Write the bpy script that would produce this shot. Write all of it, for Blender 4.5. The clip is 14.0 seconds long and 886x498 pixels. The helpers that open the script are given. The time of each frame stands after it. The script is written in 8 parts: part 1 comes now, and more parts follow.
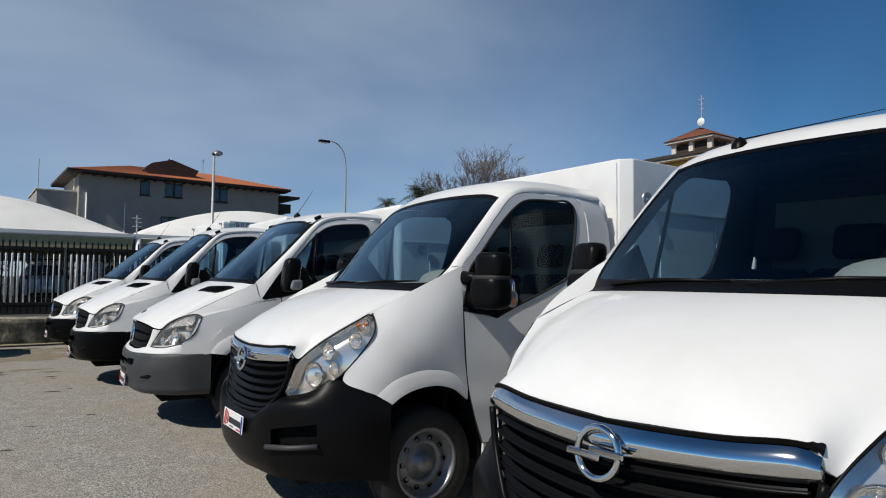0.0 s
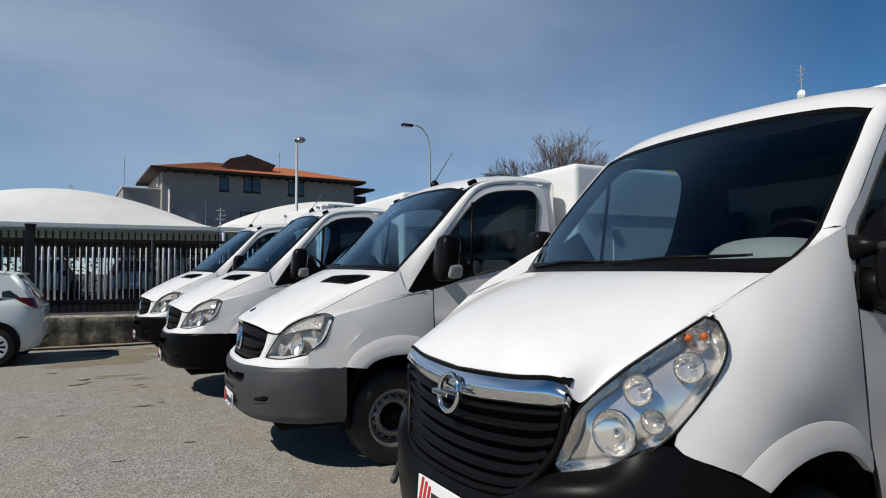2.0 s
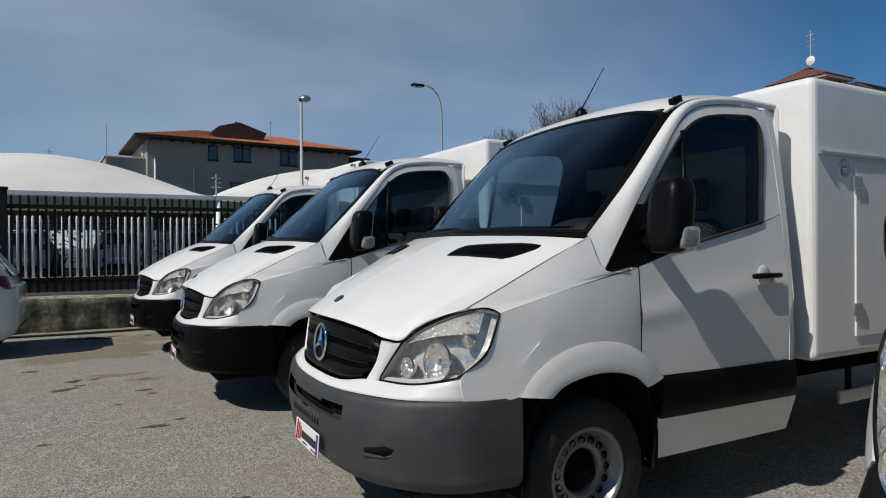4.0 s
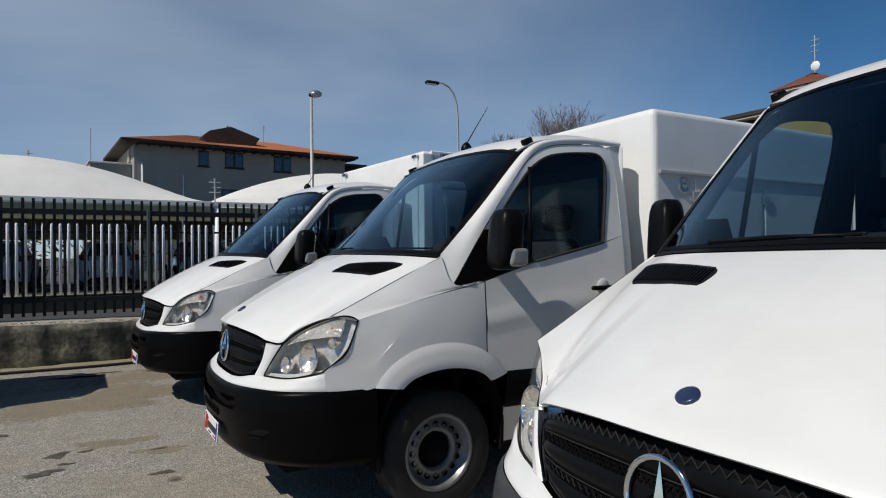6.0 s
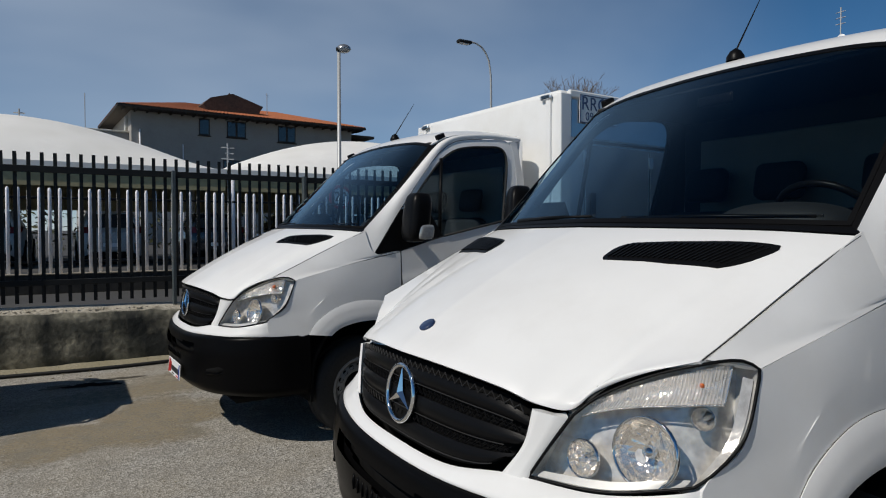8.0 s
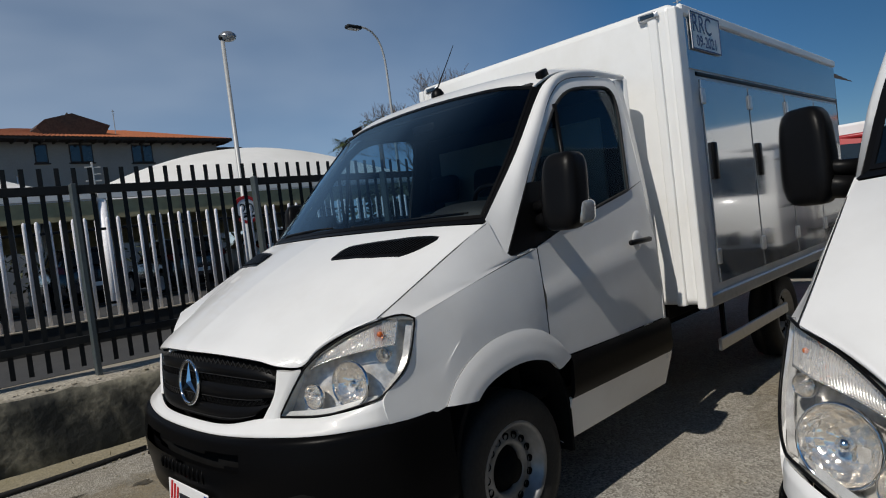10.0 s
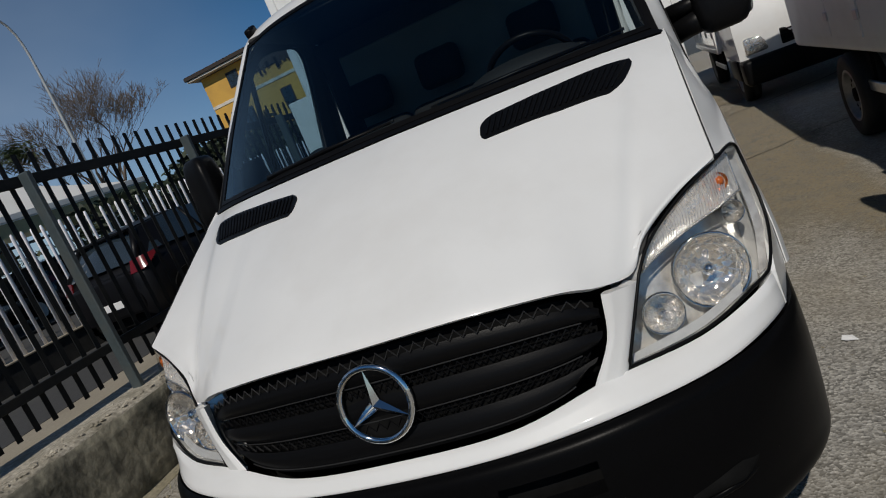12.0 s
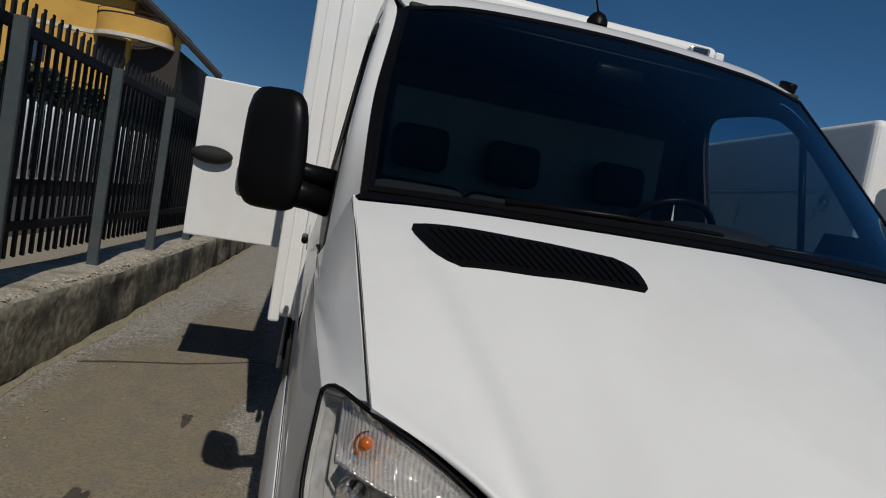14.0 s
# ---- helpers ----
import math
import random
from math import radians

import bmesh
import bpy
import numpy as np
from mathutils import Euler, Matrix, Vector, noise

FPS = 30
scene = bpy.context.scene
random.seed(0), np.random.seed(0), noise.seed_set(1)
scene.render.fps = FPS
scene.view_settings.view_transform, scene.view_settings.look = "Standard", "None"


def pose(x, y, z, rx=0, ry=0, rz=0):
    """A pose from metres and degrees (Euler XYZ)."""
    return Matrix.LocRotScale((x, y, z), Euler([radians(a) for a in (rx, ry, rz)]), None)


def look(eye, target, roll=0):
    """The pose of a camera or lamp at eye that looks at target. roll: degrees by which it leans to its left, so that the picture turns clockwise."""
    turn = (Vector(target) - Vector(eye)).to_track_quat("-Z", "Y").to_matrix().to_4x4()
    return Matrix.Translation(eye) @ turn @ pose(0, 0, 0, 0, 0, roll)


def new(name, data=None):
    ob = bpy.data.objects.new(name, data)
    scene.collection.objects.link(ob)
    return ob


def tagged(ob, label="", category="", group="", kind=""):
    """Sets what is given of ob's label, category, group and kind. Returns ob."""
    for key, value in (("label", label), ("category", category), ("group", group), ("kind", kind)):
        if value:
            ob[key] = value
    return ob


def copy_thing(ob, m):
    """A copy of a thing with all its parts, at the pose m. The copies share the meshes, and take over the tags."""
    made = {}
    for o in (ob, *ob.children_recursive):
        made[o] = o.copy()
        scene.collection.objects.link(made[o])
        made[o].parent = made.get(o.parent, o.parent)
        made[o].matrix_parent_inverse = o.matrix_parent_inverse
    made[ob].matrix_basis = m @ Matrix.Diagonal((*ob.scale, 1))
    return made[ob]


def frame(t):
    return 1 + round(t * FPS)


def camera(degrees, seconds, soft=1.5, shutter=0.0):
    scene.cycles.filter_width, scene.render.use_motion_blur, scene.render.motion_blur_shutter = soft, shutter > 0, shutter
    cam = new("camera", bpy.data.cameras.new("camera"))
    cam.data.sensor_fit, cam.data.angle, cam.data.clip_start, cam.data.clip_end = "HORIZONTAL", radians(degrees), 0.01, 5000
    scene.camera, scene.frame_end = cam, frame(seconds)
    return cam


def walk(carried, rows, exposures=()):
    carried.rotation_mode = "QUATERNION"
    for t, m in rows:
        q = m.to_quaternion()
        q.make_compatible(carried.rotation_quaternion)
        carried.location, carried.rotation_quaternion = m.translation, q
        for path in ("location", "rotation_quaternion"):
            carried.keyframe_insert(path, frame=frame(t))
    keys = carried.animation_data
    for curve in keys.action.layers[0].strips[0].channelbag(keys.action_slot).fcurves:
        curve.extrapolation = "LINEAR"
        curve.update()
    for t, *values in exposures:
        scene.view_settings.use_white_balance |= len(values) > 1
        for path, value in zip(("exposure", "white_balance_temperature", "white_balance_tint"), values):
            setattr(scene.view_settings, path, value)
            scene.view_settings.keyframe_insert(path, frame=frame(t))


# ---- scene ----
cam = camera(70.0, 14.0, soft=1.1)
PATH = [
    (0, look((0.808, -0.299, 1.493), (1.913, 1.364, 1.590), 0.62)),
    (0.5, look((0.851, 0.187, 1.495), (1.848, 1.916, 1.617), 0.89)),
    (1, look((0.871, 0.734, 1.477), (1.862, 2.469, 1.558), -0.48)),
    (1.5, look((0.921, 1.238, 1.452), (1.835, 3.015, 1.532), 0.03)),
    (2, look((0.887, 1.774, 1.427), (1.812, 3.546, 1.498), -0.28)),
    (2.5, look((0.895, 2.299, 1.419), (1.822, 4.070, 1.449), -0.76)),
    (2.7, look((0.900, 2.519, 1.405), (1.801, 4.304, 1.469), -0.24)),
    (4.8, look((0.734, 4.806, 1.401), (1.733, 6.538, 1.352), -0.30)),
    (5, look((0.743, 5.035, 1.406), (1.730, 6.775, 1.418), -0.24)),
    (5.5, look((0.725, 5.538, 1.437), (1.707, 7.280, 1.486), -0.53)),
    (6, look((0.706, 6.114, 1.452), (1.709, 7.845, 1.466), -0.61)),
    (6.5, look((0.714, 6.652, 1.439), (1.636, 8.426, 1.375), -0.37)),
    (7, look((0.638, 7.206, 1.453), (1.599, 8.959, 1.404), -0.07)),
    (7.5, look((0.616, 7.728, 1.434), (1.572, 9.484, 1.367), -0.36)),
    (8, look((0.560, 8.289, 1.440), (1.578, 10.009, 1.380), 0.05)),
    (8.5, look((0.526, 8.832, 1.430), (1.601, 10.517, 1.355), 1.12)),
    (8.7, look((0.521, 9.066, 1.420), (1.567, 10.769, 1.358), -0.32)),
    (10.8, look((0.222, 11.293, 1.461), (1.779, 12.537, 1.298), -13.99)),
    (11, look((0.206, 11.495, 1.440), (1.778, 12.715, 1.237), -17.04)),
    (11.5, look((0.180, 11.964, 1.436), (1.848, 13.027, 1.140), -20.63)),
    (12, look((0.131, 12.453, 1.452), (1.944, 13.204, 1.067), -22.54)),
    (12.5, look((0.236, 12.891, 1.472), (2.072, 13.576, 1.072), -27.20)),
    (13, look((0.345, 13.433, 1.398), (2.293, 13.827, 1.171), -20.02)),
    (13.5, look((0.549, 13.895, 1.430), (2.541, 14.060, 1.379), 2.01)),
    (14, look((0.681, 14.212, 1.436), (2.650, 13.886, 1.316), 9.84)),
]
walk(cam, PATH, exposures=((0, 0.07), (2.0, 0.11), (2.7, 0.02), (4.8, -0.10), (5.5, -0.10), (6.5, 0.0), (7.5, 0.02), (8.5, -0.3), (11, -0.15), (12, -0.52), (13, -0.64), (13.5, -0.62), (14, -0.52)))

# ---- sky, sun ----
SUN = Vector((0.99, 0.14, -1.02)).normalized()
world = bpy.data.worlds.new("sky")
scene.world = world
world.use_nodes = True
wn, wl = world.node_tree.nodes, world.node_tree.links
sky = wn.new("ShaderNodeTexSky")
sky.sky_type, sky.sun_disc = "NISHITA", False
sky.sun_elevation = math.asin(-SUN.z)
sky.sun_rotation = math.atan2(-SUN.x, -SUN.y)
sky.air_density, sky.dust_density, sky.ozone_density = 0.66, 0.07, 4.5
# thin high cloud, stretched sideways
tc, mp = wn.new("ShaderNodeTexCoord"), wn.new("ShaderNodeMapping")
mp.inputs["Rotation"].default_value = (0.15, -0.3, 0.6)
mp.inputs["Scale"].default_value = (0.9, 2.4, 3.4)
cloud, ramp, mixc = wn.new("ShaderNodeTexNoise"), wn.new("ShaderNodeValToRGB"), wn.new("ShaderNodeMixRGB")
cloud.inputs["Scale"].default_value, cloud.inputs["Detail"].default_value = 1.0, 4
cloud.inputs["Roughness"].default_value = 0.52
ramp.color_ramp.elements[0].position, ramp.color_ramp.elements[1].position = 0.18, 0.78
ramp.color_ramp.elements[0].color, ramp.color_ramp.elements[1].color = (0, 0, 0, 1), (0.8, 0.8, 0.8, 1)
mixc.inputs[2].default_value = (6.3, 7.4, 8.9, 1)
wl.new(tc.outputs["Generated"], mp.inputs["Vector"])
wl.new(mp.outputs[0], cloud.inputs["Vector"])
wl.new(cloud.outputs["Fac"], ramp.inputs[0])
sep, veil, both_ = wn.new("ShaderNodeSeparateXYZ"), wn.new("ShaderNodeMapRange"), wn.new("ShaderNodeMath")
veil.inputs["From Min"].default_value, veil.inputs["From Max"].default_value = 0.47, 0.90
both_.operation = "MULTIPLY"
wl.new(tc.outputs["Generated"], sep.inputs[0])
wl.new(sep.outputs["Y"], veil.inputs[0])
wl.new(ramp.outputs[0], both_.inputs[0])
wl.new(veil.outputs[0], both_.inputs[1])
wl.new(both_.outputs[0], mixc.inputs[0])
deep = wn.new("ShaderNodeHueSaturation")
deep.inputs["Saturation"].default_value = 1.18
deep.inputs["Hue"].default_value = 0.493
# the clear sky grows deeper away from the sun and towards the zenith
away = wn.new("ShaderNodeMapRange")
away.inputs["From Min"].default_value, away.inputs["From Max"].default_value = 0.87, 1.0
away.inputs["To Min"].default_value, away.inputs["To Max"].default_value = 1.0, 0.58
wl.new(sep.outputs["X"], away.inputs[0])
up, dome = wn.new("ShaderNodeMapRange"), wn.new("ShaderNodeMath")
up.inputs["From Min"].default_value, up.inputs["From Max"].default_value = 0.42, 0.95
up.inputs["To Min"].default_value, up.inputs["To Max"].default_value = 1.0, 0.50
dome.operation = "MULTIPLY"
wl.new(sep.outputs["Z"], up.inputs[0])
wl.new(away.outputs[0], dome.inputs[0])
wl.new(up.outputs[0], dome.inputs[1])
wl.new(dome.outputs[0], deep.inputs["Value"])
wl.new(sky.outputs[0], deep.inputs["Color"])
wl.new(deep.outputs[0], mixc.inputs[1])
wl.new(mixc.outputs[0], wn["Background"].inputs[0])
wn["Background"].inputs[1].default_value = 0.076
sun = new("sun", bpy.data.lights.new("sun", "SUN"))
sun.data.energy, sun.data.angle, sun.data.color = 3.82, radians(0.53), (1, 0.945, 0.862)
sun.matrix_world = look((0, 0, 30), Vector((0, 0, 30)) + SUN)

# ---- materials ----
def mat(name, color, rough=0.5, metal=0.0, coat=0.0, grain=0.0, scale=20.0, bump=0.0, stain=None, stain_scale=1.5, spec=0.5, var=0.0):
    """A surface with two scales of variation: grain (fine) and stain (broad), and relief."""
    m = bpy.data.materials.new(name)
    m.use_nodes = True
    n, l = m.node_tree.nodes, m.node_tree.links
    p = n["Principled BSDF"]
    p.inputs["Base Color"].default_value = (*color, 1)
    p.inputs["Roughness"].default_value, p.inputs["Metallic"].default_value = rough, metal
    p.inputs["Coat Weight"].default_value, p.inputs["Coat Roughness"].default_value = coat, 0.04
    p.inputs["Specular IOR Level"].default_value = spec
    t = n.new("ShaderNodeTexCoord")
    out = None
    if grain or stain or var:
        fine = n.new("ShaderNodeTexNoise")
        fine.inputs["Scale"].default_value, fine.inputs["Detail"].default_value = scale, 6
        l.new(t.outputs["Object"], fine.inputs["Vector"])
        hsv = n.new("ShaderNodeHueSaturation")
        hsv.inputs["Color"].default_value = (*color, 1)
        mr = n.new("ShaderNodeMapRange")
        mr.inputs["From Min"].default_value, mr.inputs["From Max"].default_value = 0.3, 0.7
        mr.inputs["To Min"].default_value, mr.inputs["To Max"].default_value = 1 - grain, 1 + grain
        l.new(fine.outputs["Fac"], mr.inputs[0])
        val = mr.outputs[0]
        if var:
            oi, m2, mu = n.new("ShaderNodeObjectInfo"), n.new("ShaderNodeMapRange"), n.new("ShaderNodeMath")
            m2.inputs["To Min"].default_value, m2.inputs["To Max"].default_value = 1 - var, 1 + var
            mu.operation = "MULTIPLY"
            l.new(oi.outputs["Random"], m2.inputs[0])
            l.new(val, mu.inputs[0])
            l.new(m2.outputs[0], mu.inputs[1])
            val = mu.outputs[0]
        l.new(val, hsv.inputs["Value"])
        out = hsv.outputs[0]
        if stain:
            broad, rp, mx = n.new("ShaderNodeTexNoise"), n.new("ShaderNodeValToRGB"), n.new("ShaderNodeMixRGB")
            broad.inputs["Scale"].default_value, broad.inputs["Detail"].default_value = stain_scale, 9
            broad.inputs["Roughness"].default_value = 0.62
            rp.color_ramp.elements[0].position, rp.color_ramp.elements[1].position = 0.46, 0.68
            l.new(t.outputs["Object"], broad.inputs["Vector"])
            l.new(broad.outputs["Fac"], rp.inputs[0])
            l.new(rp.outputs[0], mx.inputs[0])
            l.new(out, mx.inputs[1])
            mx.inputs[2].default_value = (*stain, 1)
            out = mx.outputs[0]
        l.new(out, p.inputs["Base Color"])
        if bump:
            b = n.new("ShaderNodeBump")
            b.inputs["Strength"].default_value, b.inputs["Distance"].default_value = bump, 0.01
            l.new(fine.outputs["Fac"], b.inputs["Height"])
            l.new(b.outputs[0], p.inputs["Normal"])
    return m


def glass_mat(name, tint, low=0.028, high=0.42, power=4.0, shine=(0.74, 0.89, 1.0)):
    """A thin pane: tinted and clear, with gloss that grows at a slant."""
    m = bpy.data.materials.new(name)
    m.use_nodes = True
    n, l = m.node_tree.nodes, m.node_tree.links
    n.remove(n["Principled BSDF"])
    tr, gl, lw, mx = n.new("ShaderNodeBsdfTransparent"), n.new("ShaderNodeBsdfGlossy"), n.new("ShaderNodeLayerWeight"), n.new("ShaderNodeMixShader")
    pw, mr = n.new("ShaderNodeMath"), n.new("ShaderNodeMapRange")
    tr.inputs[0].default_value = (*tint, 1)
    gl.inputs["Roughness"].default_value = 0.01
    gl.inputs["Color"].default_value = (*shine, 1)
    pw.operation, pw.inputs[1].default_value = "POWER", power
    mr.inputs["To Min"].default_value, mr.inputs["To Max"].default_value = low, high
    lw.inputs["Blend"].default_value = 0.5
    l.new(lw.outputs["Facing"], pw.inputs[0])
    l.new(pw.outputs[0], mr.inputs[0])
    l.new(mr.outputs[0], mx.inputs[0])
    l.new(tr.outputs[0], mx.inputs[1])
    l.new(gl.outputs[0], mx.inputs[2])
    l.new(mx.outputs[0], n["Material Output"].inputs[0])
    return m


M = dict(
    white=mat("white_paint", (0.745, 0.745, 0.735), 0.40, coat=0.6, spec=0.22, grain=0.025, scale=3, stain=(0.70, 0.695, 0.68), stain_scale=2.2),
    boxwhite=mat("white_panel", (0.79, 0.79, 0.775), 0.42, coat=0.1, grain=0.02, scale=5, stain=(0.73, 0.72, 0.69), stain_scale=1.6),
    gloss=mat("glossy_panel", (0.42, 0.44, 0.46), 0.09, metal=0.65, coat=0.6, grain=0.03, scale=4),
    leafdark=mat("evergreen_leaf", (0.022, 0.032, 0.014), 0.7, grain=0.4, scale=5),
    black=mat("black_plastic", (0.0045, 0.0045, 0.0049), 0.36, spec=0.1, grain=0.2, scale=300, bump=0.04),
    grey=mat("grey_plastic", (0.034, 0.036, 0.039), 0.55, grain=0.12, scale=220, bump=0.2, stain=(0.05, 0.05, 0.05), stain_scale=5),
    bumperblack=mat("bumper_plastic", (0.0032, 0.0032, 0.0035), 0.30, spec=0.04, grain=0.2, scale=300, bump=0.03),
    meshgrey=mat("grille_mesh_and_glint", (0.026, 0.026, 0.027), 0.4, grain=0.1, scale=120),
    amberglow=mat("amber_glow_tint", (0.62, 0.24, 0.05), 0.2, metal=0.8, grain=0.1, scale=60),
    lampdark=mat("lamp_inner_wall", (0.70, 0.70, 0.69), 0.16, metal=0.5, grain=0.1, scale=30),
    towertile=mat("old_red_tile", (0.17, 0.058, 0.032), 0.9, grain=0.25, scale=9, bump=0.4, stain=(0.10, 0.045, 0.03), stain_scale=1.5),
    rubber=mat("rubber", (0.009, 0.009, 0.009), 0.75, grain=0.3, scale=60, bump=0.3),
    void=mat("underbody", (0.006, 0.006, 0.006), 0.9, spec=0.08, grain=0.3, scale=20),
    steel=mat("wheel_steel", (0.24, 0.245, 0.25), 0.42, metal=0.6, grain=0.12, scale=30),
    chrome=mat("chrome", (0.78, 0.79, 0.80), 0.07, metal=1.0, grain=0.02, scale=9),
    reflector=mat("lamp_reflector", (0.93, 0.88, 0.81), 0.11, metal=0.82, grain=0.03, scale=12, bump=0.2),
    lampgrey=mat("lamp_housing", (0.68, 0.66, 0.63), 0.2, metal=0.85, grain=0.05, scale=18),
    amber=mat("amber_bulb", (0.50, 0.11, 0.012), 0.3, coat=0.3, grain=0.1, scale=60),
    dash=mat("dashboard", (0.012, 0.013, 0.014), 0.65, grain=0.15, scale=120, bump=0.2),
    dashpale=mat("dashboard_pale", (0.30, 0.32, 0.31), 0.6, grain=0.1, scale=120, bump=0.2),
    seat=mat("seat_cloth", (0.009, 0.009, 0.009), 0.9, grain=0.2, scale=40),
    liner=mat("cab_lining", (0.022, 0.022, 0.022), 0.75, grain=0.1, scale=40),
    panel=mat("rear_panel", (0.17, 0.155, 0.12), 0.5, grain=0.1, scale=8),
    blue=mat("badge_blue", (0.02, 0.035, 0.085), 0.25, coat=0.5, grain=0.05, scale=50),
    plate=mat("plate_white", (0.75, 0.75, 0.75), 0.35, grain=0.03, scale=30),
    plateblue=mat("plate_blue", (0.02, 0.06, 0.32), 0.35, grain=0.03, scale=30),
    red=mat("sign_red", (0.5, 0.02, 0.02), 0.4, grain=0.06, scale=30),
    ink=mat("ink", (0.02, 0.02, 0.025), 0.5, grain=0.05, scale=30),
    inkblue=mat("ink_blue", (0.04, 0.07, 0.16), 0.5, grain=0.05, scale=30),
    alu=mat("aluminium", (0.62, 0.63, 0.64), 0.33, metal=0.9, grain=0.06, scale=25),
    redpaint=mat("red_paint", (0.36, 0.018, 0.02), 0.3, coat=0.6, grain=0.08, scale=4),
    carsilver=mat("pale_car_paint", (0.62, 0.68, 0.68), 0.3, metal=0.0, coat=0.7, grain=0.02, scale=4),
    tail=mat("tail_lamp", (0.13, 0.007, 0.007), 0.2, coat=0.5, grain=0.1, scale=40),
    fence=mat("fence_paint", (0.011, 0.0125, 0.0135), 0.6, spec=0.2, grain=0.15, scale=40, stain=(0.018, 0.018, 0.017), stain_scale=6, var=0.15),
    post=mat("post_paint", (0.052, 0.068, 0.074), 0.5, grain=0.12, scale=30, stain=(0.07, 0.078, 0.076), stain_scale=5),
    galv=mat("galvanised_steel", (0.90, 0.89, 0.91), 0.45, metal=0.0, grain=0.12, scale=25, var=0.12),
    canvas=mat("canvas_white", (0.80, 0.79, 0.76), 0.7, grain=0.03, scale=4, stain=(0.70, 0.69, 0.65), stain_scale=0.5),
    ochre=mat("ochre_underside_shade", (0.40, 0.34, 0.19), 0.8, grain=0.12, scale=6),
    render_grey=mat("grey_render", (0.34, 0.325, 0.30), 0.9, grain=0.06, scale=12, stain=(0.29, 0.275, 0.255), stain_scale=0.6, bump=0.2),
    render_yellow=mat("yellow_render", (0.62, 0.36, 0.075), 0.9, grain=0.05, scale=9, stain=(0.52, 0.30, 0.07), stain_scale=0.4),
    render_pale=mat("pale_render", (0.66, 0.62, 0.54), 0.9, grain=0.06, scale=9, stain=(0.5, 0.46, 0.38), stain_scale=1.2),
    darktile=mat("shaded_tile", (0.075, 0.045, 0.034), 0.9, grain=0.3, scale=9, bump=0.4, stain=(0.045, 0.035, 0.03), stain_scale=1.5),
    roof=mat("roof_tile", (0.36, 0.115, 0.045), 0.85, grain=0.25, scale=14, bump=0.4, var=0.2),
    eave=mat("eave_wood_and_shade", (0.035, 0.027, 0.022), 0.8, grain=0.2, scale=12),
    winglass=mat("dark_pane", (0.02, 0.03, 0.04), 0.06, coat=1.0, grain=0.1, scale=3),
    bark=mat("bark", (0.11, 0.085, 0.065), 0.9, grain=0.25, scale=25, bump=0.4),
    palm=mat("palm_leaf", (0.055, 0.075, 0.025), 0.7, grain=0.3, scale=8),
    shrub=mat("shrub_leaf", (0.05, 0.055, 0.02), 0.75, grain=0.35, scale=6),
    plinth=mat("dark_concrete", (0.024, 0.024, 0.022), 0.9, grain=0.2, scale=12, bump=0.4, stain=(0.042, 0.040, 0.036), stain_scale=2.5),
    street=mat("street_concrete", (0.31, 0.275, 0.215), 0.9, grain=0.12, scale=40, bump=0.3, stain=(0.25, 0.22, 0.17), stain_scale=0.8),
    tarmac=mat("dark_tarmac", (0.045, 0.045, 0.046), 0.9, grain=0.15, scale=30, bump=0.2, stain=(0.06, 0.06, 0.058), stain_scale=0.6),
    paper=mat("paper_white", (0.8, 0.8, 0.8), 0.7, grain=0.03, scale=40),
    lamp_glass=mat("lamp_glass", (0.55, 0.57, 0.58), 0.2, grain=0.05, scale=20),
    lamp_hood=mat("lamp_hood", (0.55, 0.56, 0.57), 0.22, metal=0.8, grain=0.05, scale=10),
    pole=mat("pole_paint", (0.40, 0.41, 0.41), 0.5, metal=0.3, grain=0.1, scale=20),
    blackpaint=mat("black_car_paint", (0.004, 0.004, 0.005), 0.42, spec=0.2, coat=0.06, grain=0.1, scale=4),
    cargo=mat("dark_car_paint", (0.02, 0.022, 0.028), 0.2, coat=0.8, grain=0.1, scale=4),
    weed=mat("dry_grass", (0.24, 0.22, 0.11), 0.9, grain=0.3, scale=30),
)
M["windscreen"] = glass_mat("windscreen_glass", (0.53, 0.63, 0.67), 0.018, 0.95, 3.2, (0.62, 0.86, 1.0))
M["sideglass"] = glass_mat("side_glass", (0.45, 0.63, 0.76))
M["lens"] = glass_mat("lamp_lens", (0.93, 0.925, 0.91), 0.02, 0.16, 4.0, (1, 0.98, 0.95))
M["flute"] = mat("fluted_lens", (0.80, 0.79, 0.77), 0.16, metal=0.25, coat=0.6, grain=0.06, scale=30)
M["flute"].node_tree.nodes["Principled BSDF"].inputs["Alpha"].default_value = 0.42
M["lampstrip"] = mat("lamp_strip", (0.62, 0.62, 0.61), 0.3, metal=0.3, coat=0.4, grain=0.08, scale=40)
rn, rl = M["reflector"].node_tree.nodes, M["reflector"].node_tree.links
cells, rt = rn.new("ShaderNodeTexVoronoi"), rn.new("ShaderNodeTexCoord")
cells.inputs["Scale"].default_value = 46
rl.new(rt.outputs["Object"], cells.inputs["Vector"])
rb = [q for q in rn if q.type == "BUMP"][0]
rb.inputs["Distance"].default_value = 0.045
rl.new(cells.outputs["Distance"], rb.inputs["Height"])
M["lampback"] = mat("lamp_back", (0.64, 0.62, 0.59), 0.2, metal=0.4, grain=0.25, scale=35, bump=0.25)
M["lampclear"] = mat("clear_lamp", (0.40, 0.40, 0.39), 0.14, metal=0.45, coat=0.8, grain=0.15, scale=55, bump=0.03)
M["chromeback"] = mat("chrome_housing", (0.88, 0.86, 0.83), 0.10, metal=0.72, grain=0.03, scale=10, bump=0.1)


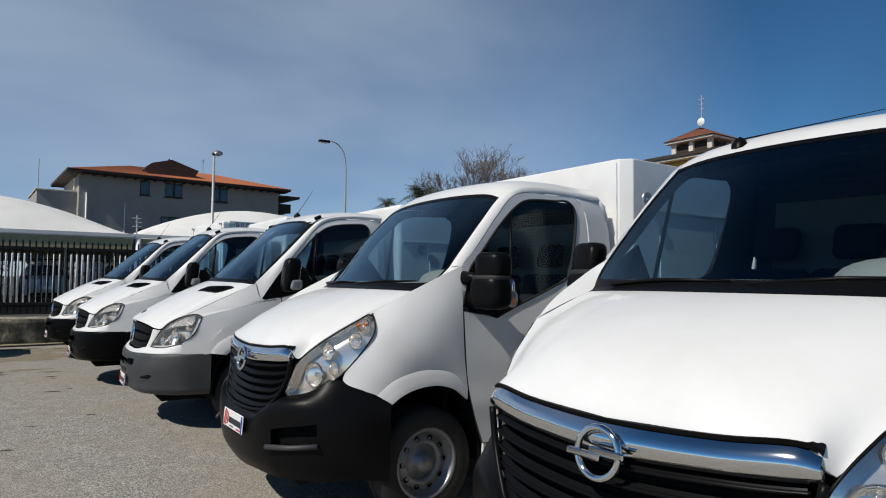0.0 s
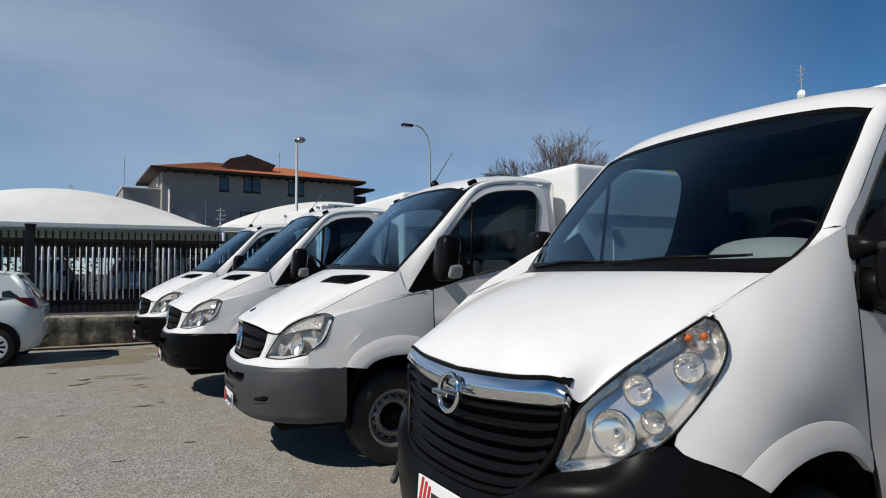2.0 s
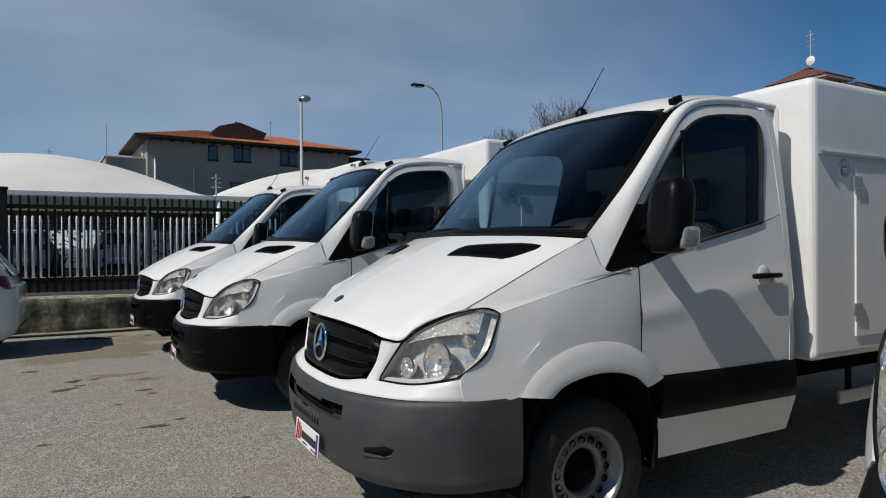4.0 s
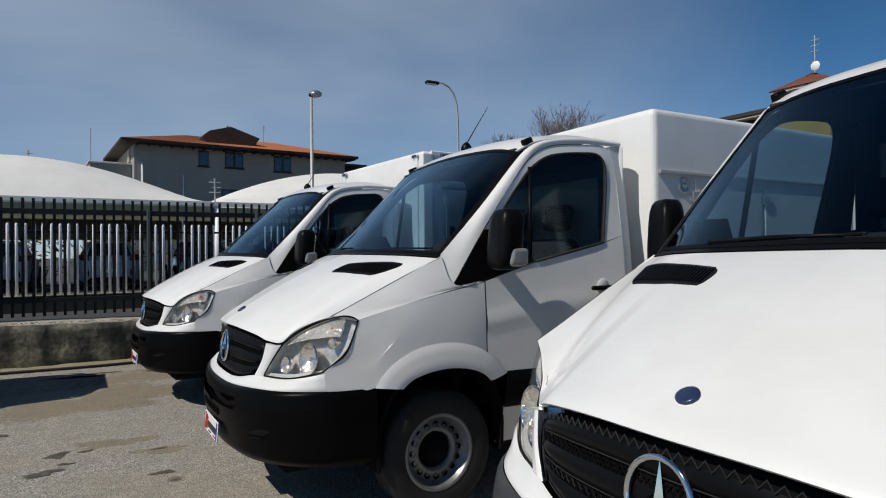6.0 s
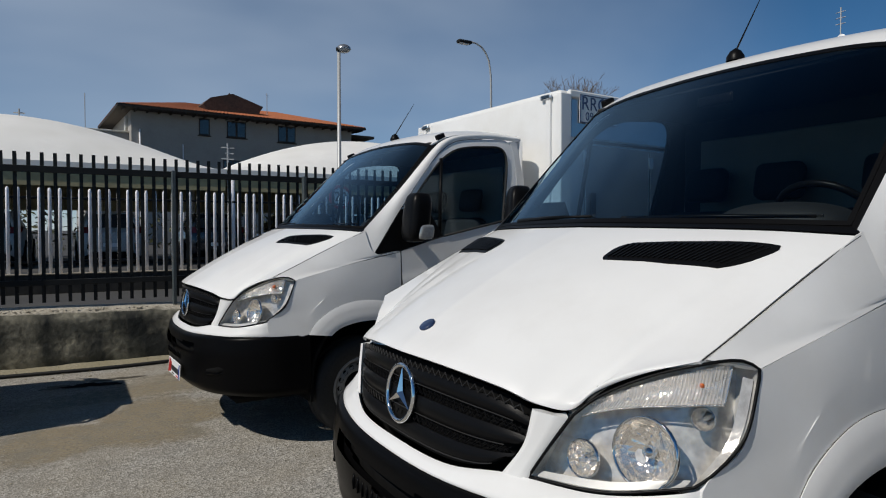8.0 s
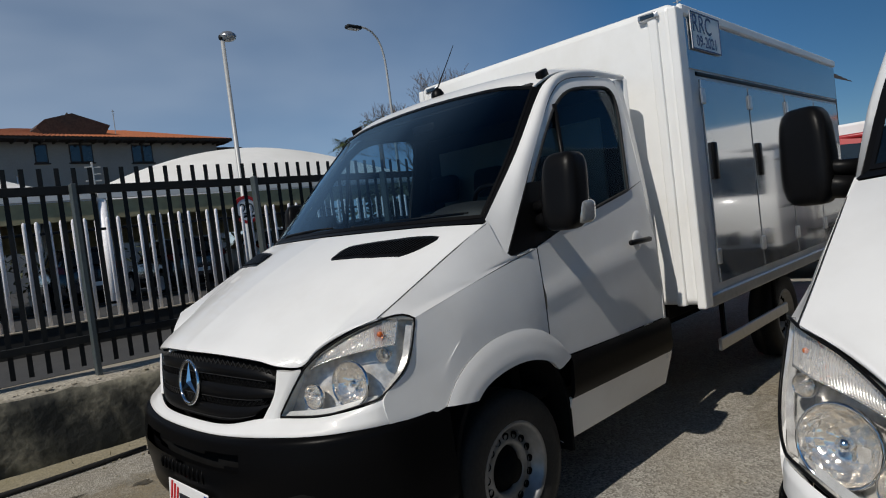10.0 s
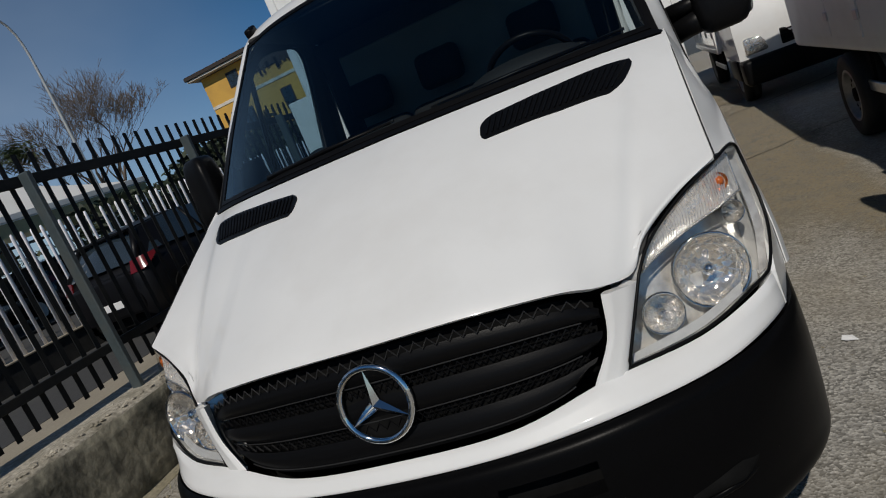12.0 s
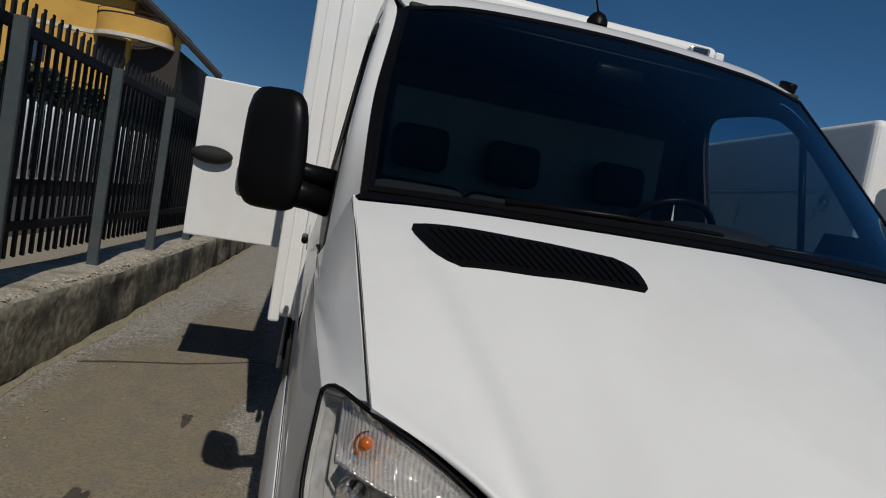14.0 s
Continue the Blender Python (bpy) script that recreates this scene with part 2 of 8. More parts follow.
def ground_material():
    m = bpy.data.materials.new("worn_asphalt")
    m.use_nodes = True
    n, l = m.node_tree.nodes, m.node_tree.links
    p = n["Principled BSDF"]
    p.inputs["Roughness"].default_value = 0.88
    t = n.new("ShaderNodeTexCoord")

    def noise_at(scale, detail, rough=0.6):
        k = n.new("ShaderNodeTexNoise")
        k.inputs["Scale"].default_value, k.inputs["Detail"].default_value, k.inputs["Roughness"].default_value = scale, detail, rough
        l.new(t.outputs["Object"], k.inputs["Vector"])
        return k.outputs["Fac"]

    def step(src, a, b):
        r = n.new("ShaderNodeValToRGB")
        r.color_ramp.elements[0].position, r.color_ramp.elements[1].position = a, b
        l.new(src, r.inputs[0])
        return r.outputs[0]

    def mix(fac, a, b, kind="MIX"):
        x = n.new("ShaderNodeMixRGB")
        x.blend_type = kind
        for slot, v in ((0, fac), (1, a), (2, b)):
            if hasattr(v, "links"):
                l.new(v, x.inputs[slot])
            else:
                x.inputs[slot].default_value = v
        return x.outputs[0]

    def part_of(src, k):
        x = n.new("ShaderNodeMath")
        x.operation, x.inputs[1].default_value = "MULTIPLY", k
        l.new(src, x.inputs[0])
        return x.outputs[0]

    v = n.new("ShaderNodeTexVoronoi")
    v.inputs["Scale"].default_value = 95
    l.new(t.outputs["Object"], v.inputs["Vector"])
    chip = n.new("ShaderNodeRGBToBW")
    l.new(v.outputs["Color"], chip.inputs[0])
    shade = n.new("ShaderNodeValToRGB")
    shade.color_ramp.elements[0].position, shade.color_ramp.elements[1].position = 0.18, 0.86
    shade.color_ramp.elements[0].color, shade.color_ramp.elements[1].color = (0.135, 0.125, 0.102, 1), (0.50, 0.46, 0.385, 1)
    l.new(chip.outputs[0], shade.inputs[0])
    stones = shade.outputs[0]
    bw = n.new("ShaderNodeHueSaturation")
    bw.inputs["Saturation"].default_value = 0.55
    l.new(stones, bw.inputs["Color"])
    base = mix(part_of(step(noise_at(0.55, 8), 0.42, 0.66), 0.55), bw.outputs[0], (0.325, 0.275, 0.19, 1))
    base = mix(part_of(step(noise_at(5, 6), 0.40, 0.75), 0.6), base, (0.21, 0.195, 0.165, 1))
    # oil spots
    ws = n.new("ShaderNodeTexVoronoi")
    ws.inputs["Scale"].default_value = 0.7
    wob = n.new("ShaderNodeMixRGB")
    wob.inputs[0].default_value = 0.22
    nz = n.new("ShaderNodeTexNoise")
    nz.inputs["Scale"].default_value, nz.inputs["Detail"].default_value = 4, 5
    l.new(t.outputs["Object"], nz.inputs["Vector"])
    l.new(t.outputs["Object"], wob.inputs[1])
    l.new(nz.outputs["Color"], wob.inputs[2])
    l.new(wob.outputs[0], ws.inputs["Vector"])
    spot = step(ws.outputs["Distance"], 0.025, 0.05)
    inv = n.new("ShaderNodeInvert")
    l.new(spot, inv.inputs["Color"])
    base = mix(inv.outputs[0], base, (0.055, 0.047, 0.036, 1))
    l.new(base, p.inputs["Base Color"])
    b = n.new("ShaderNodeBump")
    b.inputs["Strength"].default_value, b.inputs["Distance"].default_value = 0.6, 0.006
    l.new(v.outputs["Distance"], b.inputs["Height"])
    l.new(b.outputs[0], p.inputs["Normal"])
    return m


def wall_material():
    """Old cast concrete: pale and dark blotches, black runs from the top, pitted."""
    m = mat("stained_concrete", (0.28, 0.262, 0.20), 0.95, grain=0.5, scale=16, bump=1.0, stain=(0.048, 0.050, 0.038), stain_scale=2.6)
    n, l = m.node_tree.nodes, m.node_tree.links
    p = n["Principled BSDF"]
    src = p.inputs["Base Color"].links[0].from_socket
    t, mp, nz, rp, mx = n.new("ShaderNodeTexCoord"), n.new("ShaderNodeMapping"), n.new("ShaderNodeTexNoise"), n.new("ShaderNodeValToRGB"), n.new("ShaderNodeMixRGB")
    mp.inputs["Scale"].default_value = (2.6, 2.6, 1.1)
    nz.inputs["Scale"].default_value, nz.inputs["Detail"].default_value = 1.0, 7
    rp.color_ramp.elements[0].position, rp.color_ramp.elements[1].position = 0.46, 0.62
    mx.inputs[2].default_value = (0.032, 0.034, 0.031, 1)
    l.new(t.outputs["Object"], mp.inputs["Vector"])
    l.new(mp.outputs[0], nz.inputs["Vector"])
    l.new(nz.outputs["Fac"], rp.inputs[0])
    l.new(rp.outputs[0], mx.inputs[0])
    l.new(src, mx.inputs[1])
    l.new(mx.outputs[0], p.inputs["Base Color"])
    return m


M["ground"], M["wall"] = ground_material(), wall_material()
M["walltop"] = mat("weathered_coping", (0.40, 0.365, 0.30), 0.95, grain=0.4, scale=34, bump=1.0, stain=(0.22, 0.20, 0.15), stain_scale=4)

# ---- building blocks ----
def thing(name, label, category, m=None, group="", kind=""):
    ob = new(name)
    ob.empty_display_size = 0.1
    if m is not None:
        ob.matrix_world = m
    return tagged(ob, label, category, group, kind)


def raw(name, verts, faces, material, parent=None, label="", smooth=False, flat=()):
    me = bpy.data.meshes.new(name)
    me.from_pydata([tuple(v) for v in verts], [], faces)
    me.materials.append(M[material])
    if smooth:
        me.polygons.foreach_set("use_smooth", [i not in flat for i in range(len(faces))])
    me.update()
    ob = new(name, me)
    ob.parent = parent
    if label:
        ob["label"] = label
    return ob


def part(name, bm, material, parent=None, label="", smooth=False):
    me = bpy.data.meshes.new(name)
    bmesh.ops.recalc_face_normals(bm, faces=bm.faces[:])
    bm.to_mesh(me)
    bm.free()
    me.materials.append(M[material])
    if smooth:
        me.polygons.foreach_set("use_smooth", [True] * len(me.polygons))
    ob = new(name, me)
    ob.parent = parent
    if label:
        ob["label"] = label
    return ob


def cr(pts, n=24):
    """A smooth curve through points, n + 1 samples evenly along it."""
    p = np.array(pts, float)
    if len(p) == 2:
        return p[0] + np.linspace(0, 1, n + 1)[:, None] * (p[1] - p[0])
    e = np.vstack([2 * p[0] - p[1], p, 2 * p[-1] - p[-2]])
    out = []
    for i in range(1, len(e) - 2):
        a, b, c, d = e[i - 1], e[i], e[i + 1], e[i + 2]
        k1, k2, k3 = (max(np.linalg.norm(q), 1e-6) ** 0.5 for q in (b - a, c - b, d - c))
        m1 = k2 * ((b - a) / k1 - (c - a) / (k1 + k2)) + (c - b)
        m2 = (c - b) - k2 * ((d - b) / (k2 + k3) - (d - c) / k3)
        t = np.linspace(0, 1, 13)[:, None]
        out.append((2 * t**3 - 3 * t**2 + 1) * b + (t**3 - 2 * t**2 + t) * m1 + (3 * t**2 - 2 * t**3) * c + (t**3 - t**2) * m2)
    q = np.vstack([out[0]] + [o[1:] for o in out[1:]])
    s = np.r_[0, np.cumsum(np.linalg.norm(np.diff(q, axis=0), axis=1))]
    w = np.linspace(0, s[-1], n + 1)
    return np.stack([np.interp(w, s, q[:, k]) for k in range(3)], 1)


def both(half):
    """A curve given from the centre outwards (y positive), made whole from -y to +y."""
    h = np.array(half, float)
    return np.vstack([(h * (1, -1, 1))[::-1], h[1:]])


def coons(b, t, l, r, n=20, m=12):
    """A patch between four curves: b and t run left to right, l and r upwards."""
    B, T, L, R = cr(b, n), cr(t, n), cr(l, m), cr(r, m)
    u, v = np.linspace(0, 1, n + 1)[None, :, None], np.linspace(0, 1, m + 1)[:, None, None]
    flat = (1 - u) * (1 - v) * B[0] + u * (1 - v) * B[-1] + (1 - u) * v * T[0] + u * v * T[-1]
    return (1 - v) * B[None] + v * T[None] + (1 - u) * L[:, None] + u * R[:, None] - flat


def ruled(a, b, n=24, m=4):
    A, B = cr(a, n), cr(b, n)
    v = np.linspace(0, 1, m + 1)[:, None, None]
    return (1 - v) * A[None] + v * B[None]


def normals(G):
    du, dv = np.gradient(G, axis=1), np.gradient(G, axis=0)
    k = np.cross(du, dv)
    return k / np.maximum(np.linalg.norm(k, axis=2, keepdims=True), 1e-9)


def at(G, u, v):
    """The place and normal on a patch at u, v in 0..1."""
    j, i = u * (G.shape[1] - 1), v * (G.shape[0] - 1)
    i0, j0 = min(int(i), G.shape[0] - 2), min(int(j), G.shape[1] - 2)
    a, b = i - i0, j - j0
    q = (1 - a) * (1 - b) * G[i0, j0] + (1 - a) * b * G[i0, j0 + 1] + a * (1 - b) * G[i0 + 1, j0] + a * b * G[i0 + 1, j0 + 1]
    return q, normals(G)[i0, j0]


def shell(name, G, material, parent, out, th=0.012, gap=0.0, lift=0.0, label="", close=True):
    """A panel on the patch G, th thick, facing out. gap: how far its edges stand back from the patch's edge; lift: how far proud."""
    G = np.array(G, float)
    if gap:
        for ax in (0, 1):
            a = np.moveaxis(G, ax, 0)
            for i, j in ((0, 1), (-1, -2)):
                d = a[j] - a[i]
                k = np.linalg.norm(d, axis=-1, keepdims=True)
                a[i] = a[i] + d * np.minimum(gap / np.maximum(k, 1e-6), 0.45)
    N = normals(G)
    c = N.mean((0, 1))
    if c @ np.array(out, float) < 0:
        G, N = G[:, ::-1], -N[:, ::-1]
        N = normals(G)
    G = G + lift * N
    m, n = G.shape[:2]
    idx = np.arange(m * n).reshape(m, n)
    f = [(int(idx[i, j]), int(idx[i, j + 1]), int(idx[i + 1, j + 1]), int(idx[i + 1, j])) for i in range(m - 1) for j in range(n - 1)]
    v = [G.reshape(-1, 3)]
    flat = set()
    if close and th:
        back = G - th * N
        ring = [(0, j) for j in range(n)] + [(i, n - 1) for i in range(1, m)] + [(m - 1, j) for j in range(n - 2, -1, -1)] + [(i, 0) for i in range(m - 2, 0, -1)]
        o = m * n
        v += [np.array([G[k] for k in ring]), np.array([back[k] for k in ring])]
        q = len(ring)
        for k in range(q):
            flat.add(len(f))
            f.append((o + (k + 1) % q, o + k, o + q + k, o + q + (k + 1) % q))
        o2 = o + 2 * q
        v.append(back.reshape(-1, 3))
        f += [(o2 + a, o2 + d, o2 + c_, o2 + b) for a, b, c_, d in f[: (m - 1) * (n - 1)]]
    ob = raw(name, np.vstack(v), f, material, parent, label, True, flat)
    if close and th and material == "white":
        # painted outside, dark lining inside
        ob.data.materials.append(M["liner"])
        inner = (m - 1) * (n - 1)
        edge = 2 * (m + n) - 4 if name in ("window_frame", "pillar", "door") else 0
        for q in ob.data.polygons[len(f) - inner - edge :]:
            q.material_index = 1
    return ob


def tube_bm(pts, r, seg=8, bm=None, close=False):
    """A round bar along points; r is one radius or one for each point."""
    bm = bm or bmesh.new()
    P = [Vector(p) for p in pts]
    R = [float(q) for q in r] if hasattr(r, "__len__") else [float(r)] * len(P)
    rings, side = [], None
    for i, p in enumerate(P):
        a, b = (P[i - 1], P[(i + 1) % len(P)]) if close else (P[max(i - 1, 0)], P[min(i + 1, len(P) - 1)])
        d = (b - a).normalized()
        if side is None:
            side = d.orthogonal().normalized()
        side = (side - d * side.dot(d)).normalized()
        up = d.cross(side)
        rings.append([bm.verts.new(p + R[i] * (math.cos(k) * side + math.sin(k) * up)) for k in np.linspace(0, 2 * math.pi, seg, endpoint=False).tolist()])
    for i in range(len(P) if close else len(P) - 1):
        a, b = rings[i], rings[(i + 1) % len(P)]
        for k in range(seg):
            bm.faces.new((a[k], a[(k + 1) % seg], b[(k + 1) % seg], b[k]))
    if not close:
        bm.faces.new(rings[0][::-1])
        bm.faces.new(rings[-1])
    return bm


def rbox_bm(x0, x1, y0, y1, z0, z1, r=0.01, seg=2, bm=None):
    """A box with rounded edges."""
    one = bmesh.new()
    bmesh.ops.create_cube(one, size=1)
    for v in one.verts:
        v.co = Vector(((x0 + x1) / 2 + v.co.x * (x1 - x0), (y0 + y1) / 2 + v.co.y * (y1 - y0), (z0 + z1) / 2 + v.co.z * (z1 - z0)))
    if r > 0:
        bmesh.ops.bevel(one, geom=one.edges[:], offset=r, segments=seg, profile=0.5, affect="EDGES")
    if bm is None:
        return one
    me = bpy.data.meshes.new("tmp")
    one.to_mesh(me)
    one.free()
    bm.from_mesh(me)
    bpy.data.meshes.remove(me)
    return bm


def lathe_bm(profile, seg=32, axis="y", centre=(0, 0, 0), bm=None, cap=False):
    """A turned body: profile rows of (along the axis, radius)."""
    bm = bm or bmesh.new()
    c = Vector(centre)
    rings = []
    for a, r in profile:
        row = []
        for k in np.linspace(0, 2 * math.pi, seg, endpoint=False):
            p, q = r * math.cos(k), r * math.sin(k)
            row.append(bm.verts.new(c + Vector({"y": (p, a, q), "x": (a, p, q), "z": (p, q, a)}[axis])))
        rings.append(row)
    for a, b in zip(rings, rings[1:]):
        for k in range(seg):
            bm.faces.new((a[k], a[(k + 1) % seg], b[(k + 1) % seg], b[k]))
    if cap:
        bm.faces.new(rings[0])
        bm.faces.new(rings[-1])
    return bm


def turned(ob, m):
    ob.data.transform(m)
    return ob


def aimed(p, d):
    """A pose at p whose z axis points along d."""
    return Matrix.Translation(Vector(p)) @ Vector(d).to_track_quat("Z", "Y").to_matrix().to_4x4()


def writing(name, text, size, material, parent, m, label=""):
    cu = bpy.data.curves.new(name, "FONT")
    cu.body, cu.size, cu.extrude, cu.align_x, cu.align_y = text, size, 0.001, "CENTER", "CENTER"
    tmp = bpy.data.objects.new("tmp", cu)
    me = bpy.data.meshes.new_from_object(tmp)
    bpy.data.objects.remove(tmp)
    bpy.data.curves.remove(cu)
    me.name = name
    me.materials.append(M[material])
    me.transform(m)
    ob = new(name, me)
    ob.parent = parent
    if label:
        ob["label"] = label
    return ob

# ---- vehicle parts shared by all ----
def wheel(parent, x, side, y_out=0.955, R=0.345, rim_r=0.215, width=0.21, holes=16, cap="void"):
    """A tyre on a pressed steel rim with a ring of round holes."""
    s = side
    hub = new("wheel")
    hub.parent = parent
    hub.location = (x, s * (y_out - width / 2), R)
    w = width / 2
    prof = [(-w, rim_r), (-w, R - 0.05), (-w * 0.9, R - 0.012), (-w * 0.6, R), (-w * 0.2, R), (-w * 0.16, R - 0.008), (0, R - 0.008), (w * 0.2, R), (w * 0.6, R), (w * 0.9, R - 0.012), (w * 1.02, R - 0.06), (w * 0.98, rim_r + 0.02), (w * 0.92, rim_r)]
    part("tyre", lathe_bm([(s * a, r) for a, r in prof], 40), "rubber", hub, smooth=True)
    rim = [(w * 0.92, rim_r), (w * 0.97, rim_r - 0.012), (w * 0.85, rim_r - 0.022), (w * 0.35, rim_r - 0.035), (w * 0.30, rim_r - 0.045)]
    part("rim", lathe_bm([(s * a, r) for a, r in rim], 40), "steel", hub, smooth=True)
    disc = [(w * 0.30, rim_r - 0.045), (w * 0.42, rim_r - 0.06), (w * 0.47, rim_r - 0.085), (w * 0.55, rim_r - 0.10), (w * 0.2, rim_r - 0.115)]
    part("disc", lathe_bm([(s * a, r) for a, r in disc], 40), "steel", hub, smooth=True)
    for k in range(holes):
        a = 2 * math.pi * k / holes
        q = Vector((math.cos(a) * (rim_r - 0.068), s * w * 0.46, math.sin(a) * (rim_r - 0.068)))
        bm = lathe_bm([(-0.006, 0.0165), (0.003, 0.0165), (0.003, 0.0)], 12, "y", q * 1.0)
        part("vent_hole", bm, "void", hub)
    part("hub_cap", lathe_bm([(s * w * 0.2, rim_r - 0.115), (s * w * 0.35, 0.06), (s * w * 0.75, 0.055), (s * w * 0.8, 0.0)], 24), cap, hub, smooth=True)
    return hub


def round_lamp(parent, p, d, r, deep=0.05, name="lamp_bowl"):
    """A bright bowl with a bulb, opening along d."""
    bm = lathe_bm([(0, r), (-deep * 0.28, r * 0.92), (-deep * 0.55, r * 0.77), (-deep * 0.82, r * 0.5), (-deep, 0.012)], 18, "z")
    bowl = turned(part(name, bm, "reflector", parent, "bright reflector bowl"), aimed(p, d))
    part("lamp_ring", bmesh_transformed(lathe_bm([(-0.004, r), (0.003, r * 1.03), (0.003, r * 1.07), (-0.006, r * 1.09)], 24, "z"), aimed(p, d)), "chrome", bowl, smooth=True)
    part("bulb", bmesh_transformed(lathe_bm([(-deep, 0.012), (-deep * 0.5, r * 0.2), (-deep * 0.3, r * 0.18), (-deep * 0.2, 0)], 12, "z"), aimed(p, d)), "chrome", bowl, smooth=True)
    return bowl


def bmesh_transformed(bm, m):
    bmesh.ops.transform(bm, matrix=m, verts=bm.verts[:])
    return bm


def headlight(parent, G, out, lamps, deep=0.06, amber=(), ribs=None, back="lampgrey", seal=0.005, wall="reflector"):
    """A lamp unit behind a clear lens on the patch G. lamps: rows of (u, v, radius)."""
    unit = shell("headlight", G, back, parent, out, 0.01, lift=-deep, label="clear-lensed headlight with chrome reflectors")
    shell("lens", G, "lens", unit, out, 0.0, lift=0.002, close=False).visible_shadow = False
    edge = list(G[0]) + list(G[1:, -1]) + list(G[-1, ::-1][1:]) + list(G[::-1, 0][1:-1])
    part("lamp_seal", tube_bm(edge, seal, 6, close=True), "black", unit, smooth=True)
    sgn = 1 if normals(G).mean((0, 1)) @ np.array(out, float) > 0 else -1
    # side walls of the housing
    N = normals(G) * sgn
    ring = [(0, j) for j in range(G.shape[1])] + [(i, G.shape[1] - 1) for i in range(1, G.shape[0])] + [(G.shape[0] - 1, j) for j in range(G.shape[1] - 2, -1, -1)] + [(i, 0) for i in range(G.shape[0] - 2, 0, -1)]
    v = [G[k] - 0.002 * N[k] for k in ring] + [G[k] - deep * N[k] for k in ring]
    q = len(ring)
    raw("housing_wall", v, [(k, (k + 1) % q, q + (k + 1) % q, q + k) for k in range(q)], wall, unit, smooth=True)
    for u, w, r in lamps:
        p, n_ = at(G, u, w)
        n_ = n_ * sgn
        d = Vector(n_) * 0.55 + Vector((-0.83, 0, 0))
        round_lamp(unit, Vector(p) - Vector(n_) * 0.024, d.normalized(), r)
    if ribs:
        # fluted inner lens of the indicator, over a bright trough
        u0, u1, v0, v1, k = ribs
        rows, trough = [], []
        for i in range(9):
            row, deep_row = [], []
            for j in range(4 * k + 1):
                q = j / (4 * k)
                u = u0 + (u1 - u0) * q - 0.03 * (1 - (i / 4 - 1) ** 2) * (q - 1)
                lo = v0 - 0.19 * q + 0.05 * q * q
                p, n_ = at(G, u, lo + (v1 - lo) * i / 8)
                row.append(p - sgn * n_ * (0.014 + 0.0016 * math.sin(math.pi * j / 2)))
                deep_row.append(p - sgn * n_ * (0.022 + 0.022 * math.sin(math.pi * i / 8)))
            rows.append(row)
            trough.append(deep_row)
        shell("indicator_trough", np.array(trough), "reflector", unit, out, 0.0, close=False)
        fl = shell("indicator_lens", np.array(rows), "flute", unit, out, 0.0, close=False, label="fluted clear indicator lens")
        fl.visible_shadow = False
        edge_ = [Vector(p) for p in rows[0]] + [Vector(r[-1]) for r in rows[1:]]
        part("lens_edge", tube_bm(edge_, 0.003, 5), "lampgrey", fl, smooth=True)
        # pale strips along the outer edge and the foot of the unit
        strip = np.array([[at(G, 0.945 + 0.045 * a / 4, 0.05 + 0.86 * i / 14)[0] - sgn * at(G, 0.945 + 0.045 * a / 4, 0.05 + 0.86 * i / 14)[1] * (0.012 + 0.012 * (1 - a / 4)) for a in range(5)] for i in range(15)])
        shell("lamp_strip", strip, "lampback", unit, out, 0.004)
        foot = np.array([[at(G, 0.04 + 0.88 * j / 20, 0.02 + 0.075 * a / 3)[0] - sgn * at(G, 0.04 + 0.88 * j / 20, 0.02 + 0.075 * a / 3)[1] * (0.012 + 0.010 * a / 3) for j in range(21)] for a in range(4)])
        shell("lamp_strip", foot, "lampstrip", unit, out, 0.004)
    for a in amber:
        p, n_ = at(G, a[0], a[1])
        if ribs and a[2] > 0.01:
            d = (sgn * Vector(n_) * 0.7 + Vector((-0.7, 0, 0))).normalized()
            # the bulb's orange reflection is put into the cup's own colour
            cup = lathe_bm([(0.012, a[2] * 1.9), (0.002, a[2] * 1.6), (-0.006, a[2] * 0.9), (-0.008, 0.003)], 18, "z")
            turned(part("indicator_cup", cup, "amberglow", unit, "cup tinted amber for the glow of the indicator bulb", smooth=True), aimed(Vector(p) - sgn * Vector(n_) * 0.026, d))
        bm = bmesh.new()
        bmesh.ops.create_uvsphere(bm, u_segments=12, v_segments=8, radius=a[2])
        turned(part("indicator_bulb", bm, "amber", unit, "amber indicator bulb", smooth=True), Matrix.Translation(Vector(p) - sgn * Vector(n_) * (0.018 if ribs else 0.022)))
    return unit


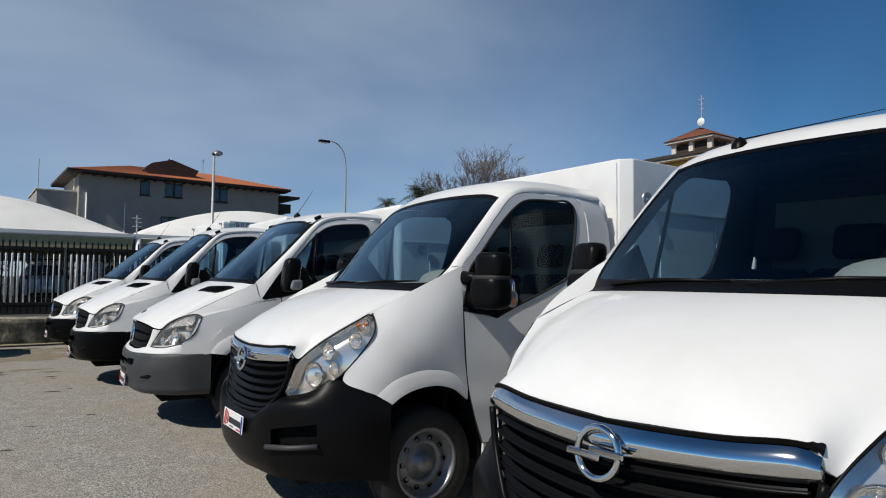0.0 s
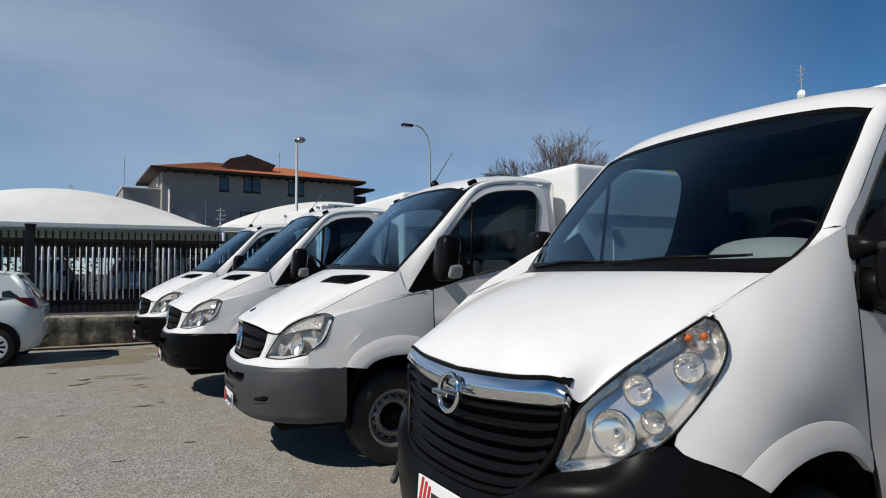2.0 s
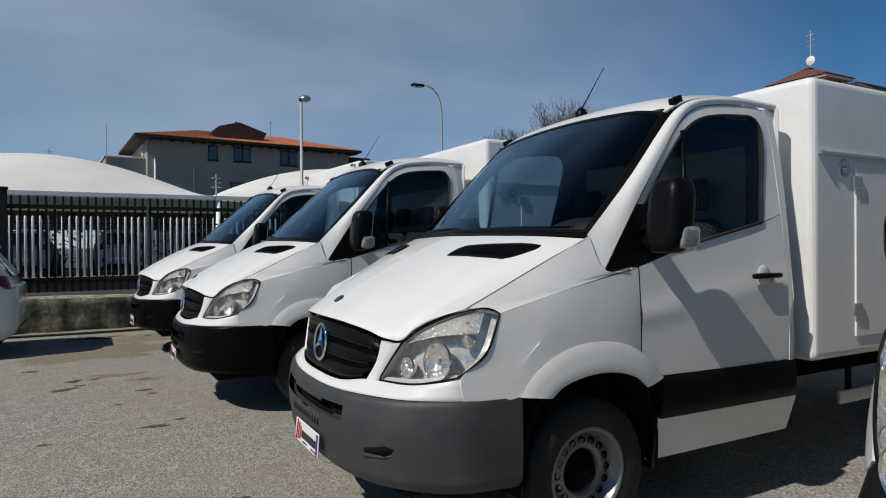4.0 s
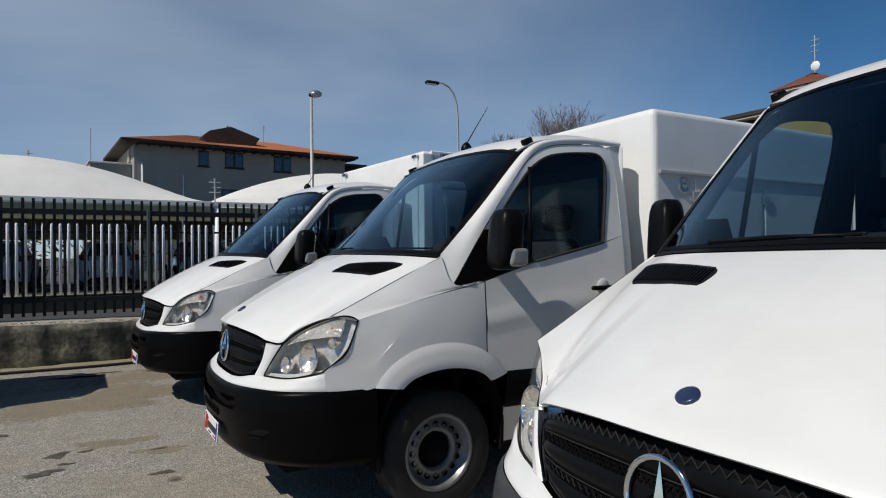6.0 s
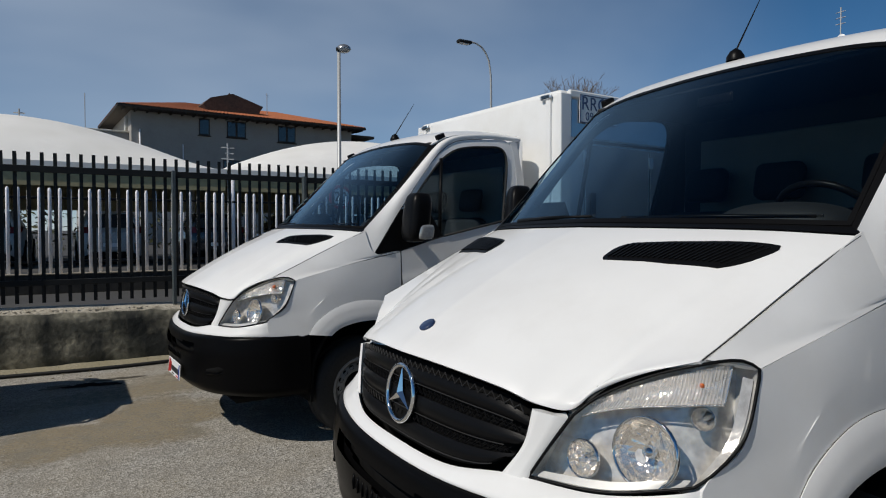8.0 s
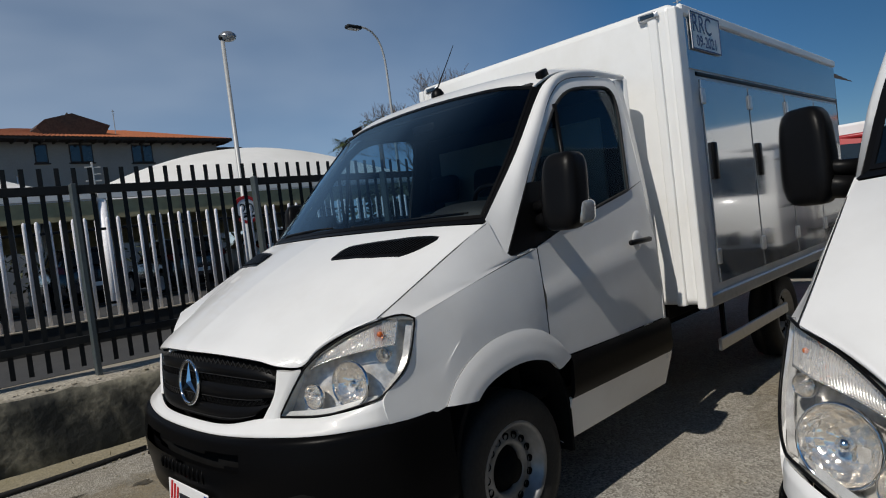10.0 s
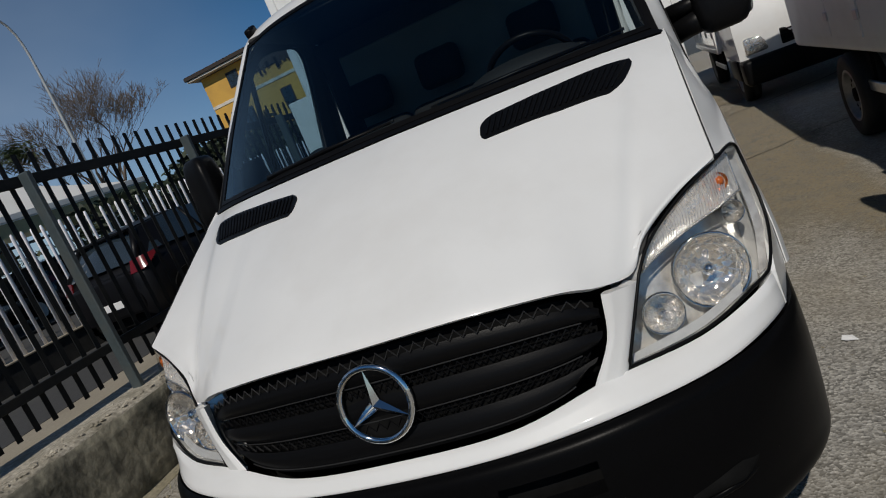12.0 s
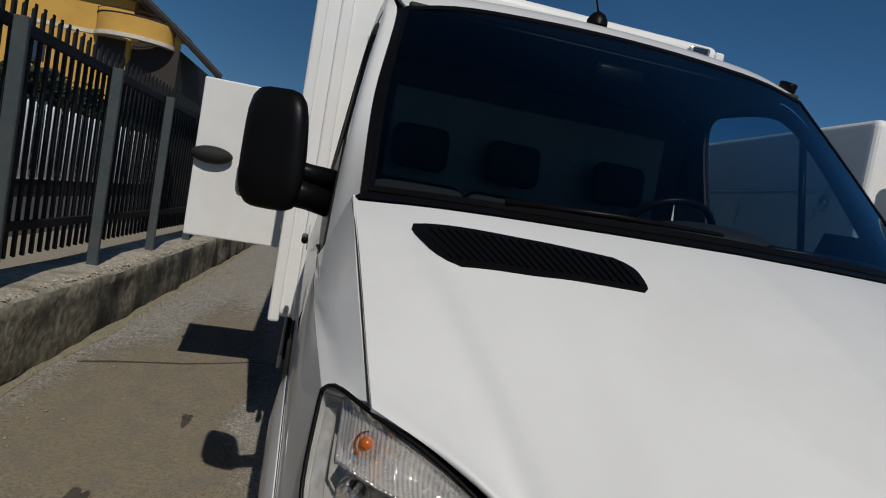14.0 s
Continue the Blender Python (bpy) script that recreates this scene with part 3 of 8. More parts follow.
def ring_badge(parent, c, r, spokes, tilt=8, thick=0.011, bar=None):
    """A chrome ring badge with plain spokes, or with a plain bar across."""
    m = Matrix.Translation(c) @ Euler((0, radians(tilt), 0)).to_matrix().to_4x4()
    ring = [(0, r * math.cos(a), r * math.sin(a)) for a in np.linspace(0, 2 * math.pi, 40, endpoint=False)]
    badge = turned(part("badge_ring", tube_bm(ring, thick, 8, close=True), "chrome", parent, "chrome ring badge on the grille", smooth=True), m)
    for k in range(spokes):
        a = math.pi / 2 + 2 * math.pi * k / spokes
        d, e = Vector((0, math.cos(a), math.sin(a))), Vector((0, -math.sin(a), math.cos(a)))
        o = Vector((-0.012, 0, 0))
        bm = bmesh.new()
        base = [bm.verts.new(q) for q in (e * 0.17 * r, o * 1.2, e * -0.17 * r)]
        tip = bm.verts.new(d * r * 0.97 + o * 0.3)
        for i, j in ((0, 1), (1, 2), (2, 0)):
            bm.faces.new((base[i], base[j], tip))
        bm.faces.new(base)
        turned(part("badge_spoke", bm, "chrome", badge), m)
    if bar:
        bm = rbox_bm(-0.022, 0.004, -bar, bar * 0.2, -0.004, 0.016, 0.004, 1)
        rbox_bm(-0.022, 0.004, -bar * 0.2, bar, -0.02, 0.0, 0.004, 1, bm)
        turned(part("badge_bar", bm, "chrome", badge, smooth=False), m)
    return badge


def pebble(c, half, power=3.2, seg=20):
    """A rounded block: a ball squared off to the half sizes given."""
    bm = bmesh.new()
    bmesh.ops.create_uvsphere(bm, u_segments=seg, v_segments=seg // 2 + 4, radius=1)
    for v in bm.verts:
        k = sum(abs(q) ** power for q in v.co) ** (1 / power)
        v.co = Vector((c[i] + v.co[i] / k * half[i] for i in range(3)))
    return bm


def mirror(parent, s, x, y0, y1, z0, z1, arm, lamp, lampz=0.0):
    """A large black door mirror: shell, glass, arm and a clear side indicator."""
    yc, zc, hy, hz = (y0 + y1) / 2, (z0 + z1) / 2, (y1 - y0) / 2, (z1 - z0) / 2

    def lean(bm):
        for v in bm.verts:
            k = (v.co.z - z0) / (z1 - z0)
            v.co.x += 0.035 * k + (0.38 * (v.co.y - y0) if s > 0 else 0.0)
            v.co.y += (y1 - v.co.y) * 0.16 * max(0, k - 0.45) - 0.012 * max(0, 0.35 - k)
            v.co.y *= s
        return bm

    shell_ = part("mirror", lean(pebble((x + 0.07, yc, zc), (0.080, hy, hz), 4.4, 28)), "black", parent, "large black plastic door mirror", smooth=True)
    part("mirror_glass", lean(pebble((x + 0.140, yc, zc), (0.014, hy - 0.032, hz - 0.034), 6)), "chrome", shell_, smooth=True)
    for a, b, r in arm:
        part("mirror_arm", tube_bm([(a[0], s * a[1], a[2]), ((a[0] + b[0]) / 2 - 0.01, s * (a[1] + b[1]) / 2, (a[2] + b[2]) / 2), (b[0], s * b[1], b[2])], [r, r * 0.9, r], 10), "black", shell_, smooth=True)
    part("side_indicator", lean(pebble((x + 0.112, y1 - 0.020, z0 + lampz + 0.042), (0.062, 0.028, 0.052), 4.0, 24)), "lampclear", shell_, "clear side indicator lamp", smooth=True)
    return shell_


def cab_interior(parent, x0, x1, zdash, half, pale=False, zroof=2.1):
    """Dashboard, wheel, seats and lining, seen through the glass."""
    dash = part("dashboard", rbox_bm(x0, x0 + 0.55, -half + 0.05, half - 0.05, zdash - 0.35, zdash, 0.08, 3), "dashpale" if pale else "dash", parent, smooth=True)
    part("dash_hood", pebble((x0 + 0.36, -0.40, zdash - 0.02), (0.20, 0.27, 0.115), 2.5, 24), "dashpale" if pale else "dash", dash, smooth=True)
    c, ax = Vector((x0 + 0.66, -0.40, zdash + 0.02)), Vector((0.75, 0, 0.62)).normalized()
    ring = [c + 0.20 * (math.cos(a) * Vector((0, 1, 0)) + math.sin(a) * ax.cross(Vector((0, 1, 0)))) for a in np.linspace(0, 2 * math.pi, 28, endpoint=False)]
    sw = part("steering_wheel", tube_bm(ring, 0.016, 8, close=True), "black", parent, smooth=True)
    part("wheel_spoke", tube_bm([ring[0], c - ax * 0.03, ring[14]], 0.02, 6), "black", sw, smooth=True)
    part("column", tube_bm([c - ax * 0.02, c - ax * 0.3], 0.035, 8), "black", sw, smooth=True)
    for yc, wid in ((-0.42, 0.25), (0.12, 0.22), (0.56, 0.22)):
        xs = x1 - 0.82
        st = part("seat", rbox_bm(xs, xs + 0.5, yc - wid, yc + wid, 0.75, 0.95, 0.06, 3), "seat", parent, smooth=True)
        bm = rbox_bm(-0.07, 0.07, -wid, wid, 0, 0.66, 0.06, 3)
        turned(part("backrest", bm, "seat", st, smooth=True), pose(xs + 0.45, yc, 0.90, 0, 12, 0))
        bm = rbox_bm(-0.05, 0.05, -0.13, 0.13, 0, 0.2, 0.045, 3)
        turned(part("headrest", bm, "seat", st, smooth=True), pose(xs + 0.61, yc, 1.60, 0, 10, 0))
    part("rear_lining", rbox_bm(x1 - 0.05, x1 - 0.03, -half + 0.03, half - 0.03, 0.6, zroof, 0.008, 1), "liner", parent)
    part("rear_window_panel", rbox_bm(x1 - 0.07, x1 - 0.052, -half + 0.16, half - 0.16, 1.35, zroof - 0.12, 0.008, 1), "panel", parent)
    part("headlining", rbox_bm(x1 - 0.85, x1 - 0.05, -half + 0.08, half - 0.08, zroof - 0.005, zroof + 0.015, 0.006, 1), "liner", parent)
    part("cab_floor", rbox_bm(x0 + 0.1, x1 - 0.02, -half, half, 0.55, 0.62, 0.02, 1), "void", parent)
    part("firewall", rbox_bm(x0 + 0.02, x0 + 0.08, -half + 0.02, half - 0.02, 0.5, zdash - 0.1, 0.01, 1), "void", parent)
    part("rear_view_mirror", rbox_bm(x1 - 0.90, x1 - 0.88, -0.09, 0.09, zroof - 0.10, zroof - 0.05, 0.012, 2), "black", parent, smooth=True)


def wiper(parent, a, b, lift=0.02):
    p = [Vector(a), (Vector(a) + Vector(b)) / 2 + Vector((-0.01, 0, lift)), Vector(b)]
    w = part("wiper", tube_bm(p, [0.012, 0.008, 0.005], 6), "black", parent, smooth=True)
    d = Vector(b) - Vector(a)
    part("wiper_blade", tube_bm([Vector(a) + d * 0.12 + Vector((0.012, 0, 0.002)), Vector(b) + d * 0.02 + Vector((0.012, 0, 0.002))], 0.0055, 5), "rubber", w)


def dealer_plate(parent, x, z, tilt=0, y=-0.06):
    """A white plate with a red swash, dark bars for the words and a blue end."""
    pl = turned(part("number_plate", rbox_bm(-0.008, 0.0, -0.19, 0.19, -0.056, 0.056, 0.003, 1), "plate", parent, "white dealer plate with red swash"), pose(x, y, z, 0, tilt, 0))
    m = pose(x, y, z, 0, tilt, 0)
    for name, mt, box_ in (("plate_band", "plateblue", (-0.185, -0.165, -0.05, 0.05)), ("plate_bar", "ink", (-0.155, 0.075, -0.022, 0.014)), ("plate_bar", "ink", (-0.02, 0.05, -0.042, -0.036)), ("plate_bar", "red", (-0.155, -0.085, -0.044, -0.036))):
        bm = rbox_bm(-0.011, -0.0085, box_[0], box_[1], box_[2], box_[3], 0, 1)
        turned(part(name, bm, mt, pl), m)
    # slanting red strokes
    for k in range(3):
        bm = rbox_bm(-0.011, -0.0085, 0.088 + 0.03 * k, 0.104 + 0.03 * k, -0.038 - 0.006 * k, 0.034 + 0.01 * k, 0, 1)
        for q in bm.verts:
            q.co.y -= 0.22 * q.co.z
        turned(part("plate_swash", bm, "red", pl), m)
    return pl


def antenna(parent, p, length=0.36, lean=(0.55, 0.0)):
    base = part("antenna", lathe_bm([(0, 0.042), (0.022, 0.040), (0.045, 0.026), (0.062, 0.0)], 14, "z", p), "black", parent, "short black whip antenna", smooth=True)
    q = Vector(p) + Vector((0, 0, 0.045))
    part("antenna_rod", tube_bm([q, q + Vector((lean[0], lean[1], 0.83)) * length], [0.005, 0.002], 5), "black", base)


def screen_edges(W, low, top, side):
    """Narrow strips along the four edges of a pane, as shares of its outer mesh."""
    def strip(a, b, k):
        return np.stack([a, a + (b - a) * k])

    return strip(W[0], W[1], low), strip(W[-1], W[-2], top), strip(W[:, 0], W[:, 1], side), strip(W[:, -1], W[:, -2], side)


def hood_grid(front, ideal, rear, n=64, m=34, steep=(0.22, 0.36), rise=0.30, flat=0.85, fade=5.0, slip=0.0, soft=0.0, faint=0.0, crease=None, lip=(0.008, 0.016), full=0.0):
    """Hood between its front and rear edges (half curves from the centre out). ideal: the front line without its notches.
    The notches fade backwards; slip: how far the fold wanders outwards, soft: how it widens, faint: what stays of it."""
    Fh, Ih, Rh = cr(front, n), cr(ideal, 4 * n), cr(rear, 4 * n)
    w = np.maximum.accumulate(Fh[:, 1]) / Fh[-1, 1]
    Rh = np.stack([np.interp(w, Rh[:, 1] / Rh[-1, 1], Rh[:, k]) for k in range(3)], 1)
    Ih = np.stack([np.interp(w, Ih[:, 1] / Ih[-1, 1], Ih[:, k]) for k in range(3)], 1)
    ts = np.linspace(0, 1, m + 1) ** 1.5
    t = ts[:, None, None]
    ch = Rh - Ih
    k = (w**2)[:, None]
    T0 = (1 - k) * (np.array([steep[0], 0, steep[1]]) * 2.0) + k * ch * 1.05
    T0[:, 1] = ch[:, 1] * 1.0
    L = np.linalg.norm(ch, axis=1, keepdims=True)
    T1 = np.concatenate([L * flat, ch[:, 1:2], L * flat * rise], 1)
    half = (2 * t**3 - 3 * t**2 + 1) * Ih[None] + (t**3 - 2 * t**2 + t) * T0[None] + (3 * t**2 - 2 * t**3) * Rh[None] + (t**3 - t**2) * T1[None]
    # rolled front lip
    half[:, :, 2] += lip[0] * (1 - np.exp(-ts / lip[1]))[:, None] * (1 - ts)[:, None] * np.clip((0.62 - w) / 0.08, 0, 1)[None]
    D = Fh - Ih
    dense = np.linspace(-1, 2, 601)
    Dd = np.stack([np.interp(np.abs(dense), w, D[:, q], right=0.0) for q in range(3)], 1)
    for i, a in enumerate(ts):
        g = (1 - a) ** fade + faint * (1 - a) * min(1.0, a / 0.1)
        if soft and a > 0:
            sg = max(soft * a**0.7, 0.006)
            K = np.exp(-0.5 * ((w[:, None] - slip * a - dense[None]) / sg) ** 2)
            half[i] += g * (K @ Dd) / K.sum(1, keepdims=True)
        else:
            half[i] += g * D
    if full:
        # fuller cheeks beside the lamps
        g = np.exp(-(((w[None] - 0.81) / 0.12) ** 2)) * ((1 - np.exp(-ts / 0.02)) * np.exp(-ts / 0.16))[:, None]
        half[:, :, 0] -= full * g
        half[:, :, 2] += 0.45 * full * g
    if crease:
        # a pressed fold that runs back from the lamp, low on its outer side
        w0, w1, depth, wide = crease
        wc = (w0 + (w1 - w0) * ts**0.85)[:, None]
        q = np.clip((w[None] - wc) / wide, 0, 1)
        back = np.clip((w[None] - wc) / np.maximum(1 - wc, 0.02), 0, 1)
        half[:, :, 2] -= depth * (q * q * (3 - 2 * q)) * (1 - back**2) * (np.minimum(1, ts / 0.06) * (1 - ts) ** 0.6)[:, None]
    return np.concatenate([half[:, :0:-1] * (1, -1, 1), half], 1)


def on_grid_z(G, x, y):
    """Height of a patch above the plan point (x, y)."""
    a, b, c, d = G[:-1, :-1], G[:-1, 1:], G[1:, 1:], G[1:, :-1]
    best = None
    for p, q, r in ((a, b, c), (a, c, d)):
        e1, e2 = (q - p)[..., :2], (r - p)[..., :2]
        det = e1[..., 0] * e2[..., 1] - e1[..., 1] * e2[..., 0]
        det = np.where(np.abs(det) < 1e-12, 1e-12, det)
        f = np.array((x, y)) - p[..., :2]
        u = (f[..., 0] * e2[..., 1] - f[..., 1] * e2[..., 0]) / det
        v = (e1[..., 0] * f[..., 1] - e1[..., 1] * f[..., 0]) / det
        bad = np.maximum(np.maximum(-u, -v), u + v - 1)
        k = np.unravel_index(np.argmin(bad), bad.shape)
        z = p[k][2] + u[k] * (q - p)[k][2] + v[k] * (r - p)[k][2]
        if best is None or bad[k] < best[0]:
            best = (bad[k], float(z))
    return best[1]

def even_side(G):
    """Keeps a side patch's outline in plan and height, and lets its bulge follow one smooth surface."""
    def terms(P):
        x, z = P[..., 0], P[..., 2] - 1.1
        return np.stack([x**i * z**j for i in range(4) for j in range(4 - i)], -1)

    rim = np.concatenate([G[0], G[-1], G[1:-1, 0], G[1:-1, -1]])
    c = np.linalg.lstsq(terms(rim), rim[:, 1], rcond=None)[0]
    Y = terms(G) @ c
    E = G[:, :, 1] - Y
    m, n = E.shape
    u, v = np.linspace(0, 1, n)[None], np.linspace(0, 1, m)[:, None]
    fix = (1 - v) * E[:1] + v * E[-1:]
    fix = fix + u**4 * (E[:, -1:] - ((1 - v) * E[0, -1] + v * E[-1, -1]))
    out = np.array(G)
    out[:, :, 1] = Y + fix
    return out


def cut_out(ob, test):
    """Opens a hole in a panel where its faces' centres pass the test."""
    bm = bmesh.new()
    bm.from_mesh(ob.data)
    bmesh.ops.delete(bm, geom=[q for q in bm.faces if test(q.calc_center_median())], context="FACES")
    bm.to_mesh(ob.data)
    bm.free()


def split_mirror(parent, s):
    """A black two-part door mirror: wide lower head, smaller upper head, joint arm, slim indicator."""
    def flip(bm):
        for v in bm.verts:
            v.co.x += 0.25 * (v.co.y - 0.95)
            v.co.y *= s
        return bm

    head = part("mirror", flip(pebble((1.245, 1.045, 1.415), (0.085, 0.112, 0.110), 4.0, 28)), "black", parent, "black two-part door mirror", smooth=True)
    part("upper_head", flip(pebble((1.255, 1.055, 1.585), (0.075, 0.098, 0.090), 4.2, 28)), "black", head, smooth=True)
    part("mirror_collar", flip(pebble((1.25, 1.045, 1.508), (0.080, 0.108, 0.022), 4.0, 24)), "dash", head, smooth=True)
    part("mirror_glass", flip(pebble((1.335, 1.045, 1.42), (0.014, 0.095, 0.090), 6)), "chrome", head, smooth=True)
    part("mirror_arm", tube_bm([(1.20, s * 0.85, 1.505), (1.225, s * 0.91, 1.51), (1.25, s * 0.97, 1.508)], [0.05, 0.034, 0.032], 12), "black", head, smooth=True)
    part("mirror_arm", tube_bm([(1.26, s * 0.87, 1.36), (1.265, s * 0.97, 1.38)], [0.075, 0.06], 12), "black", head, smooth=True)
    lamp = part("side_indicator", flip(pebble((1.335, 1.128, 1.375), (0.036, 0.022, 0.055), 2.4, 20)), "lampclear", head, "slim clear side indicator", smooth=True)
    part("indicator_bulb", flip(pebble((1.325, 1.148, 1.362), (0.012, 0.006, 0.022), 2.2, 12)), "amber", lamp, smooth=True)
    return head


# ---- snub-nosed van with a wide dark grille ----
def star_van(name, label, m, bumper="bumperblack", group="parked vans", badge=True, amber=False):
    van = thing(name, label, "van", m, group)
    # lines of one half, from the centre outwards
    hood_front = [(-0.012, 0, 1.042), (0.014, 0.28, 1.034), (0.066, 0.49, 1.008), (0.099, 0.553, 0.987), (0.157, 0.627, 0.978), (0.207, 0.664, 1.026), (0.278, 0.764, 1.087), (0.345, 0.872, 1.130)]
    cowl = [(0.765, 0, 1.452), (0.80, 0.35, 1.448), (0.88, 0.70, 1.440), (0.985, 0.905, 1.426)]
    ideal = [(-0.012, 0, 1.042), (0.020, 0.28, 1.037), (0.095, 0.52, 1.025), (0.20, 0.70, 1.062), (0.345, 0.872, 1.130)]
    H = hood_grid(hood_front, ideal, cowl, steep=(0.33, 0.235), rise=0.37, fade=9.0, slip=0.28, soft=0.045, faint=0.30, crease=(0.66, 0.87, 0.014, 0.05), lip=(0.013, 0.016), full=0.029)
    shell("hood", H, "white", van, (-0.3, 0, 1), 0.015, 0.005)
    # windscreen, its dark edge band and the cowl
    low = [(0.80, 0, 1.468), (0.835, 0.35, 1.464), (0.91, 0.68, 1.458), (1.005, 0.868, 1.452)]
    top = [(1.60, 0, 2.158), (1.605, 0.35, 2.150), (1.612, 0.62, 2.130), (1.615, 0.79, 2.093)]
    mid = [(1.005, 0.868, 1.452), (1.28, 0.848, 1.738), (1.615, 0.79, 2.093)]
    W = coons(both(low), both(top), np.array(mid) * (1, -1, 1), mid, 28, 14)
    W[1:-1, 1:-1] += normals(W)[1:-1, 1:-1] * 0.018 * (-1 if normals(W).mean((0, 1))[2] < 0 else 1) * (np.sin(np.linspace(0, np.pi, 15))[1:-1, None] * np.sin(np.linspace(0, np.pi, 29))[None, 1:-1])[..., None]
    pane = shell("windscreen", W, "windscreen", van, (-1, 0, 1), 0.0, close=False, label="dark-tinted windscreen")
    pane.visible_shadow = False
    for G in screen_edges(W, 0.3, 0.4, 0.22):
        shell("screen_band", G, "black", pane, (-1, 0, 1), 0.003, lift=0.003)
    shell("cowl", ruled(both([(x + 0.004, y, z + 0.004) for x, y, z in cowl]), both([(x + 0.012, y, z + 0.006) for x, y, z in low]), 28, 2), "black", van, (-0.3, 0, 1), 0.02)
    wiper(van, (0.835, -0.15, 1.480), (0.985, -0.78, 1.482), 0.006)
    wiper(van, (0.89, 0.55, 1.480), (0.825, 0.0, 1.494), 0.006)
    # roof
    rail = [(1.615, 0.79, 2.093), (1.69, 0.812, 2.138), (1.79, 0.822, 2.172), (2.1, 0.825, 2.215), (2.48, 0.825, 2.215)]
    back = [(2.48, 0, 2.275), (2.48, 0.5, 2.265), (2.48, 0.74, 2.245), (2.48, 0.825, 2.215)]
    R = coons(both(top), both(back), np.array(rail) * (1, -1, 1), rail, 28, 14)
    t = np.linspace(0, 1, 15)[:, None]
    R[:, :, 2] += 0.008 * np.sin(np.pi * t**0.8) * (1 - np.abs(np.linspace(-1, 1, 29))[None] ** 4)
    shell("roof", R, "white", van, (0, 0, 1), 0.012)
    antenna(van, (1.77, 0.04, on_grid_z(R, 1.77, 0.04) - 0.005))
    # front: grille, its white frame, bumper
    gb = [(-0.018, 0, 0.764), (-0.003, 0.30, 0.771), (0.03, 0.42, 0.788), (0.055, 0.475, 0.815)]
    gt = [(-0.006, 0, 1.032), (0.02, 0.28, 1.024), (0.075, 0.49, 0.994), (0.105, 0.545, 0.966)]
    gs = [(0.055, 0.475, 0.815), (0.085, 0.53, 0.885), (0.105, 0.545, 0.955)]
    GR = coons(both(gb), both(gt), np.array(gs) * (1, -1, 1), gs, 40, 20)
    gr = shell("grille", GR, "void", van, (-1, 0, 0), 0.02, lift=-0.035, label="matt black ribbed grille")
    for a, b in ((0, 6), (8, 13), (15, 19)):
        S = np.array(GR[a : b + 1])
        S[:, :, 0] -= 0.010 * np.sin(np.linspace(0.15, np.pi - 0.15, b - a + 1))[:, None]
        shell("grille_slat", S, "black", gr, (-1, 0, 0), 0.03, lift=-0.012)
    # lighter hairlines drawn for the glint on each slat's lower edge
    for row in (1, 8, 15):
        part("slat_edge", tube_bm([Vector(at(GR, j / 60, (row + 0.3) / 20)[0]) + Vector((0.004, 0, 0)) for j in range(3, 58)], 0.0016, 4), "meshgrey", gr)
    for row, flip in ((7, 0), (7, 1), (14, 0), (14, 1), (19.3, 0)):
        bm, pts = bmesh.new(), []
        for j in range(2, 71):
            p, _ = at(GR, j / 72, (row + (0.75 if (j + flip) % 2 else -0.75)) / 20)
            pts.append(Vector(p) + Vector((0.004 + 0.004 * flip, 0, 0)))
        part("grille_mesh", tube_bm(pts, 0.0022, 4, bm), "meshgrey" if row > 15 else "black", gr)
    ring_badge(van, (-0.012, 0, 0.908), 0.090, 3, tilt=7, thick=0.009)
    part("badge_disc", bmesh_transformed(lathe_bm([(0.004, 0.088), (0, 0.088), (0, 0)], 28, "x"), pose(0.0, 0, 0.908, 0, 7, 0)), "void", van)
    blo = [(-0.050, 0, 0.721), (-0.038, 0.30, 0.727), (0.012, 0.557, 0.741), (0.12, 0.77, 0.747), (0.303, 0.918, 0.752), (0.335, 0.922, 0.753)]
    bup = [(-0.022, 0, 0.759), (-0.006, 0.30, 0.766), (0.048, 0.49, 0.797), (0.078, 0.557, 0.797), (0.16, 0.74, 0.802), (0.285, 0.904, 0.842), (0.322, 0.912, 0.85)]
    B = ruled(both(blo), both(bup), 60, 6)
    B[1:-1, :, 0] -= 0.012
    shell("front_frame", B, "white", van, (-1, 0, 0.3), 0.03, 0.002)
    for s in (-1, 1):
        k = np.array((1, s, 1))
        P = coons([(0.05, 0.478, 0.790), (0.078, 0.552, 0.790)], [(0.094, 0.552, 0.975), (0.149, 0.628, 0.962)], [(0.05, 0.478, 0.790), (0.078, 0.535, 0.88), (0.094, 0.552, 0.975)], [(0.078, 0.552, 0.790), (0.110, 0.59, 0.88), (0.149, 0.628, 0.962)], 6, 10)
        P[:, 1:-1, 0] -= 0.012
        shell("lamp_pillar", P * k, "white", van, (-1, 0, 0.2), 0.03)
    # bumper, lofted through plan curves
    levels = [(0.721, 0.752, 0.0, 0.0), (0.711, 0.742, -0.020, 0.003), (0.66, 0.70, -0.034, 0.006), (0.585, 0.64, -0.045, 0.008), (0.50, 0.55, -0.040, 0.008), (0.44, 0.46, -0.028, 0.006), (0.385, 0.40, -0.018, 0.0), (0.345, 0.36, 0.02, -0.03)]
    rows = []
    for zc, ze, dx, dy in levels:
        h = [(-0.052 + dx, 0, zc), (-0.04 + dx, 0.30, zc + 0.2 * (ze - zc)), (0.01 + dx * 0.95, 0.557, zc + 0.6 * (ze - zc)), (0.12 + dx * 0.8, 0.78 + dy, zc + 0.85 * (ze - zc)), (0.30 + dx * 0.5, 0.925 + dy, ze), (0.56, 0.972 + dy, ze)]
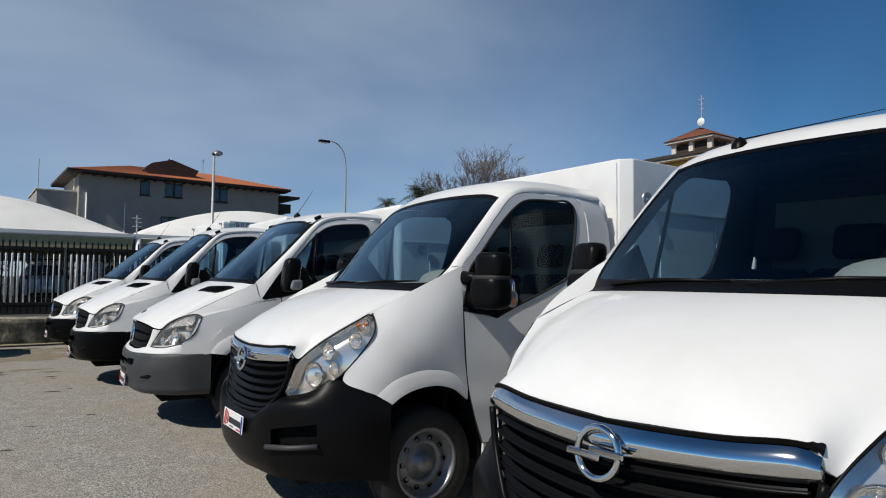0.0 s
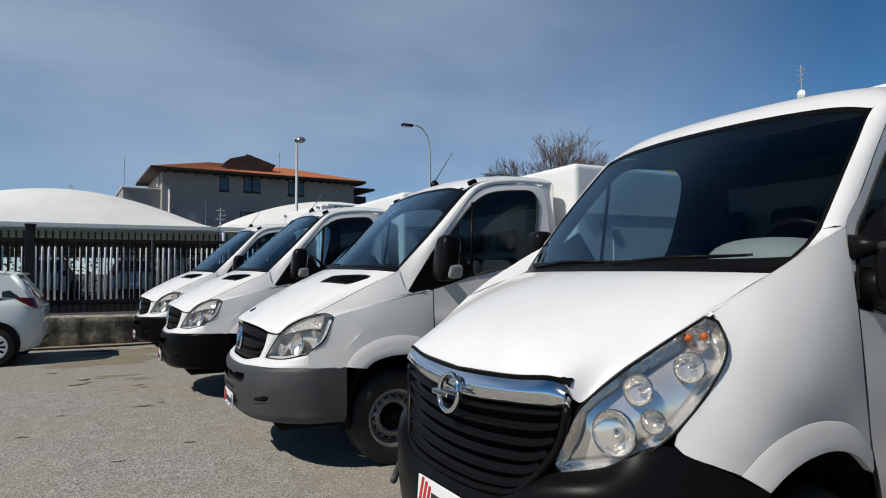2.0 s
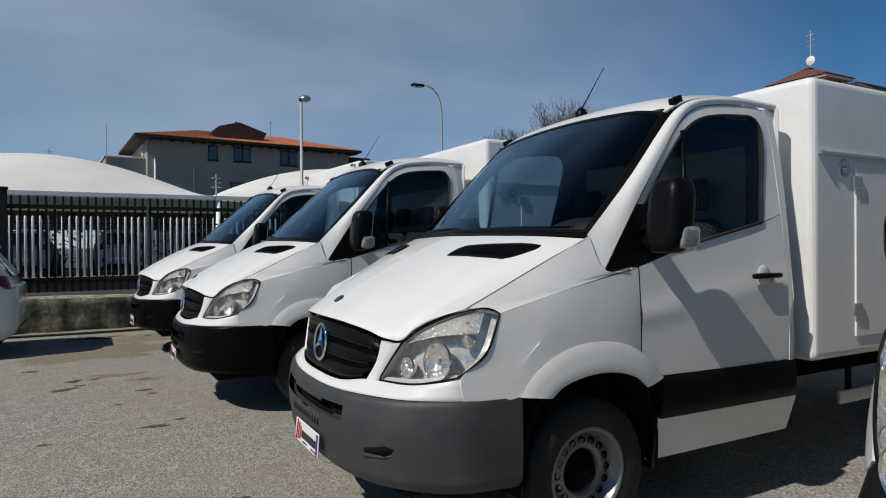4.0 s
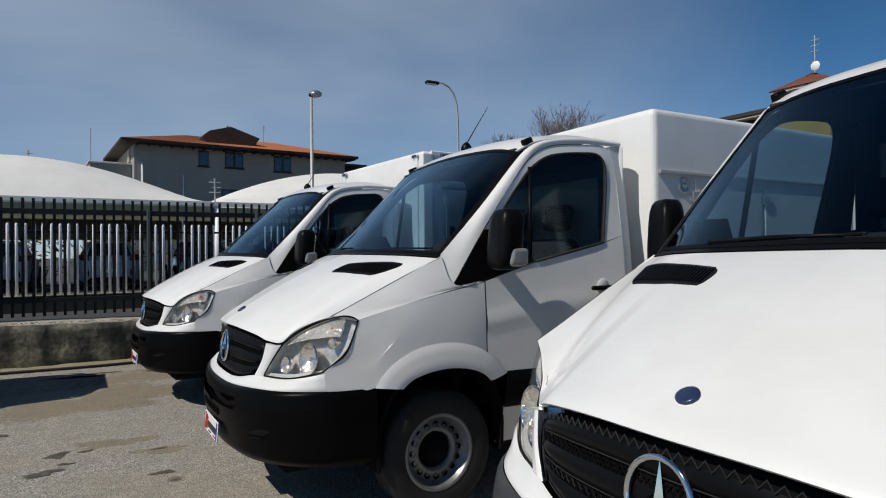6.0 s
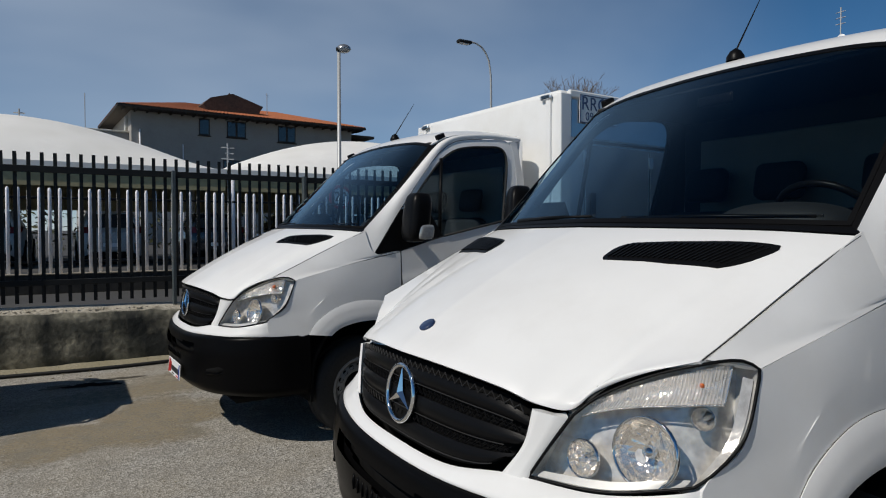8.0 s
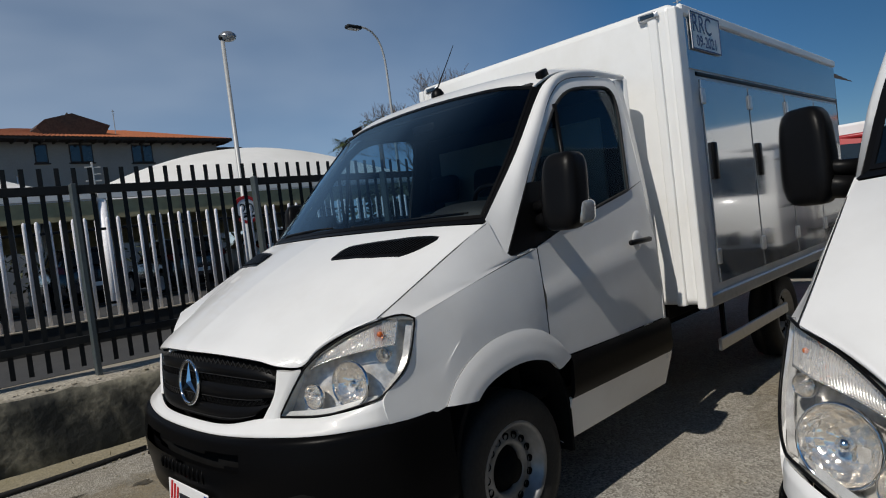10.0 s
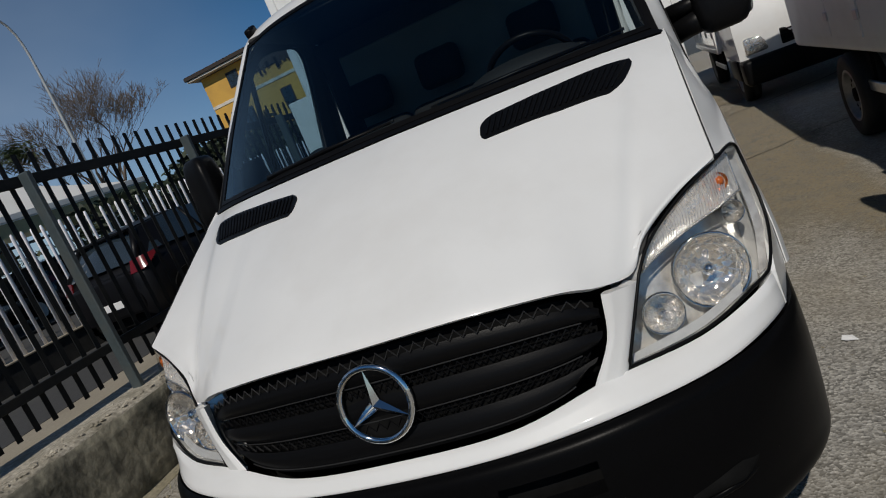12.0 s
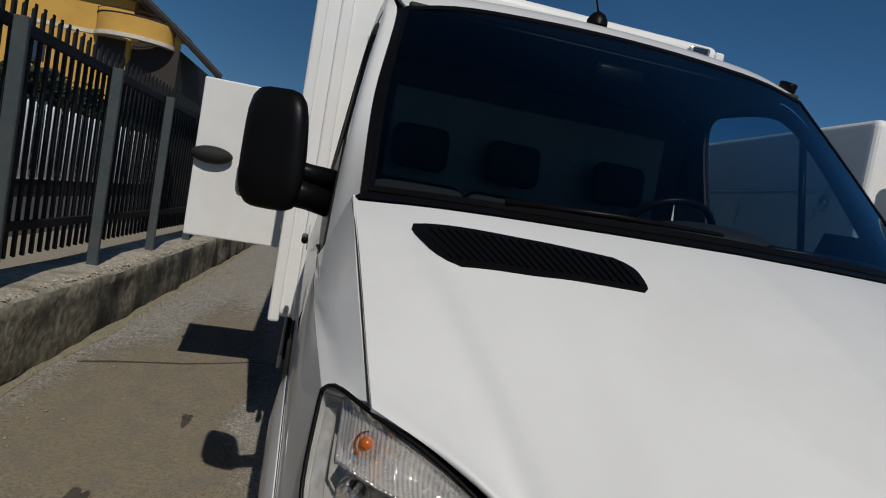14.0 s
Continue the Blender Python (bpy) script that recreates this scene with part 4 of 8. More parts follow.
        rows.append(cr(both(h), 60))
    BM = np.array(rows)
    BM = np.stack([cr(BM[:, j], 30) for j in range(BM.shape[1])], 1)
    bump = shell("bumper", BM, bumper, van, (-1, 0, 0), 0.03, label="moulded plastic front bumper")
    cut_out(bump, lambda c: abs(c.y) < 0.44 and 0.592 + 0.055 * abs(c.y) < c.z < 0.655 + 0.04 * abs(c.y) and c.x < 0.1)
    cols = [j for j in range(BM.shape[1]) if abs(BM[9, j, 1]) < 0.50]
    gap = shell("air_intake", BM[3:16, cols[0] : cols[-1] + 1], "void", van, (-1, 0, 0), 0.01, lift=-0.06, label="dark slot in the bumper")
    for k in range(11):
        y = -0.20 + 0.04 * k
        part("intake_rib", tube_bm([(-0.094 + 0.08 * y * y, y, 0.588), (-0.100 + 0.08 * y * y, y, 0.56), (-0.099 + 0.08 * y * y, y, 0.535)], [0.005, 0.006, 0.004], 5), bumper, gap, smooth=True)
    for s in (-1, 1):
        slot = part("fog_lamp_slot", tube_bm([(-0.005, s * 0.60, 0.515), (0.045, s * 0.70, 0.53), (0.115, s * 0.79, 0.555)], [0.012, 0.026, 0.012], 8), "void", van, "dark slot low in the bumper", smooth=True)
        part("slot_lip", tube_bm([(-0.012, s * 0.60, 0.495), (0.036, s * 0.70, 0.503), (0.105, s * 0.795, 0.53)], 0.008, 6), bumper, slot, smooth=True)
    dealer_plate(van, -0.102, 0.445, 4)
    # small round badge on the nose
    zb = on_grid_z(H, 0.088, 0)
    if badge:
        part("nose_badge", bmesh_transformed(lathe_bm([(-0.005, 0.029), (0.003, 0.029), (0.005, 0.024), (0.005, 0)], 20, "z"), pose(0.088, 0, zb + 0.003, 0, -32, 0)), "blue", van, "small round dark blue badge", smooth=True)
    for s in (-1, 1):
        k = np.array((1, s, 1))
        o = (0, s, 0)
        part("hood_seam", tube_bm([Vector(q) * 1.0 + Vector((0, 0, -0.001)) for q in (H[:, -1] * k)[1:]], 0.0018, 5), "rubber", van, smooth=True)
        # hood vents
        vb = [(0.545, 0.322), (0.655, 0.728)]
        vt = [(0.655, 0.318), (0.826, 0.797)]
        V = []
        for t in np.linspace(0, 1, 9):
            a, b = np.array(vb[0]) * (1 - t) + np.array(vt[0]) * t, np.array(vb[1]) * (1 - t) + np.array(vt[1]) * t
            e = 0.035 * abs(2 * t - 1) ** 5
            u0, u1 = 0.012 + e + 0.04 * max(0, (t - 0.55) / 0.45) ** 2, 0.988 - e - 0.04 * max(0, (0.45 - t) / 0.45) ** 2
            V.append([[*(a + (b - a) * u), 0] for u in np.linspace(u0, u1, 17)])
        V = np.array(V)
        for i in range(9):
            for j in range(17):
                V[i, j, 2] = on_grid_z(H, V[i, j, 0], V[i, j, 1]) + 0.003
        vent = shell("hood_vent", V * k, "black", van, (0, 0, 1), 0.008, label="black louvred air vent in the hood")
        for j in range(1, 24):
            a, _ = at(V, j / 24, 0.14)
            b, _ = at(V, j / 24, 0.86)
            part("louvre", tube_bm([Vector(a * k) + Vector((0, 0, 0.002)), Vector(b * k) + Vector((0, 0, 0.002))], 0.0035, 4), "black", vent)
        # headlight
        LI, LO, LT = (0.078, 0.557, 0.80), (0.285, 0.903, 0.848), (0.478, 0.937, 1.110)
        HL = coons([LI, (0.165, 0.74, 0.806), LO], [(0.160, 0.636, 0.970), (0.205, 0.672, 1.016), (0.283, 0.768, 1.079), (0.352, 0.868, 1.120), (0.425, 0.918, 1.131), LT], [LI, (0.113, 0.594, 0.88), (0.160, 0.636, 0.970)], [LO, (0.332, 0.926, 0.885), (0.405, 0.946, 0.955), LT], 18, 14)
        for i, j, a, b in ((-1, -1, -2, -2), (0, 0, 1, 1), (0, -1, 1, -2)):
            HL[i, j] = 0.7 * HL[i, j] + 0.15 * (HL[a, j] + HL[i, b])
        HL = HL + normals(HL) * (0.009 if normals(HL).mean((0, 1))[0] < 0 else -0.009) * (np.sin(np.linspace(0, np.pi, 15))[:, None] * np.sin(np.linspace(0, np.pi, 19))[None])[..., None]
        headlight(van, HL * k, (-1, 0.6 * s, 0.3), [(0.55, 0.37, 0.082), (0.235, 0.30, 0.045), (0.78, 0.60, 0.026)], 0.075, ((0.72, 0.85, 0.0115 if amber else 0.007),), (0.10, 0.86, 0.83, 0.965, 40), back="lampback", seal=0.0042, wall="lampdark")
        # wings: below and above the shoulder line
        arch = [(0.305, 0.918, 0.75), (0.553, 0.975, 0.754), (0.62, 0.98, 0.845), (0.78, 0.985, 0.928), (0.985, 0.987, 0.950), (1.16, 0.983, 0.915), (1.253, 0.976, 0.862)]
        FL = coons(arch, [LT, (0.85, 0.962, 1.205), (1.252, 0.962, 1.284)], [(0.305, 0.920, 0.75), (0.295, 0.910, 0.85), (0.40, 0.944, 0.93), LT], [(1.253, 0.976, 0.862), (1.252, 0.974, 1.08), (1.252, 0.962, 1.284)], 30, 14)
        shell("wing", even_side(FL) * k, "white", van, o, 0.012, 0.002)
        FU = coons([LT, (0.85, 0.962, 1.205), (1.03, 0.962, 1.245), (1.252, 0.962, 1.284)], [(0.36, 0.874, 1.132), (0.66, 0.892, 1.278), (0.995, 0.904, 1.438)], [LT, (0.36, 0.874, 1.132)], [(1.252, 0.962, 1.284), (1.045, 0.951, 1.278), (0.995, 0.904, 1.438)], 24, 10)
        FU += normals(FU) * (0.008 if normals(FU).mean((0, 1))[2] > 0 else -0.008) * (np.sin(np.linspace(0, np.pi, 11))[:, None] * np.clip(np.linspace(-1, 3, 25), 0, 1)[None])[..., None]
        shell("wing_shoulder", FU * k, "white", van, (0, s, 1), 0.012, 0.0005)
        # pillar and roof frame
        PL = [(0.998, 0.889, 1.443), (1.28, 0.873, 1.722), (1.645, 0.817, 2.085), (1.70, 0.826, 2.128), (1.80, 0.828, 2.17), (2.1, 0.828, 2.215), (2.48, 0.828, 2.215)]
        PR = [(1.036, 0.951, 1.263), (1.27, 0.930, 1.592), (1.5, 0.892, 1.872), (1.66, 0.862, 2.04), (1.80, 0.848, 2.125), (2.1, 0.843, 2.170), (2.48, 0.843, 2.172)]
        G = ruled(np.array(PR), np.array(PL), 40, 8)
        arc = np.sin(np.linspace(0, np.pi, 9))[:, None] * np.minimum(1, np.linspace(0.15, 4, 41))[None]
        shell("pillar", (G + arc[..., None] * np.array((-0.010, 0.013, 0.006))) * k, "white", van, (-0.3, s, 0.4), 0.012)
        PI = [(1.005, 0.868, 1.452), (1.28, 0.848, 1.738), (1.615, 0.79, 2.093)]
        PO = [(0.998, 0.889, 1.443), (1.28, 0.873, 1.722), (1.645, 0.817, 2.085)]
        shell("pillar_trim", ruled(np.array(PI) * k, np.array(PO) * k, 20, 2), "black", van, (-1, 0.4 * s, 0.5), 0.01, lift=-0.001)
        part("marker_lamp", bmesh_transformed(rbox_bm(-0.038, 0.038, -0.020, 0.020, -0.022, 0.026, 0.010, 2), pose(1.705, s * 0.79, 2.158, 0, -22, 0)), "black", van, "small marker lamp on the roof edge", smooth=True)
        # door
        belt = [(1.258, 0.96, 1.29), (1.629, 0.950, 1.390), (2.0, 0.938, 1.462), (2.22, 0.932, 1.51), (2.385, 0.93, 1.56)]
        D = coons([(1.258, 0.975, 0.758), (1.8, 0.982, 0.75), (2.385, 0.978, 0.745)], belt, [(1.258, 0.975, 0.758), (1.257, 0.973, 1.05), (1.258, 0.96, 1.29)], [(2.385, 0.978, 0.745), (2.385, 0.977, 1.1), (2.385, 0.93, 1.56)], 22, 14)
        D[:, :, 1] += 0.010 * np.exp(-(((np.linspace(0, 1, 15) - 0.55) / 0.08) ** 2))[:, None]
        door = shell("door", D * k, "white", van, o, 0.02, 0.0015)
        O = [(1.275, 0.929, 1.588), (1.5, 0.890, 1.868), (1.665, 0.86, 2.035), (1.80, 0.846, 2.12), (2.1, 0.841, 2.165), (2.33, 0.842, 2.165), (2.382, 0.850, 2.10), (2.385, 0.93, 1.56)]
        I = [(1.31, 0.926, 1.57), (1.54, 0.888, 1.845), (1.68, 0.868, 1.985), (1.82, 0.86, 2.065), (2.1, 0.856, 2.105), (2.255, 0.857, 2.10), (2.298, 0.866, 2.04), (2.215, 0.932, 1.512)]
        shell("window_frame", ruled(np.array(O) * k, np.array(I) * k, 50, 3), "white", door, o, 0.02)
        part("window_seal", tube_bm([v for v in cr(np.array(I) * k, 50)] + [Vector((1.64, s * 0.949, 1.398))], 0.009, 6), "rubber", door, smooth=True)
        base = [(1.25, 0.952, 1.30), (1.42, 0.951, 1.345), (1.629, 0.948, 1.394), (1.8, 0.943, 1.425), (2.0, 0.937, 1.465), (2.1, 0.934, 1.487), (2.17, 0.933, 1.502), (2.215, 0.932, 1.512)]
        g = shell("side_window", ruled(np.array(base) * k, np.array(I) * k, 40, 8), "sideglass", door, o, 0.0, lift=-0.006, close=False, label="dark-tinted side window")
        g.visible_shadow = False
        part("window_bar", tube_bm([(1.60, s * 0.943, 1.39), (1.66, s * 0.872, 1.985)], 0.014, 6), "black", door, smooth=True)
        tri = raw("mirror_base", [np.array(p) * k for p in ((1.036, 0.957, 1.263), (1.25, 0.961, 1.297), (1.62, 0.957, 1.398), (1.50, 0.93, 1.60), (1.27, 0.937, 1.59))] + [np.array(p) * k for p in ((1.036, 0.945, 1.263), (1.25, 0.948, 1.297), (1.62, 0.945, 1.398), (1.50, 0.918, 1.60), (1.27, 0.925, 1.59))], [(0, 1, 2, 3, 4), (9, 8, 7, 6, 5)] + [(i, (i + 1) % 5, 5 + (i + 1) % 5, 5 + i) for i in range(5)], "black", door)
        mirror(van, s, 1.20, 1.03, 1.215, 1.355, 1.70, [((1.33, 0.95, 1.40), (1.26, 1.08, 1.42), 0.045), ((1.31, 0.945, 1.47), (1.27, 1.08, 1.48), 0.03)], "lens", 0.03)
        hd = part("door_handle", rbox_bm(2.05, 2.29, 0.985, 1.012, 1.205, 1.235, 0.012, 2), "black", door, "black door handle", smooth=True)
        cup = part("handle_cup", bmesh_transformed(lathe_bm([(0.983, 0.055), (0.9875, 0.05), (0.985, 0.0)], 20, "y"), Matrix.Translation((2.16, 0, 1.225))), "white", door, smooth=True)
        for ob in (hd, cup):
            ob.data.transform(Matrix.Diagonal((1, s, 1, 1)))
        # rear corner of the cab, side strip, sill, arch
        Q = ruled(np.array([(2.39, 0.978, 0.50), (2.39, 0.978, 1.0), (2.39, 0.93, 1.56), (2.385, 0.852, 2.09), (2.35, 0.845, 2.165)]) * k, np.array([(2.49, 0.94, 0.50), (2.49, 0.94, 1.0), (2.49, 0.90, 1.56), (2.49, 0.835, 2.09), (2.48, 0.83, 2.19)]) * k, 20, 4)
        shell("cab_corner", Q, "white", van, o, 0.012)
        S = coons([(1.372, 0.982, 0.55), (2.42, 0.984, 0.54)], [(1.385, 0.985, 0.752), (2.42, 0.986, 0.742)], [(1.372, 0.982, 0.55), (1.385, 0.985, 0.752)], [(2.42, 0.984, 0.54), (2.42, 0.986, 0.742)], 10, 6)
        S[1:-1, :, 1] += 0.014
        shell("side_strip", S * k, "black", van, o, 0.02, lift=0.003)
        L = coons([(1.35, 0.915, 0.33), (2.45, 0.915, 0.33)], [(1.372, 0.978, 0.545), (2.45, 0.978, 0.535)], [(1.35, 0.915, 0.33), (1.372, 0.978, 0.545)], [(2.45, 0.915, 0.33), (2.45, 0.978, 0.535)], 10, 5)
        shell("sill", L * k, "white", van, o, 0.02)
        AO = [(0.548, 0.976, 0.752), (0.62, 0.981, 0.845), (0.78, 0.986, 0.932), (0.985, 0.988, 0.955), (1.17, 0.986, 0.918), (1.30, 0.984, 0.84), (1.386, 0.984, 0.75)]
        AI = [(0.70, 0.998, 0.735), (0.75, 1.003, 0.775), (0.86, 1.006, 0.808), (1.0, 1.007, 0.818), (1.12, 1.006, 0.80), (1.21, 1.003, 0.765), (1.265, 0.998, 0.72)]
        A = ruled(np.array(AI) * k, np.array(AO) * k, 30, 5)
        A[1:-1, :, 1] += s * 0.008
        part("arch_seam", tube_bm([Vector(q) for q in cr(np.array(AO) * k + np.array((0, s * 0.002, 0.001)), 30)], 0.0012, 5), "rubber", van, smooth=True)
        shell("arch_trim", A, "white", van, o, 0.03, lift=0.006)
        liner = [(x, 0.965, z) for x, y, z in [(0.585, 0, 0.30), (0.60, 0, 0.56)] + AI + [(1.345, 0, 0.56), (1.35, 0, 0.30)]]
        shell("arch_liner", ruled(np.array(liner) * k, (np.array(liner) - (0, 0.42, 0)) * k, 30, 2), "void", van, (0, 0, -1), 0.02)
        wheel(van, 0.95, s)
        wheel(van, 4.60, s, y_out=0.98)
    part("underbody", rbox_bm(0.15, 2.46, -0.62, 0.62, 0.26, 0.62, 0.04, 1), "void", van)
    part("engine_block", rbox_bm(0.12, 0.90, -0.50, 0.50, 0.58, 0.93, 0.05, 1), "void", van)
    part("cab_back", rbox_bm(2.462, 2.49, -0.86, 0.86, 0.5, 2.19, 0.012, 1), "white", van)
    part("chassis_frame", rbox_bm(2.4, 6.2, -0.45, 0.45, 0.45, 0.66, 0.02, 1), "void", van)
    cab_interior(van, 1.10, 2.46, 1.455, 0.86)
    return van


# ---- long-nosed van with a chrome bar over the grille ----
def bar_van(name, label, m, group="parked vans", rake=0.0, rod=False):
    van = thing(name, label, "van", m, group)
    hood_front = [(0.055, 0, 1.058), (0.078, 0.33, 1.07), (0.118, 0.53, 1.082), (0.134, 0.558, 1.045), (0.158, 0.570, 1.003), (0.205, 0.596, 1.045), (0.27, 0.632, 1.104), (0.36, 0.676, 1.170), (0.46, 0.714, 1.232), (0.565, 0.752, 1.297)]
    cowl = [(0.76, 0, 1.425), (0.79, 0.35, 1.424), (0.86, 0.61, 1.42), (0.925, 0.735, 1.416)]
    ideal = [(0.055, 0, 1.058), (0.082, 0.33, 1.073), (0.17, 0.55, 1.105), (0.36, 0.67, 1.19), (0.565, 0.752, 1.297)]
    H = hood_grid(hood_front, ideal, cowl, steep=(0.16, 0.28), rise=0.22, fade=7.0, soft=0.16)
    shell("hood", H, "white", van, (-0.3, 0, 1), 0.015, 0.005)
    low = [(0.79, 0, 1.428), (0.82, 0.35, 1.428), (0.885, 0.60, 1.428), (0.955, 0.742, 1.436)]
    top = [(1.585, 0, 2.148), (1.592, 0.35, 2.142), (1.598, 0.62, 2.12), (1.585, 0.748, 2.085)]
    mid = [(0.955, 0.742, 1.436), (1.03, 0.780, 1.495), (1.11, 0.796, 1.572), (1.315, 0.783, 1.805), (1.585, 0.748, 2.085)]
    W = coons(both(low), both(top), np.array(mid) * (1, -1, 1), mid, 28, 14)
    pane = shell("windscreen", W, "windscreen", van, (-1, 0, 1), 0.0, close=False, label="dark-tinted windscreen")
    pane.visible_shadow = False
    for G in screen_edges(W, 1.0, 0.5, 0.25):
        shell("screen_band", G, "black", pane, (-1, 0, 1), 0.003, lift=0.003)
    shell("cowl", ruled(both([(x + 0.004, y, z + 0.002) for x, y, z in cowl]), both([(x + 0.03, y, z + 0.022) for x, y, z in low]), 28, 2), "black", van, (-0.3, 0, 1), 0.02)
    wiper(van, (0.89, 0.60, 1.455), (0.835, 0.02, 1.468), 0.010)
    wiper(van, (0.83, -0.05, 1.455), (0.945, -0.62, 1.482), 0.012)
    rail = [(1.585, 0.748, 2.085), (1.69, 0.764, 2.15), (1.82, 0.774, 2.18), (2.1, 0.776, 2.19), (2.6, 0.776, 2.175)]
    back = [(2.6, 0, 2.27), (2.6, 0.5, 2.258), (2.6, 0.70, 2.232), (2.6, 0.776, 2.175)]
    R = coons(both(top), both(back), np.array(rail) * (1, -1, 1), rail, 28, 14)
    R[:, :, 2] += 0.022 * np.sin(np.pi * np.linspace(0, 1, 15)[:, None] ** 0.8) * (1 - np.abs(np.linspace(-1, 1, 29))[None] ** 4)
    shell("roof", R, "white", van, (0, 0, 1), 0.012)
    if rod:
        antenna(van, (1.66, 0.45, on_grid_z(R, 1.66, 0.45) - 0.015), 0.5, (3.0, -0.85))
    # chrome bar, grille with slats, bumper
    cb = [(0.048, 0, 0.955), (0.068, 0.33, 0.975), (0.112, 0.52, 0.99), (0.128, 0.562, 0.995)]
    ct = [(0.052, 0, 1.044), (0.074, 0.33, 1.056), (0.115, 0.52, 1.07), (0.13, 0.556, 1.055)]
    C = ruled(both(cb), both(ct), 40, 6)
    C[:, :, 0] -= 0.022 * np.sin(np.linspace(0, np.pi, 7))[:, None]
    shell("chrome_bar", C, "chrome", van, (-1, 0, 0), 0.03, label="polished chrome bar across the grille")
    shell("hood_lip", ruled(both(ct), both([(x - 0.004, y * 1.01, z + 0.014) for x, y, z in ct]), 40, 2), "black", van, (-1, 0, 0), 0.03, lift=-0.004)
    gb = [(0.01, 0, 0.66), (0.022, 0.25, 0.67), (0.05, 0.40, 0.70), (0.075, 0.455, 0.755)]
    gs = [(0.075, 0.455, 0.755), (0.115, 0.53, 0.87), (0.128, 0.562, 0.995)]
    GR = coons(both(gb), both(cb), np.array(gs) * (1, -1, 1), gs, 40, 24)
    gr = shell("grille", GR, "void", van, (-1, 0, 0), 0.02, lift=-0.04, label="black slatted radiator grille")
    for a in (1, 5, 9, 13, 17, 21):
        S = np.array(GR[a : a + 3, 1:-1])
        S[1, :, 0] -= 0.018
        shell("grille_slat", S, "black", gr, (-1, 0, 0.3), 0.03, lift=-0.008)
    part("grille_edge", tube_bm([v + np.array((-0.006, 0, 0)) for v in cr(np.vstack([np.array(gs[::-1]) * (1, 1, 1), np.array(gb[::-1])[1:], (np.array(gb) * (1, -1, 1))[1:], (np.array(gs) * (1, -1, 1))[1:]]), 60)], 0.014, 6), "black", gr, smooth=True)
    ring_badge(van, (0.012, 0, 0.965), 0.072, 0, tilt=8, thick=0.011, bar=0.10)
    levels = [(0.665, 0.893, 0.748, 0.0, 0.0), (0.62, 0.80, 0.70, -0.03, 0.012), (0.54, 0.66, 0.62, -0.045, 0.022), (0.45, 0.52, 0.52, -0.035, 0.018), (0.37, 0.40, 0.40, -0.015, 0.01), (0.30, 0.30, 0.29, 0.03, -0.02)]
    rows = []
    for i, (zc, zh, ze, dx, dy) in enumerate(levels):
        if i == 0:
            h = [(0.005, 0, 0.655), (0.018, 0.25, 0.664), (0.05, 0.41, 0.70), (0.085, 0.475, 0.765), (0.21, 0.63, 0.815), (0.332, 0.748, 0.893), (0.47, 0.838, 0.825), (0.628, 0.902, 0.742)]
        else:
            q = (zh - zc) / 0.228
            h = [(0.0 + dx, 0, zc - 0.01), (0.012 + dx, 0.25, zc), (0.04 + dx, 0.41, zc + 0.10 * q), (0.065 + dx * 0.9, 0.49, zc + 0.14 * q), (0.17 + dx * 0.8, 0.66 + dy, zc + 0.18 * q), (0.29 + dx * 0.6, 0.775 + dy, zh * 0.5 + zc * 0.5), (0.44 + dx * 0.3, 0.855 + dy * 0.7, (ze + zc) / 2 + 0.02), (0.615, 0.907 + dy * 0.4, ze)]
        rows.append(cr(both(h), 64))
    BM = np.array(rows)
    BM = np.stack([cr(BM[:, j], 20) for j in range(BM.shape[1])], 1)
    bump = shell("bumper", BM, "black", van, (-1, 0, 0), 0.03, label="black moulded plastic front bumper")
    cut_out(bump, lambda c: 0.50 < abs(c.y) < 0.77 and 0.50 + 0.10 * (abs(c.y) - 0.5) < c.z < 0.60 + 0.14 * (abs(c.y) - 0.5) and c.x < 0.4)
    for s in (-1, 1):
        cols = [j for j in range(BM.shape[1]) if s * BM[8, j, 1] > 0.42 and abs(BM[8, j, 1]) < 0.84]
        pk = shell("bumper_pocket", BM[6:16, cols[0] : cols[-1] + 1], "void", van, (-1, 0, 0), 0.01, lift=-0.055, label="dark recess in the bumper")
        part("pocket_bar", tube_bm([(0.005, s * 0.49, 0.492), (0.10, s * 0.64, 0.503), (0.21, s * 0.775, 0.525)], 0.016, 8), "grey", pk, smooth=True)
    dealer_plate(van, -0.05, 0.575, 4)
    for s in (-1, 1):
        k, o = np.array((1, s, 1)), (0, s, 0)
        LI, LO, LT = (0.105, 0.492, 0.775), (0.335, 0.75, 0.898), (0.568, 0.757, 1.292)
        inner = [LI, (0.136, 0.534, 0.90), (0.162, 0.566, 0.985), (0.268, 0.628, 1.092), (0.36, 0.672, 1.158), LT]
        outer = [LI, (0.20, 0.63, 0.80), LO, (0.47, 0.815, 1.06), (0.545, 0.825, 1.18), LT]
        HL = ruled(outer, inner, 24, 12)
        HL = HL + normals(HL) * (0.02 if normals(HL).mean((0, 1))[0] < 0 else -0.02) * (np.sin(np.linspace(0, np.pi, 13))[:, None] * np.sin(np.linspace(0, np.pi, 25))[None])[..., None]
        # the two tips are points: keep them a little blunt
        headlight(van, HL[:, 1:-1] * k, (-1, 0.7 * s, 0.3), [(0.31, 0.44, 0.070), (0.52, 0.70, 0.047), (0.46, 0.25, 0.036), (0.735, 0.42, 0.047), (0.885, 0.66, 0.038)], 0.06, ((0.905, 0.56, 0.013), (0.87, 0.86, 0.013)), back="chromeback", seal=0.0048)
        # wing with the high arch
        AO = [(0.54, 0.868, 0.80), (0.64, 0.893, 0.88), (0.79, 0.905, 0.925), (0.93, 0.908, 0.93), (1.09, 0.907, 0.89), (1.195, 0.906, 0.80)]
